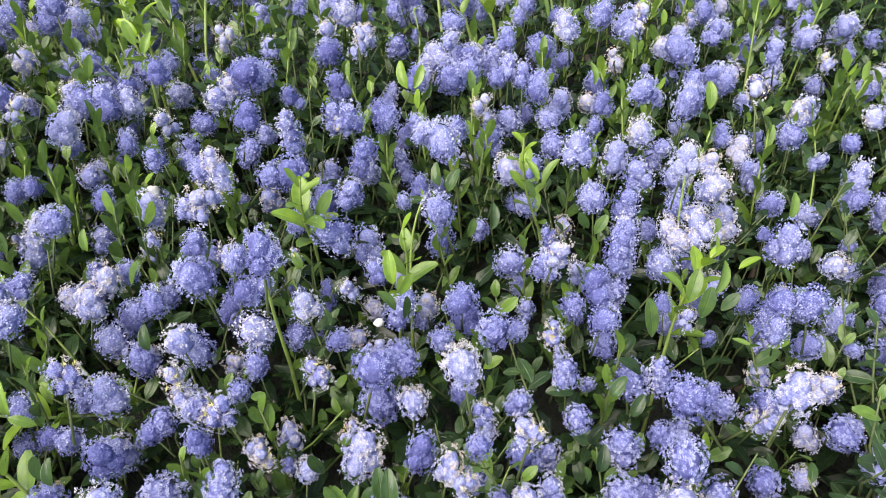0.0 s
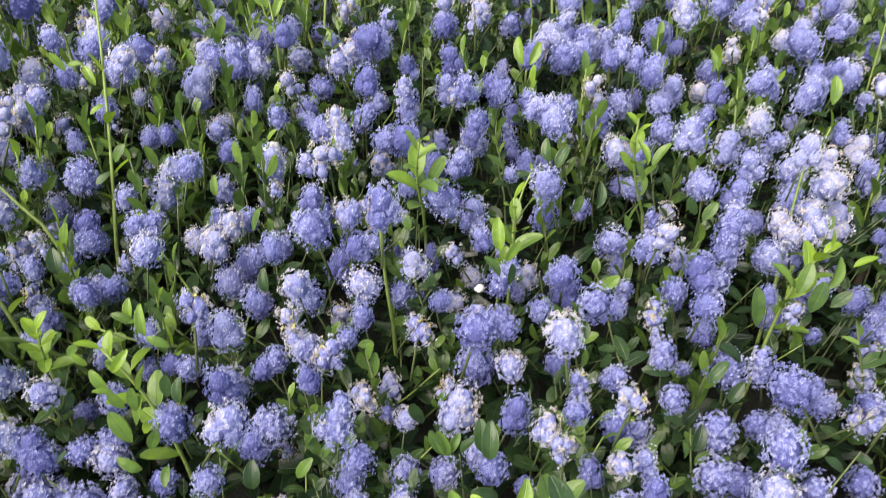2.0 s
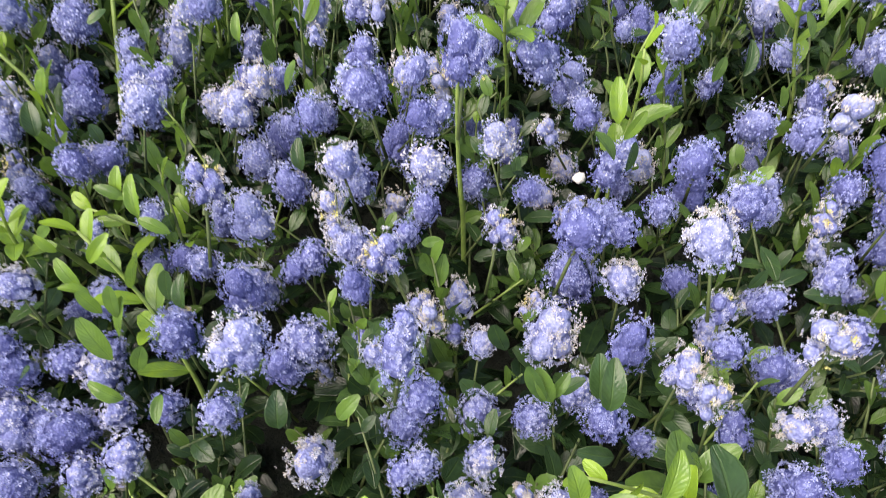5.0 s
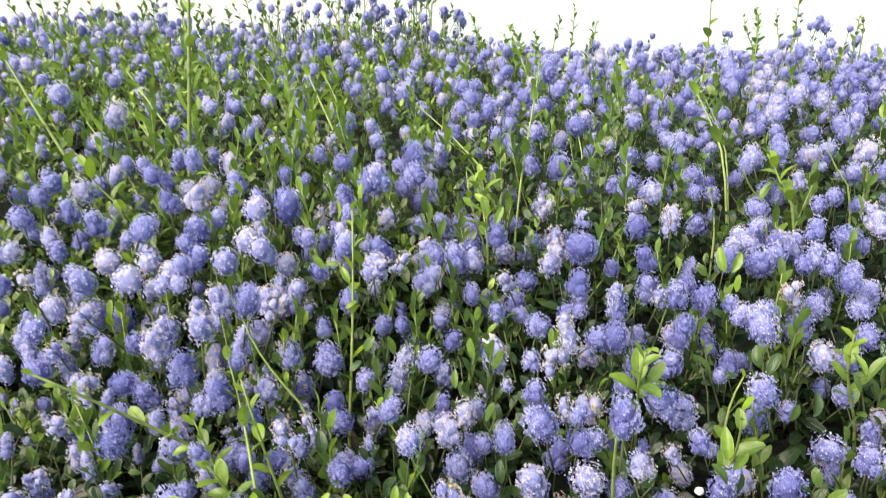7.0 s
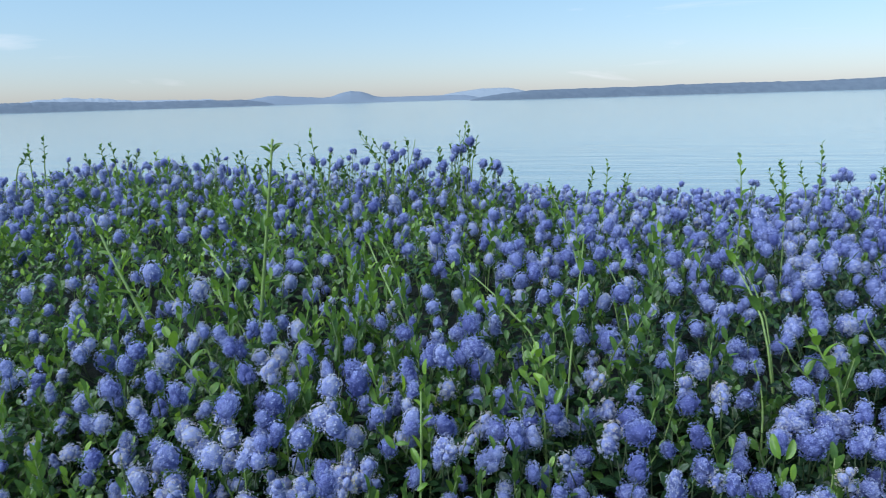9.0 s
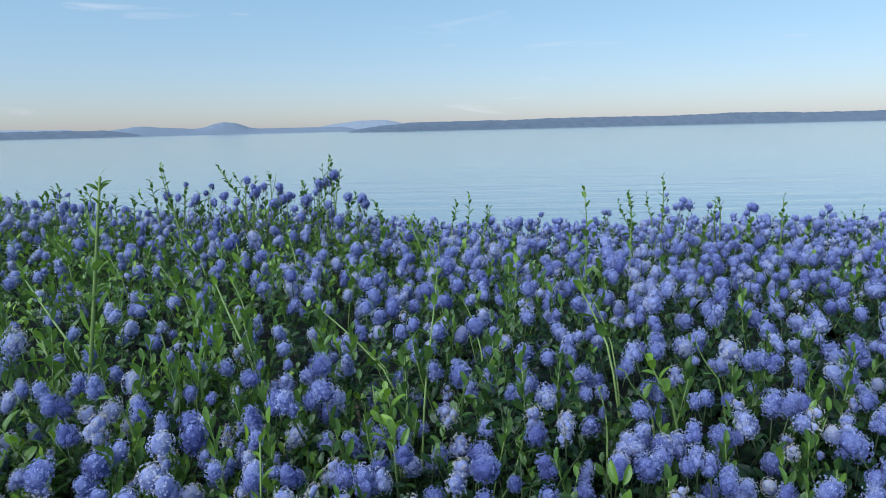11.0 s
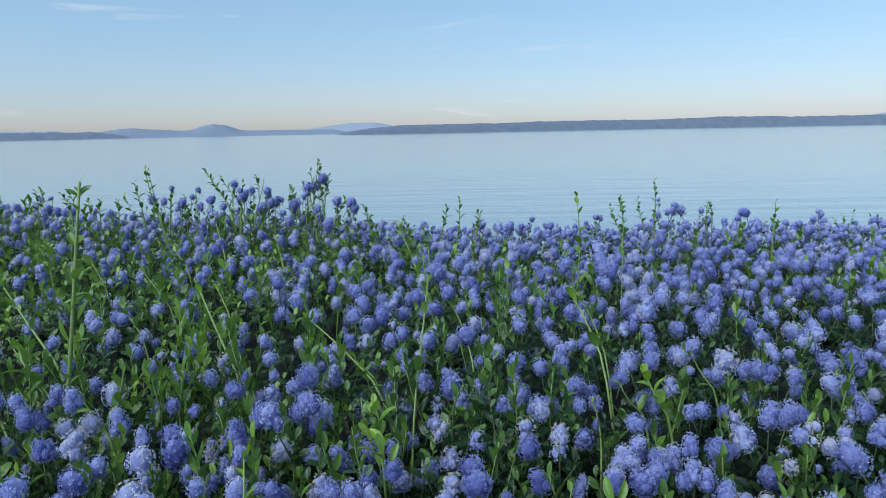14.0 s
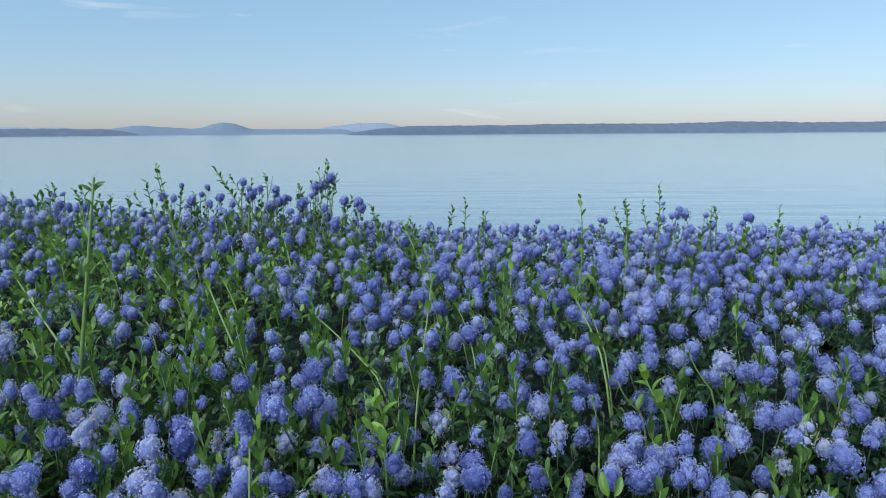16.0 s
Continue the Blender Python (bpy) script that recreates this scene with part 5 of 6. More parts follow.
shoot((-0.420, 0.420, 1.258), (-0.515, 0.345, 1.385), 7, 0.018, 0.95, 0.003, 0.0021)
shoot((-0.316, 0.360, 1.258), (-0.392, 0.217, 1.378), 9, 0.020, 0.95, 0.003, 0.0019)
shoot((-0.400, 0.400, 1.235), (-0.425, 0.410, 1.305), 10, 0.021, 0.8, 0.004, 0.0014)
shoot((-0.372, 0.370, 1.240), (-0.392, 0.358, 1.300), 9, 0.021, 0.75, 0.004, 0.0014)
shoot((-0.300, 0.350, 1.235), (-0.286, 0.338, 1.290), 9, 0.020, 0.85, 0.004, 0.0014)
shoot((-0.340, 0.340, 1.235), (-0.332, 0.328, 1.290), 9, 0.021, 0.8, 0.004, 0.0014)
shoot((-0.345, 0.395, 1.235), (-0.376, 0.414, 1.350), 8, 0.020, 0.95, 0.003, 0.0017)
shoot((-0.360, 0.376, 1.283), (-0.431, 0.485, 1.337), 9, 0.022)
shoot((-0.199, 0.773, 1.340), (-0.218, 0.797, 1.430), 8, 0.022)
shoot((-0.031, 0.496, 1.290), (-0.029, 0.470, 1.372), 9, 0.025)
shoot((0.048, 0.485, 1.240), (0.070, 0.505, 1.320), 2, 0.018)
shoot((0.036, 0.456, 1.235), (0.029, 0.430, 1.345), 9, 0.025)
shoot((0.173, 0.524, 1.270), (0.155, 0.505, 1.375), 11, 0.022)
shoot((0.263, 0.436, 1.270), (0.270, 0.460, 1.360), 2, 0.018)
shoot((0.248, 0.397, 1.230), (0.280, 0.395, 1.315), 10, 0.026)
shoot((-0.055, 0.422, 1.220), (-0.059, 0.395, 1.340), 0, 0.020, 0.8, 0.004, 0.0020)
shoot((-0.200, 0.410, 1.205), (-0.270, 0.385, 1.255), 8, 0.023)
shoot((-0.200, 0.310, 1.180), (-0.247, 0.315, 1.285), 11, 0.024, 0.8)
shoot((-0.190, 0.717, 1.360), (-0.215, 0.740, 1.440), 9, 0.022)
shoot((-0.060, 0.170, 1.225), (-0.085, 0.178, 1.278), 8, 0.026, 0.8)
shoot((0.072, 0.236, 1.205), (-0.004, 0.217, 1.262), 6, 0.018, 0.95, 0.003, 0.0013)
shoot((0.130, 0.238, 1.188), (0.080, 0.238, 1.204), 4, 0.018, 0.9, 0.003, 0.0011)
shoot((0.060, 0.262, 1.180), (0.056, 0.250, 1.240), 6, 0.028, 0.55)
shoot((-0.160, 0.235, 1.130), (-0.292, 0.292, 1.186), 2, 0.018, 0.9, 0.003, 0.0012)
shoot((-0.150, 0.215, 1.180), (-0.147, 0.208, 1.236), 6, 0.026, 0.7)
shoot((-1.862, 1.832, 1.576), (-1.877, 1.848, 1.656), 8, 0.024, 0.70, 0.008, 0.0014)
shoot((-1.821, 1.842, 1.584), (-1.833, 1.860, 1.673), 8, 0.024, 0.70, 0.008, 0.0014)
shoot((-1.827, 1.739, 1.594), (-1.803, 1.754, 1.641), 8, 0.024, 0.70, 0.008, 0.0014)
shoot((-1.594, 1.883, 1.579), (-1.622, 1.894, 1.654), 8, 0.024, 0.70, 0.008, 0.0014)
shoot((-1.624, 1.877, 1.580), (-1.636, 1.890, 1.647), 8, 0.024, 0.70, 0.008, 0.0014)
shoot((-1.621, 1.977, 1.560), (-1.628, 1.989, 1.616), 8, 0.024, 0.70, 0.008, 0.0014)
shoot((-1.733, 1.957, 1.563), (-1.753, 1.963, 1.606), 8, 0.024, 0.70, 0.008, 0.0014)
shoot((-1.665, 2.074, 1.561), (-1.653, 2.088, 1.614), 8, 0.024, 0.70, 0.008, 0.0014)
shoot((-1.440, 2.008, 1.547), (-1.439, 2.020, 1.599), 8, 0.024, 0.70, 0.008, 0.0014)
shoot((-1.332, 2.027, 1.545), (-1.348, 2.039, 1.610), 8, 0.024, 0.70, 0.008, 0.0014)
shoot((-1.192, 1.951, 1.552), (-1.223, 1.957, 1.606), 8, 0.024, 0.70, 0.008, 0.0014)
shoot((-1.129, 1.958, 1.533), (-1.139, 1.968, 1.586), 8, 0.024, 0.70, 0.008, 0.0014)
shoot((-0.717, 2.253, 1.578), (-0.732, 2.262, 1.630), 8, 0.024, 0.70, 0.008, 0.0014)
shoot((-0.594, 2.266, 1.536), (-0.608, 2.276, 1.591), 8, 0.024, 0.70, 0.008, 0.0014)
shoot((-0.556, 2.222, 1.540), (-0.567, 2.235, 1.607), 8, 0.024, 0.70, 0.008, 0.0014)
shoot((-0.312, 2.189, 1.429), (-0.357, 2.202, 1.522), 8, 0.024, 0.70, 0.008, 0.0014)
shoot((-0.170, 1.601, 1.473), (-0.215, 1.610, 1.550), 8, 0.024, 0.70, 0.008, 0.0014)
shoot((-0.142, 1.607, 1.480), (-0.154, 1.617, 1.535), 8, 0.024, 0.70, 0.008, 0.0014)
shoot((-0.104, 2.029, 1.471), (-0.096, 2.046, 1.538), 8, 0.024, 0.70, 0.008, 0.0014)
shoot((-0.001, 2.046, 1.460), (0.001, 2.059, 1.516), 8, 0.024, 0.70, 0.008, 0.0014)
shoot((0.453, 2.035, 1.504), (0.441, 2.046, 1.561), 8, 0.024, 0.70, 0.008, 0.0014)
shoot((0.519, 2.040, 1.470), (0.509, 2.056, 1.551), 8, 0.024, 0.70, 0.008, 0.0014)
shoot((0.415, 1.917, 1.471), (0.391, 1.929, 1.545), 8, 0.024, 0.70, 0.008, 0.0014)
shoot((0.750, 2.085, 1.481), (0.733, 2.093, 1.530), 8, 0.024, 0.70, 0.008, 0.0014)
shoot((-0.779, 2.235, 1.550), (-0.839, 2.244, 1.639), 8, 0.024, 0.70, 0.008, 0.0014)
shoot((-1.831, 1.950, 1.486), (-1.816, 1.950, 1.596), 5, 0.018, 0.5, 0.006, 0.0010)
shoot((-1.573, 2.096, 1.462), (-1.558, 2.096, 1.572), 5, 0.018, 0.5, 0.006, 0.0010)
shoot((-1.338, 2.038, 1.475), (-1.323, 2.038, 1.585), 5, 0.018, 0.5, 0.006, 0.0010)
shoot((-1.664, 2.089, 1.506), (-1.649, 2.089, 1.616), 5, 0.018, 0.5, 0.006, 0.0010)
shoot((-0.925, 2.220, 1.482), (-0.910, 2.220, 1.592), 5, 0.018, 0.5, 0.006, 0.0010)
shoot((-0.889, 2.219, 1.446), (-0.874, 2.219, 1.556), 5, 0.018, 0.5, 0.006, 0.0010)
shoot((-0.810, 2.244, 1.495), (-0.795, 2.244, 1.605), 5, 0.018, 0.5, 0.006, 0.0010)
shoot((-0.780, 2.240, 1.453), (-0.765, 2.240, 1.563), 5, 0.018, 0.5, 0.006, 0.0010)
shoot((-0.754, 2.250, 1.474), (-0.739, 2.250, 1.584), 5, 0.018, 0.5, 0.006, 0.0010)
shoot((-0.703, 2.258, 1.467), (-0.688, 2.258, 1.577), 5, 0.018, 0.5, 0.006, 0.0010)
shoot((-0.659, 2.259, 1.439), (-0.644, 2.259, 1.549), 5, 0.018, 0.5, 0.006, 0.0010)
shoot((-0.692, 2.251, 1.428), (-0.677, 2.251, 1.538), 5, 0.018, 0.5, 0.006, 0.0010)
shoot((-0.612, 2.264, 1.423), (-0.597, 2.264, 1.533), 5, 0.018, 0.5, 0.006, 0.0010)
shoot((-0.560, 2.235, 1.479), (-0.545, 2.235, 1.589), 5, 0.018, 0.5, 0.006, 0.0010)
shoot((-0.534, 2.240, 1.483), (-0.519, 2.240, 1.593), 5, 0.018, 0.5, 0.006, 0.0010)
shoot((-0.499, 2.201, 1.510), (-0.484, 2.201, 1.620), 5, 0.018, 0.5, 0.006, 0.0010)
shoot((-0.474, 2.291, 1.425), (-0.459, 2.291, 1.535), 5, 0.018, 0.5, 0.006, 0.0010)
shoot((-0.435, 2.297, 1.420), (-0.420, 2.297, 1.530), 5, 0.018, 0.5, 0.006, 0.0010)
shoot((-0.415, 2.296, 1.403), (-0.400, 2.296, 1.513), 5, 0.018, 0.5, 0.006, 0.0010)
shoot((-0.920, 2.209, 1.428), (-0.905, 2.209, 1.538), 5, 0.018, 0.5, 0.006, 0.0010)
shoot((0.648, 2.179, 1.397), (0.663, 2.179, 1.507), 5, 0.018, 0.5, 0.006, 0.0010)
shoot((0.668, 2.181, 1.388), (0.683, 2.181, 1.498), 5, 0.018, 0.5, 0.006, 0.0010)
shoot((0.591, 2.174, 1.424), (0.606, 2.174, 1.534), 5, 0.018, 0.5, 0.006, 0.0010)
shoot((0.588, 2.163, 1.375), (0.603, 2.163, 1.485), 5, 0.018, 0.5, 0.006, 0.0010)
shoot((0.375, 2.123, 1.375), (0.390, 2.123, 1.485), 5, 0.018, 0.5, 0.006, 0.0010)
shoot((0.389, 2.126, 1.374), (0.404, 2.126, 1.484), 5, 0.018, 0.5, 0.006, 0.0010)
shoot((0.180, 2.190, 1.366), (0.195, 2.190, 1.476), 5, 0.018, 0.5, 0.006, 0.0010)
shoot((0.072, 2.162, 1.333), (0.087, 2.162, 1.443), 5, 0.018, 0.5, 0.006, 0.0010)
shoot((0.107, 2.171, 1.345), (0.122, 2.171, 1.455), 5, 0.018, 0.5, 0.006, 0.0010)
shoot((0.143, 2.178, 1.344), (0.158, 2.178, 1.454), 5, 0.018, 0.5, 0.006, 0.0010)
shoot((0.742, 2.193, 1.383), (0.757, 2.193, 1.493), 5, 0.018, 0.5, 0.006, 0.0010)
shoot((0.764, 2.190, 1.349), (0.779, 2.190, 1.459), 5, 0.018, 0.5, 0.006, 0.0010)
shoot((0.525, 2.044, 1.360), (0.540, 2.044, 1.470), 5, 0.018, 0.5, 0.006, 0.0010)
shoot((0.642, 2.063, 1.349), (0.657, 2.063, 1.459), 5, 0.018, 0.5, 0.006, 0.0010)
shoot((-0.704, 0.811, 1.393), (-0.847, 0.932, 1.464), 5, 0.024, 0.70, 0.008, 0.0019)
shoot((-0.685, 0.890, 1.403), (-0.788, 0.980, 1.468), 6, 0.024, 0.70, 0.008, 0.0017)
shoot((-0.577, 0.840, 1.397), (-0.537, 0.907, 1.460), 5, 0.022, 0.80, 0.008, 0.0017)
shoot((-0.424, 0.934, 1.408), (-0.526, 1.081, 1.523), 7, 0.028, 0.80, 0.008, 0.0024)
shoot((-0.216, 0.910, 1.405), (-0.332, 1.013, 1.471), 4, 0.024, 0.80, 0.008, 0.0019)
shoot((-0.068, 0.964, 1.411), (-0.100, 1.058, 1.474), 2, 0.020, 0.70, 0.008, 0.0014)
shoot((-0.155, 0.896, 1.404), (-0.139, 1.057, 1.528), 10, 0.024, 0.80, 0.008, 0.0019)
shoot((0.137, 0.982, 1.413), (0.099, 1.127, 1.497), 8, 0.028, 0.80, 0.008, 0.0020)
shoot((0.152, 0.808, 1.392), (0.121, 0.794, 1.445), 2, 0.020, 0.80, 0.008, 0.0017)
shoot((0.183, 0.800, 1.391), (0.158, 0.826, 1.450), 8, 0.028, 0.85, 0.008, 0.0020)
shoot((0.271, 0.866, 1.400), (0.244, 0.875, 1.457), 2, 0.020, 0.80, 0.008, 0.0015)
shoot((-0.843, 0.782, 1.388), (-0.874, 0.762, 1.440), 7, 0.026, 0.80, 0.008, 0.0017)
shoot((-0.697, 0.756, 1.384), (-0.727, 0.757, 1.439), 4, 0.032, 0.85, 0.008, 0.0018)
shoot((-0.551, 0.784, 1.388), (-0.586, 0.784, 1.444), 3, 0.022, 0.80, 0.008, 0.0017)
shoot((-0.103, 0.824, 1.394), (-0.084, 0.795, 1.445), 3, 0.020, 0.80, 0.008, 0.0015)
shoot((-0.861, 0.918, 1.407), (-0.899, 0.930, 1.463), 7, 0.024, 0.80, 0.008, 0.0014)
shoot((0.013, 1.254, 1.433), (0.023, 1.407, 1.496), 9, 0.022, 0.85, 0.008, 0.0014)
shoot((-0.059, 1.147, 1.426), (-0.067, 1.140, 1.481), 5, 0.020, 0.80, 0.008, 0.0014)
shoot((0.307, 1.495, 1.444), (0.368, 1.715, 1.529), 8, 0.024, 0.70, 0.008, 0.0014)
shoot((-0.193, 0.753, 1.383), (-0.205, 0.753, 1.438), 7, 0.024, 0.85, 0.008, 0.0018)
shoot((-0.727, 0.991, 1.414), (-0.889, 1.142, 1.506), 7, 0.026, 0.75, 0.008, 0.0024)
shoot((-0.846, 1.410, 1.451), (-0.915, 1.475, 1.516), 7, 0.022, 0.75, 0.008, 0.0013)
shoot((-0.650, 1.265, 1.435), (-0.716, 1.314, 1.494), 6, 0.022, 0.75, 0.008, 0.0013)
shoot((-0.496, 1.582, 1.451), (-0.551, 1.712, 1.515), 7, 0.022, 0.80, 0.008, 0.0014)
shoot((-0.324, 1.334, 1.438), (-0.301, 1.354, 1.494), 6, 0.022, 0.80, 0.008, 0.0014)
shoot((-0.147, 1.328, 1.437), (-0.215, 1.522, 1.553), 8, 0.026, 0.80, 0.008, 0.0018)
shoot((-0.994, 1.469, 1.466), (-1.038, 1.492, 1.527), 7, 0.022, 0.75, 0.008, 0.0013)
shoot((-0.722, 1.564, 1.457), (-0.776, 1.610, 1.519), 7, 0.022, 0.75, 0.008, 0.0013)
shoot((-0.641, 1.109, 1.424), (-0.685, 1.129, 1.481), 6, 0.024, 0.75, 0.008, 0.0015)
shoot((-0.696, 0.896, 1.404), (-0.737, 0.928, 1.463), 6, 0.030, 0.80, 0.008, 0.0020)
shoot((-0.683, 1.727, 1.469), (-0.740, 1.851, 1.545), 7, 0.022, 0.75, 0.008, 0.0014)
shoot((-0.944, 1.985, 1.522), (-0.981, 2.011, 1.668), 8, 0.026, 0.68, 0.006, 0.0015)
shoot((-0.741, 1.990, 1.562), (-0.807, 2.008, 1.663), 8, 0.026, 0.68, 0.006, 0.0015)
shoot((-0.999, 1.990, 1.548), (-1.019, 2.005, 1.631), 9, 0.026, 0.68, 0.006, 0.0015)
shoot((-0.458, 1.983, 1.534), (-0.463, 2.009, 1.686), 10, 0.026, 0.68, 0.006, 0.0015)
shoot((-0.453, 1.990, 1.576), (-0.444, 2.002, 1.643), 6, 0.026, 0.68, 0.006, 0.0015)
shoot((-0.552, 1.981, 1.519), (-0.554, 1.997, 1.610), 9, 0.026, 0.68, 0.006, 0.0015)
shoot((-0.661, 1.985, 1.536), (-0.638, 2.004, 1.644), 0, 0.026, 0.68, 0.006, 0.0015)
shoot((-0.868, 1.983, 1.513), (-0.867, 1.996, 1.588), 8, 0.026, 0.68, 0.006, 0.0015)
shoot((-1.071, 1.985, 1.515), (-1.079, 1.996, 1.582), 8, 0.026, 0.68, 0.006, 0.0015)
shoot((-1.125, 1.987, 1.524), (-1.121, 1.997, 1.585), 8, 0.026, 0.68, 0.006, 0.0015)
shoot((-1.299, 1.994, 1.559), (-1.307, 2.005, 1.617), 6, 0.026, 0.68, 0.006, 0.0015)
shoot((-1.197, 1.992, 1.549), (-1.225, 2.002, 1.608), 6, 0.026, 0.68, 0.006, 0.0015)
shoot((-0.310, 1.969, 1.458), (-0.343, 1.985, 1.550), 9, 0.026, 0.68, 0.006, 0.0015)
shoot((-0.428, 1.978, 1.509), (-0.393, 1.991, 1.584), 6, 0.026, 0.68, 0.006, 0.0015)
shoot((-0.918, 1.986, 1.530), (-0.918, 1.999, 1.605), 7, 0.026, 0.68, 0.006, 0.0015)
shoot((-0.175, 1.961, 1.423), (-0.217, 1.978, 1.515), 9, 0.026, 0.68, 0.006, 0.0015)
shoot((-0.485, 1.988, 1.560), (-0.494, 2.005, 1.660), 6, 0.026, 0.68, 0.006, 0.0015)
shoot((-0.707, 1.984, 1.528), (-0.697, 2.001, 1.628), 6, 0.026, 0.68, 0.006, 0.0015)
shoot((-0.919, 2.001, 1.514), (-0.909, 2.001, 1.614), 4, 0.020, 0.55, 0.006, 0.0011)
shoot((-0.840, 1.999, 1.508), (-0.830, 1.999, 1.608), 4, 0.020, 0.55, 0.006, 0.0011)
shoot((-0.733, 2.001, 1.525), (-0.723, 2.001, 1.625), 4, 0.020, 0.55, 0.006, 0.0011)
shoot((-0.682, 1.997, 1.506), (-0.672, 1.997, 1.606), 4, 0.020, 0.55, 0.006, 0.0011)
shoot((-0.637, 1.996, 1.503), (-0.627, 1.996, 1.603), 4, 0.020, 0.55, 0.006, 0.0011)
shoot((-0.607, 1.992, 1.477), (-0.597, 1.992, 1.577), 4, 0.020, 0.55, 0.006, 0.0011)
shoot((-0.513, 1.996, 1.510), (-0.503, 1.996, 1.610), 4, 0.020, 0.55, 0.006, 0.0011)
shoot((-0.500, 1.996, 1.510), (-0.490, 1.996, 1.610), 4, 0.020, 0.55, 0.006, 0.0011)
shoot((-0.471, 2.000, 1.534), (-0.461, 2.000, 1.634), 4, 0.020, 0.55, 0.006, 0.0011)
shoot((-0.429, 1.988, 1.467), (-0.419, 1.988, 1.567), 4, 0.020, 0.55, 0.006, 0.0011)
shoot((-0.390, 1.987, 1.459), (-0.380, 1.987, 1.559), 4, 0.020, 0.55, 0.006, 0.0011)
shoot((-0.708, 1.994, 1.487), (-0.698, 1.994, 1.587), 4, 0.020, 0.55, 0.006, 0.0011)
shoot((-0.624, 1.990, 1.469), (-0.614, 1.990, 1.569), 4, 0.020, 0.55, 0.006, 0.0011)
shoot((-0.556, 1.988, 1.460), (-0.546, 1.988, 1.560), 4, 0.020, 0.55, 0.006, 0.0011)
shoot((-0.889, 1.993, 1.472), (-0.879, 1.993, 1.572), 4, 0.020, 0.55, 0.006, 0.0011)
shoot((-0.801, 1.994, 1.479), (-0.791, 1.994, 1.579), 4, 0.020, 0.55, 0.006, 0.0011)
shoot((-0.835, 1.990, 1.459), (-0.825, 1.990, 1.559), 4, 0.020, 0.55, 0.006, 0.0011)
shoot((-1.283, 2.000, 1.490), (-1.273, 2.000, 1.590), 4, 0.020, 0.55, 0.006, 0.0011)
shoot((-0.379, 1.984, 1.442), (-0.369, 1.984, 1.542), 4, 0.020, 0.55, 0.006, 0.0011)
shoot((-0.525, 1.992, 1.485), (-0.515, 1.992, 1.585), 4, 0.020, 0.55, 0.006, 0.0011)
shoot((-0.767, 1.990, 1.459), (-0.757, 1.990, 1.559), 4, 0.020, 0.55, 0.006, 0.0011)
shoot((-0.658, 1.988, 1.453), (-0.648, 1.988, 1.553), 4, 0.020, 0.55, 0.006, 0.0011)
shoot((-0.590, 1.984, 1.435), (-0.580, 1.984, 1.535), 4, 0.020, 0.55, 0.006, 0.0011)
shoot((-0.860, 1.996, 1.488), (-0.850, 1.996, 1.588), 4, 0.020, 0.55, 0.006, 0.0011)
shoot((-0.716, 1.997, 1.503), (-0.706, 1.997, 1.603), 4, 0.020, 0.55, 0.006, 0.0011)
shoot((-0.488, 1.985, 1.446), (-0.478, 1.985, 1.546), 4, 0.020, 0.55, 0.006, 0.0011)
shoot((-0.945, 1.994, 1.477), (-0.935, 1.994, 1.577), 4, 0.020, 0.55, 0.006, 0.0011)
shoot((-0.979, 1.995, 1.481), (-0.969, 1.995, 1.581), 4, 0.020, 0.55, 0.006, 0.0011)

# ---- fill the planting with flower heads, twigs and leaves ----
rng = np.random.default_rng(11)
taken = {}


def crowded(x, y, z, gap):
    i, j = int(math.floor(x / 0.06)), int(math.floor(y / 0.06))
    for a in (i - 1, i, i + 1):
        for b in (j - 1, j, j + 1):
            for p in taken.get((a, b), ()):
                if (p[0] - x) ** 2 + (p[1] - y) ** 2 + 0.5 * (p[2] - z) ** 2 < gap * gap:
                    return True
    return False


def take(x, y, z):
    taken.setdefault((int(math.floor(x / 0.06)), int(math.floor(y / 0.06))), []).append((x, y, z))


HEADS = {}


def stand(x, y, z):
    HEADS.setdefault((int(math.floor(x / 0.06)), int(math.floor(y / 0.06))), []).append((x, y, z))


def below_heads(x, y, top):
    """The height to which a twig at x, y may rise, so that the flower heads next to it and behind it stand clear."""
    i, j = int(math.floor(x / 0.06)), int(math.floor(y / 0.06))
    for a in (i - 1, i, i + 1):
        for b in (j - 1, j, j + 1, j + 2):
            for hx, hy, hz in HEADS.get((a, b), ()):
                if abs(hx - x) < 0.017 and -0.014 < hy - y < 0.11:
                    top = min(top, hz - 0.016 + 0.12 * max(0.0, hy - y))
    return top


for k, x, y, z, r in BLOOMS:
    take(x, y, z)
    stand(x, y, z)
PLACED = len(BLOOMS)
# open places in the planting, where one looks down between the twigs
HOLLOWS = [(-0.68, 0.99, 0.075), (-0.76, 0.95, 0.08), (-0.20, 0.83, 0.06), (-0.50, 0.83, 0.06), (-0.225, 0.445, 0.04), (-0.25, 0.30, 0.05), (0.145, 0.225, 0.06), (0.10, 0.75, 0.045), (0.30, 0.85, 0.05), (-0.33, 0.98, 0.05), (0.22, 0.42, 0.035), (-0.10, 0.24, 0.04),
           (0.18, 0.34, 0.03), (0.24, 0.37, 0.03), (0.25, 0.29, 0.025), (0.15, 0.43, 0.032), (0.10, 0.48, 0.026), (0.02, 0.47, 0.02), (-0.05, 0.40, 0.022), (-0.13, 0.45, 0.018), (0.03, 0.36, 0.016), (0.02, 1.00, 0.038), (-0.06, 0.84, 0.042), (0.24, 0.86, 0.045), (0.11, 0.90, 0.04), (-0.54, 0.86, 0.035), (-0.83, 1.04, 0.045), (-0.50, 1.04, 0.035), (0.68, 1.52, 0.05), (0.46, 0.86, 0.034), (-0.32, 0.99, 0.035)]


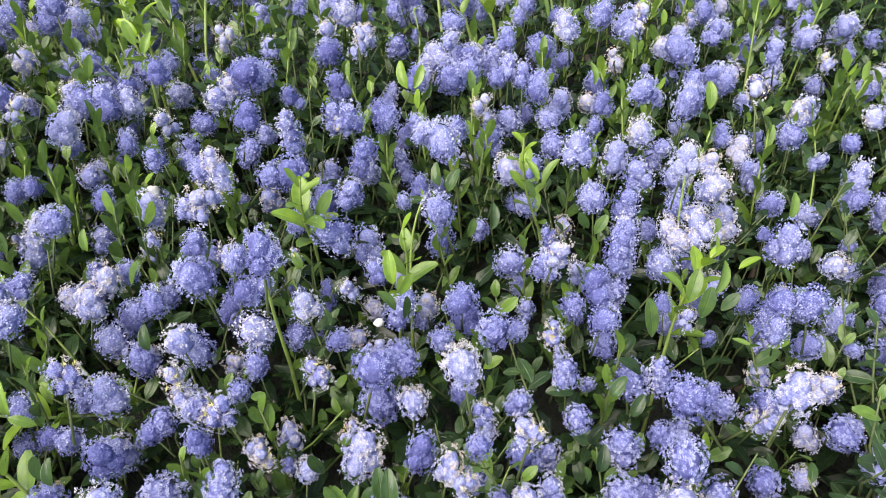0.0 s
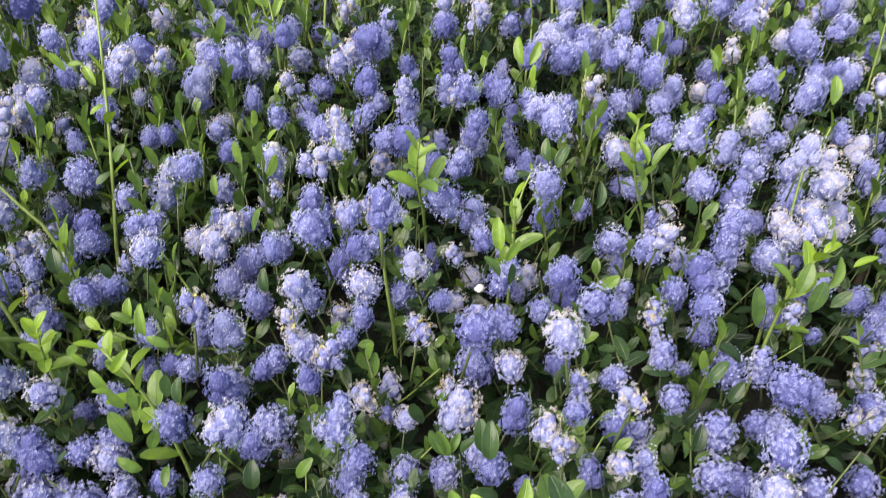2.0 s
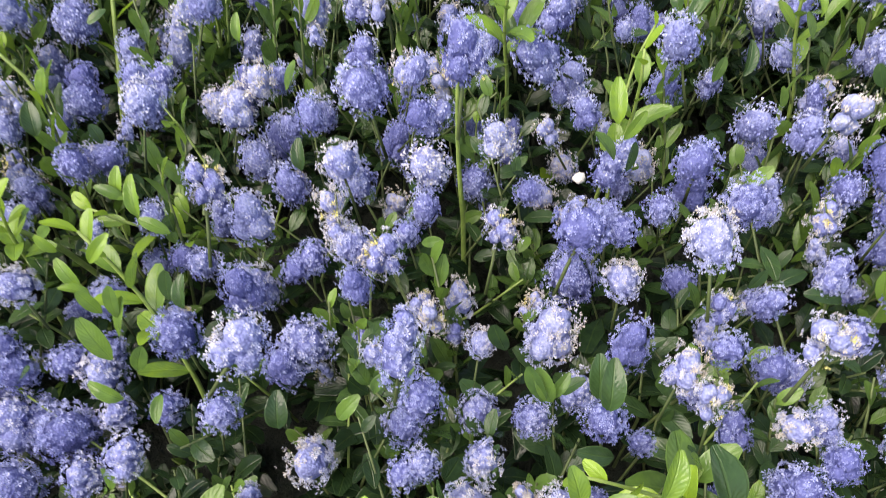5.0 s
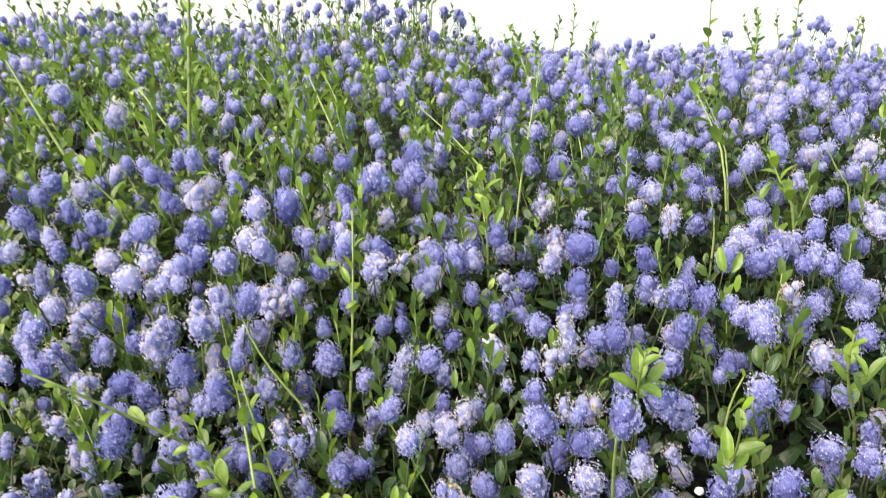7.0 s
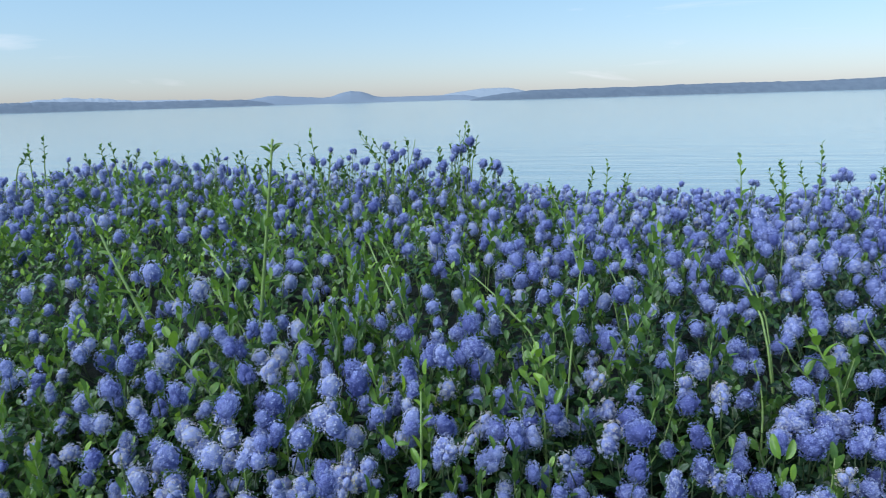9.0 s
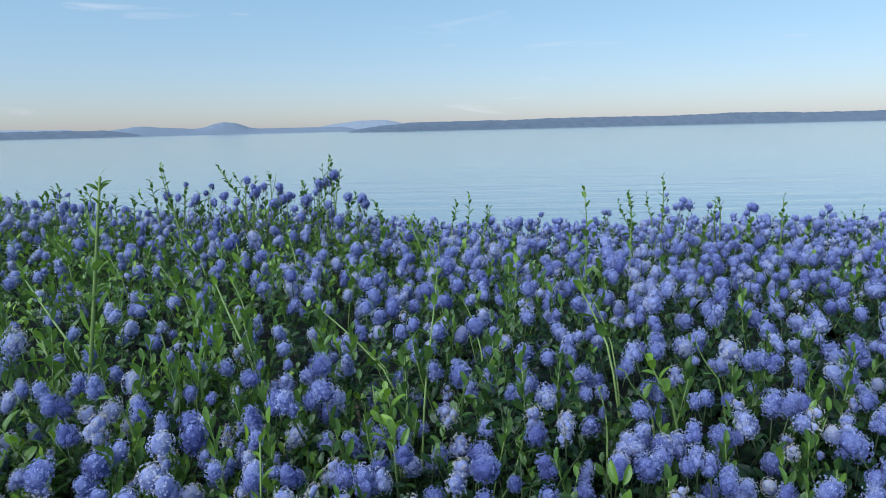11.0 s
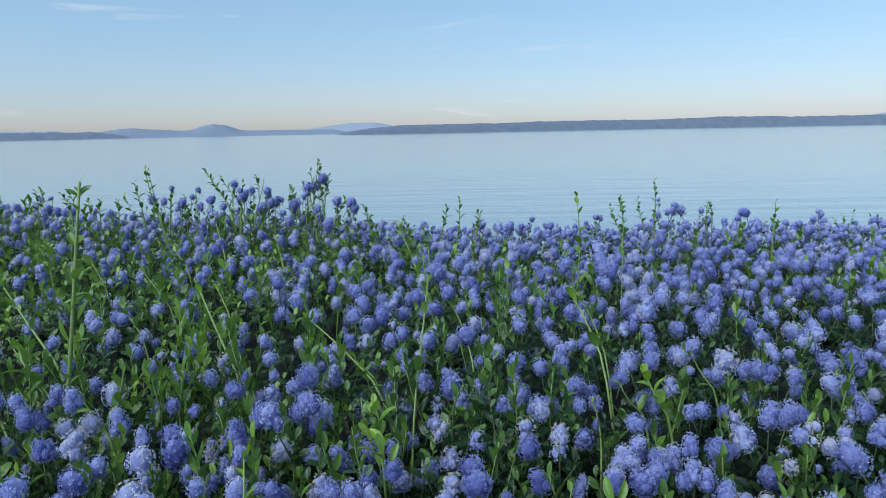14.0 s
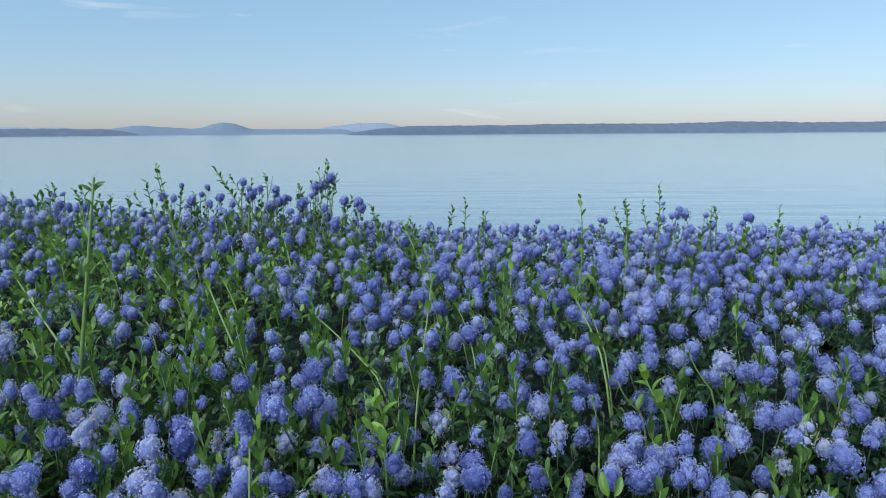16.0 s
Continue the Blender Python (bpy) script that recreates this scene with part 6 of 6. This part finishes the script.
def hollow(x, y):
    """1 in the middle of an open place, 0 outside."""
    return max(0.0, max(1 - ((x - a) ** 2 + (y - b) ** 2) / (c * c) for a, b, c in HOLLOWS))


AREA = (-2.5, 2.5, -0.12, 2.85)
NAMES = ["blue"] * 52 + ["pale"] * 26 + ["white"] * 9 + ["cone"] * 6 + ["faded"] * 3 + ["yellow"] * 2 + ["cone_pale"]


def greener(x, y):
    """Where leaves outnumber flowers, 0 to 1."""
    g = 0.5 + 0.9 * noise.noise((x * 2.6 + 5, y * 2.6, 0.3))
    g += 0.75 * math.exp(-((x + 0.9) / 0.38) ** 2 - ((y - 1.25) / 0.33) ** 2) - 0.25 * math.exp(-((x - 0.6) / 0.5) ** 2 - ((y - 1.3) / 0.5) ** 2)
    g += 0.3 * math.exp(-((x + 0.8) / 0.5) ** 2 - ((y - 1.3) / 0.5) ** 2)
    g -= 0.2 * min(1.0, max(0.0, (x + 0.1) / 0.4)) * min(1.0, max(0.0, (y - 0.5) / 0.3))
    g -= 0.5 * math.exp(-((x + 0.5) / 0.35) ** 2 - ((y - 0.66) / 0.22) ** 2)
    return min(1.0, max(0.0, g))


for trial in range(30000):
    x, y = rng.uniform(AREA[0], AREA[1]), rng.uniform(AREA[2], AREA[3])
    if trial > 16000:
        x, y = rng.normal(-0.05, 0.36), rng.normal(0.38, 0.27)
    if hollow(x, y) > 0 or (y < 0.32 and rng.random() < 0.4):
        continue
    if abs(x) > 0.75 + 0.72 * max(y, 0) or rng.random() < 0.65 * greener(x, y) * min(1.0, 0.4 + y * 0.6):
        continue
    gap = 0.031 if y < 0.5 else 0.039 if y < 0.95 else 0.041 if y < 1.3 else 0.038
    z = float(canopy(x, y)) + (rng.normal(-0.022, 0.024) if y > 0.8 else rng.normal(-0.04, 0.022) if y > 0.45 else rng.uniform(-0.07, -0.018))
    z = min(z, float(canopy(x, y)) + 0.02)
    z = min(z, below_heads(x, y, z + 0.012))
    if crowded(x, y, z, gap * (0.88 if x < -0.15 and 0.45 < y < 0.95 else 1.0)):
        continue
    take(x, y, z)
    r = min(0.022, max(0.0075, rng.normal(0.0125 if y < 0.5 else 0.0140 if y < 1.2 else 0.0155, 0.0032)))
    if x < -0.2 and rng.random() < (0.62 if y < 1.0 else 0.35):
        bloom(("pale", "pale", "white", "cone_pale", "yellow")[rng.integers(5)], x, y, z, r)
        continue
    bloom(NAMES[rng.integers(58 if x > 0.1 and rng.random() < 0.25 else len(NAMES))], x, y, z, r)

for k, x, y, z, r in BLOOMS[PLACED:]:
    if y > 0.3 and rng.random() < 0.5 - 0.4 * greener(x, y):
        stand(x, y, z)

# flower heads: the ones nearest the path stand singly, those behind them are joined
single = [0] * COUNT
joined = [Heap() for _ in PLANTS]
for i in sorted(range(len(BLOOMS)), key=lambda i: math.hypot(BLOOMS[i][1] * 0.8, BLOOMS[i][2])):
    kind, x, y, z, r = BLOOMS[i]
    o = owner(x, y)
    lean = rng.normal(0, 14, 2)
    m = pose(x, y, z, lean[0] + 8, lean[1], rng.uniform(0, 360))
    d = math.hypot(x * 0.8, y)
    if single[o] < 300:
        single[o] += 1
        lod = 0 if d < 0.40 else 1 if d < 0.98 else 2
        part("flower_head", cluster_mesh(kind, int(rng.integers(9)), lod), PLANTS[o], "", m @ Matrix.Diagonal((r * 0.9, r * 0.9, r * rng.uniform(0.9, 1.2), 1)))
    else:
        lod = 1 if d < 0.7 else 2 if d < 1.6 else 3
        key, (v, f, s, t, u) = cluster_data(kind, int(rng.integers(9)), lod)
        w = (v * (0.93, 0.93, rng.uniform(0.95, 1.3))) @ np.array(m.to_3x3()).T * r + (x - CENTRES[o][0], y - CENTRES[o][1], z)
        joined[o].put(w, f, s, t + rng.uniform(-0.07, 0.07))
# twigs with leaves all through the top of the planting
leaves, twigs = [Heap() for _ in PLANTS], [Heap() for _ in PLANTS]
bins = {(o, d): [] for o in range(COUNT) for d in range(4)}
for _ in range(22000):
    x, y = rng.uniform(AREA[0], AREA[1]), rng.uniform(AREA[2], AREA[3])
    if abs(x) > 0.75 + 0.75 * max(y, 0) or (y > 0.95 and rng.random() < 0.62):
        continue
    o = owner(x, y)
    d = math.hypot(x * 0.8, y)
    g = greener(x, y)
    top = float(canopy(x, y)) + rng.normal(-0.035 if y > 0.8 else -0.056, 0.022) + 0.018 * g - 0.012 * min(1.0, max(0.0, (x + 0.1) / 0.3)) * (y > 0.5)
    young = rng.random() < 0.28 + 0.25 * g
    if young and y < 1.6 and rng.random() < 0.45:
        top += abs(rng.normal(0.008, 0.022))
    if y > 1.6 and rng.random() < 0.04:
        top += rng.uniform(0.02, 0.09)
    top = below_heads(x, y, top) - 0.09 * hollow(x, y)
    low = top - rng.uniform(0.07, 0.12)
    q0 = rng.random()
    lean = rng.normal(0, 0.035, 2)
    b, t = np.array([x - lean[0], y - lean[1], low]), np.array([x, y, top])
    tube(twigs[o], np.array([b, (b + t) / 2 + rng.normal(0, 0.004, 3), t]) - (*CENTRES[o], 0), np.array([0.0011, 0.0010, 0.0006]) * (1.0 if d < 0.8 else 0.8), 4 if d < 0.8 else 3, 1 if young and q0 < 0.2 else 0)
    n = int(rng.integers(7, 10)) if d < 0.75 else int(rng.integers(9, 13)) if d < 1.3 else int(rng.integers(7, 10))
    turn = rng.uniform(0, 6.28)
    for q in range(n):
        s = 0.2 + 0.8 * (q + 0.5) / n
        a = turn + q * 2.4
        up = 0.15 + (1.9 if young else 1.1) * s * s + rng.normal(0, 0.4)
        dirn = np.array([math.cos(a), math.sin(a), up])
        size = ((0.0215 if d > 0.6 else 0.0205) - 0.008 * max(0, s - 0.6) / 0.4) * rng.uniform(0.75, 1.2)
        # paler to the left and rear, darker right and near: brightness painted into tone
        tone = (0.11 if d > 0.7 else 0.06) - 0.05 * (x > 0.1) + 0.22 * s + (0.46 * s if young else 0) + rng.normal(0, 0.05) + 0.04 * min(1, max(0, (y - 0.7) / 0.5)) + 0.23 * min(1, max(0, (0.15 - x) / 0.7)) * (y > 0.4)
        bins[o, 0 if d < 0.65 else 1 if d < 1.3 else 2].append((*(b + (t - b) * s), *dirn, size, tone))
# young upright sprigs that push up between the flower heads
for trial in range(690):
    x, y = rng.uniform(-1.6, 1.5), rng.uniform(0.3, 2.1)
    lush = 560 <= trial < 620
    if trial >= 620:
        x, y = rng.uniform(-0.6, 0.6), rng.uniform(0.5, 0.95)
    if lush:
        x, y = rng.uniform(-1.0, -0.3), rng.uniform(0.42, 1.05)
    if abs(x) > 0.6 + 0.72 * y or (x > 0.1 and y > 0.6 and rng.random() < 0.45) or crowded(x, y, float(canopy(x, y)), 0.014):
        continue
    o = owner(x, y)
    d = math.hypot(x * 0.8, y)
    top = float(canopy(x, y)) + rng.uniform(0.0, 0.035) + (0.02 if lush else 0.0) + 0.014
    top = max(below_heads(x, y, top), top - 0.05)
    lean = rng.normal(0, 0.02, 2)
    b, t = np.array([x - lean[0], y - lean[1], top - 0.13]), np.array([x, y, top])
    tube(twigs[o], np.array([b, (b + t) / 2 + rng.normal(0, 0.003, 3), t]) - (*CENTRES[o], 0), [0.0012, 0.0011, 0.0007], 5 if d < 0.9 else 3, 0 if d < 0.6 else 1)
    n, turn = int(rng.integers(9, 13)), rng.uniform(0, 6.28)
    for q in range(n):
        s = 0.22 + 0.78 * (q + 0.5) / n
        a = turn + q * 2.5
        dirn = np.array([math.cos(a), math.sin(a), 1.2 + 1.8 * s ** 3 + rng.normal(0, 0.15)])
        bins[o, 3 if d < 1.3 else 1].append((*(b + (t - b) * s), *dirn, rng.uniform(0.022, 0.030) * (1.1 - 0.3 * s), (0.6 if lush else 0.48) + 0.28 * s + rng.normal(0, 0.06)))
# a lower storey of older leaves, darkened further to paint the shade below
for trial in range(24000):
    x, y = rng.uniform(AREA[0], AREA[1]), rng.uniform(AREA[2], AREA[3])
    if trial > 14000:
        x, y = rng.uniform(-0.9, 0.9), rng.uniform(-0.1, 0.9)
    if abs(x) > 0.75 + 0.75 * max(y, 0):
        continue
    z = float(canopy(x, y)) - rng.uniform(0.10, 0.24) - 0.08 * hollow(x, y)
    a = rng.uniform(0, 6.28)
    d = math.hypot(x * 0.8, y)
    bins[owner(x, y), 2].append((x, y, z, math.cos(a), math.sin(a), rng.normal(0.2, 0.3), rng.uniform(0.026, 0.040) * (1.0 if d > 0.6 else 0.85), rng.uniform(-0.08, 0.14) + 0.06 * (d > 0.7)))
# leaves and flower heads over the shoulders and sides, down to the foot
for trial in range(110000):
    x, y = rng.uniform(-2.9, 2.9), rng.uniform(-0.65, 3.3)
    k = float(skirt(x, y))
    inside_top = k > 0.999 and abs(x) <= 0.75 + 0.75 * max(y, 0) and -0.12 < y < 2.85
    if k < 0.04 or inside_top or rng.random() > (min(1.0, 0.3 / k) if k < 0.9 else 0.14):
        continue
    o = owner(x, y)
    z = float(bank(y)) * (1 - k) + float(canopy(x, max(y, -0.1))) * k - rng.uniform(0.02, 0.08) * (0.4 + k)
    a = rng.uniform(0, 6.28)
    bins[o, 2].append((x, y, z, math.cos(a), math.sin(a), rng.normal(0.7, 0.4), rng.uniform(0.035, 0.055) * (1.9 - 0.9 * k), rng.uniform(0.15, 0.6)))
    if rng.random() < ((0.4 if y < 1.0 else 0.22) if k > 0.9 else 0.08):
        key, (v, f, s, t, u) = cluster_data("blue" if rng.random() < 0.75 else "pale", int(rng.integers(9)), 3)
        r = rng.uniform(0.012, 0.018)
        joined[o].put(v * r + (x - CENTRES[o][0], y - CENTRES[o][1], z + 0.02 + 0.03 * k), f, s, t)
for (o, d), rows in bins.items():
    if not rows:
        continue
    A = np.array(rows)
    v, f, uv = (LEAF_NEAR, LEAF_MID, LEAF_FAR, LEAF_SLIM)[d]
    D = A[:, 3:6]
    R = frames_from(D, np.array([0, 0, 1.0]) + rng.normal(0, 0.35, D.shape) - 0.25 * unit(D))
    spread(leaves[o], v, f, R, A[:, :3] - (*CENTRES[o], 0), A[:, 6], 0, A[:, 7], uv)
for o in range(COUNT):
    if joined[o].n:
        ob = part("blossom", joined[o].mesh("blossom", [PETAL, TWIG, ANTHER], True), PLANTS[o], "crowded small blue flower heads", Matrix.Translation((*CENTRES[o], 0)))
        ob["kind"] = "stuff"
for o in range(COUNT):
    ob = part("foliage", leaves[o].mesh("foliage", [LEAF], True), PLANTS[o], "small oval glossy green leaves", Matrix.Translation((*CENTRES[o], 0)))
    ob["kind"] = "stuff"
    ob = part("twig", twigs[o].mesh("twig", [TWIG, STEM], True), PLANTS[o], "thin green twigs", Matrix.Translation((*CENTRES[o], 0)))
    ob["kind"] = "stuff"

# stand-in sheet for inner twigs below the leaves, painted shade-dark, down to the ground
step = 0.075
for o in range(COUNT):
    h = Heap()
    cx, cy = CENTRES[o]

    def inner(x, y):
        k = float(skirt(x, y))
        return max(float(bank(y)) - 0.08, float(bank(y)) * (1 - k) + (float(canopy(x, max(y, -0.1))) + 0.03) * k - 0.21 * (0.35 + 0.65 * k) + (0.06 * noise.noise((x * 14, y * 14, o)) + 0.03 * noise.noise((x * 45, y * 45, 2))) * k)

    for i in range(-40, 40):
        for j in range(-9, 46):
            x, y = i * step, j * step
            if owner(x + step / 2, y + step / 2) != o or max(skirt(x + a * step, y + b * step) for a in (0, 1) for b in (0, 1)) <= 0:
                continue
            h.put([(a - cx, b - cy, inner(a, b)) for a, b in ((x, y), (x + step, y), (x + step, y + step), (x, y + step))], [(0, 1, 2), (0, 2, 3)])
    ob = part("inner_shade", h.mesh("inner_shade", [CROWN_SHADE], False), PLANTS[o], "near-black sheet standing in for shaded inner twigs", Matrix.Translation((cx, cy, 0)))

# woody limbs from the ground up into the crown
for o, (cx, cy) in enumerate(CENTRES):
    for i in range(11):
        a = i * 2.4 + o
        reach = 0.25 + 0.6 * ((i * 0.618) % 1)
        ex, ey = cx + reach * math.cos(a), max(0.02, cy + reach * math.sin(a))
        ez = float(canopy(ex, ey)) - 0.16
        h = Heap()
        pts = [((cx + (ex - cx) * s ** 1.5 + 0.02 * math.sin(7 * s + i)) - cx, (cy + (ey - cy) * s ** 1.5 + 0.02 * math.cos(6 * s + i)) - cy, -0.03 + (ez + 0.03) * s) for s in np.linspace(0, 1, 9)]
        tube(h, pts, 0.020 * (1 - np.linspace(0, 0.82, 9)), 7)
        part("limb", h.mesh("limb", [WOOD], True), PLANTS[o], "", Matrix.Translation((cx, cy, 0)))

# the leafy shoots, each with its own leaves
for base, tip, count, size, tone, bend, thick in SHOOTS:
    b, t = np.array(base, float), np.array(tip, float)
    if b[1] > 1.5:
        size, tone, thick = size * 0.85, tone - 0.1, thick * 1.35
    o = owner(b[0], b[1])
    side = unit(np.cross(t - b, rng.normal(size=3)))
    ss = np.linspace(-0.35, 1, 8)
    pts = np.array([b + (t - b) * s + side * bend * math.sin(2.2 * s) for s in ss])
    pts[:, 2] -= 0.07 * np.maximum(0, -ss / 0.35) ** 1.5
    h = Heap()
    tube(h, pts - b, 0.85 * thick * np.linspace(1.25, 0.6, 8), 6)
    stem = part("shoot", h.mesh("shoot", [STEM], True), PLANTS[o], "light green leafy shoot" if count else "bare green stem", Matrix.Translation(b))
    axis = unit(t - b)
    turn = rng.uniform(0, 6.28)
    for q in range(count):
        s = 0.12 + 0.9 * q / max(1, count - 1) if count > 1 else 1.0
        s = min(s, 1.0)
        p = np.array([np.interp(s, ss, pts[:, k]) for k in range(3)]) - b
        a = turn + q * 2.5
        e1 = unit(np.cross(axis, (0.3, 0.8, 0.4)))
        e2 = np.cross(axis, e1)
        out = e1 * math.cos(a) + e2 * math.sin(a)
        dirn = out + axis * (0.8 + 0.7 * s ** 3)
        R = frames_from(dirn[None], (axis * 0.8 - out * 0.2 + (0, 0, 0.7))[None])[0]
        k = size * (1.05 - 0.45 * max(0, s - 0.55) / 0.45) * rng.uniform(0.85, 1.15)
        lf = new("leaf", leaf_mesh(int(rng.integers(3)), round(min(0.95, tone - 0.08 + 0.16 * s), 1)))
        lf.parent = stem
        lf.matrix_basis = Matrix.Translation(p) @ Matrix(R.tolist()).to_4x4() @ Matrix.Scale(float(k), 4)


for base, tip, tone, width in BLADES:
    b, t = np.array(base, float), np.array(tip, float)
    k = float(np.linalg.norm(t - b))
    R = frames_from((t - b)[None], np.array([[rng.normal(0, 0.3), -0.5 + rng.normal(0, 0.3), 0.9]]))[0]
    part("leaf", leaf_mesh(int(rng.integers(3)), round(tone, 1)), PLANTS[owner(b[0], b[1])], "", Matrix.Translation(b) @ Matrix(R.tolist()).to_4x4() @ Matrix.Diagonal((k * width * 0.60, k * 0.76, k, 1)))


def white_petal(x, y, z, r):
    """A pale cupped petal caught between the leaves."""
    v, f = ball_piece(8, 12)
    v = v * (1.0, 0.8, 0.9)
    v[:, 2] *= np.where(v[:, 2] > 0, 1.0, 0.6)
    v[:, 0] += 0.18 * v[:, 2] ** 2
    v *= (1 + 0.08 * np.sin(5 * np.arctan2(v[:, 1], v[:, 0])))[:, None]
    ob = new("fallen_petal", mesh_from("fallen_petal", v * r, f, [WHITE], smooth=True))
    ob.matrix_basis = pose(x, y, z, 20, 10, 35)
    tagged(ob, "small white cupped petal caught among the leaves", "petal", "white petals on the shrub")


white_petal(-0.176, 0.579, 1.306, 0.0082)
white_petal(0.016, 0.433, 1.252, 0.0046)
white_petal(-0.352, 0.299, 1.306, 0.0048)
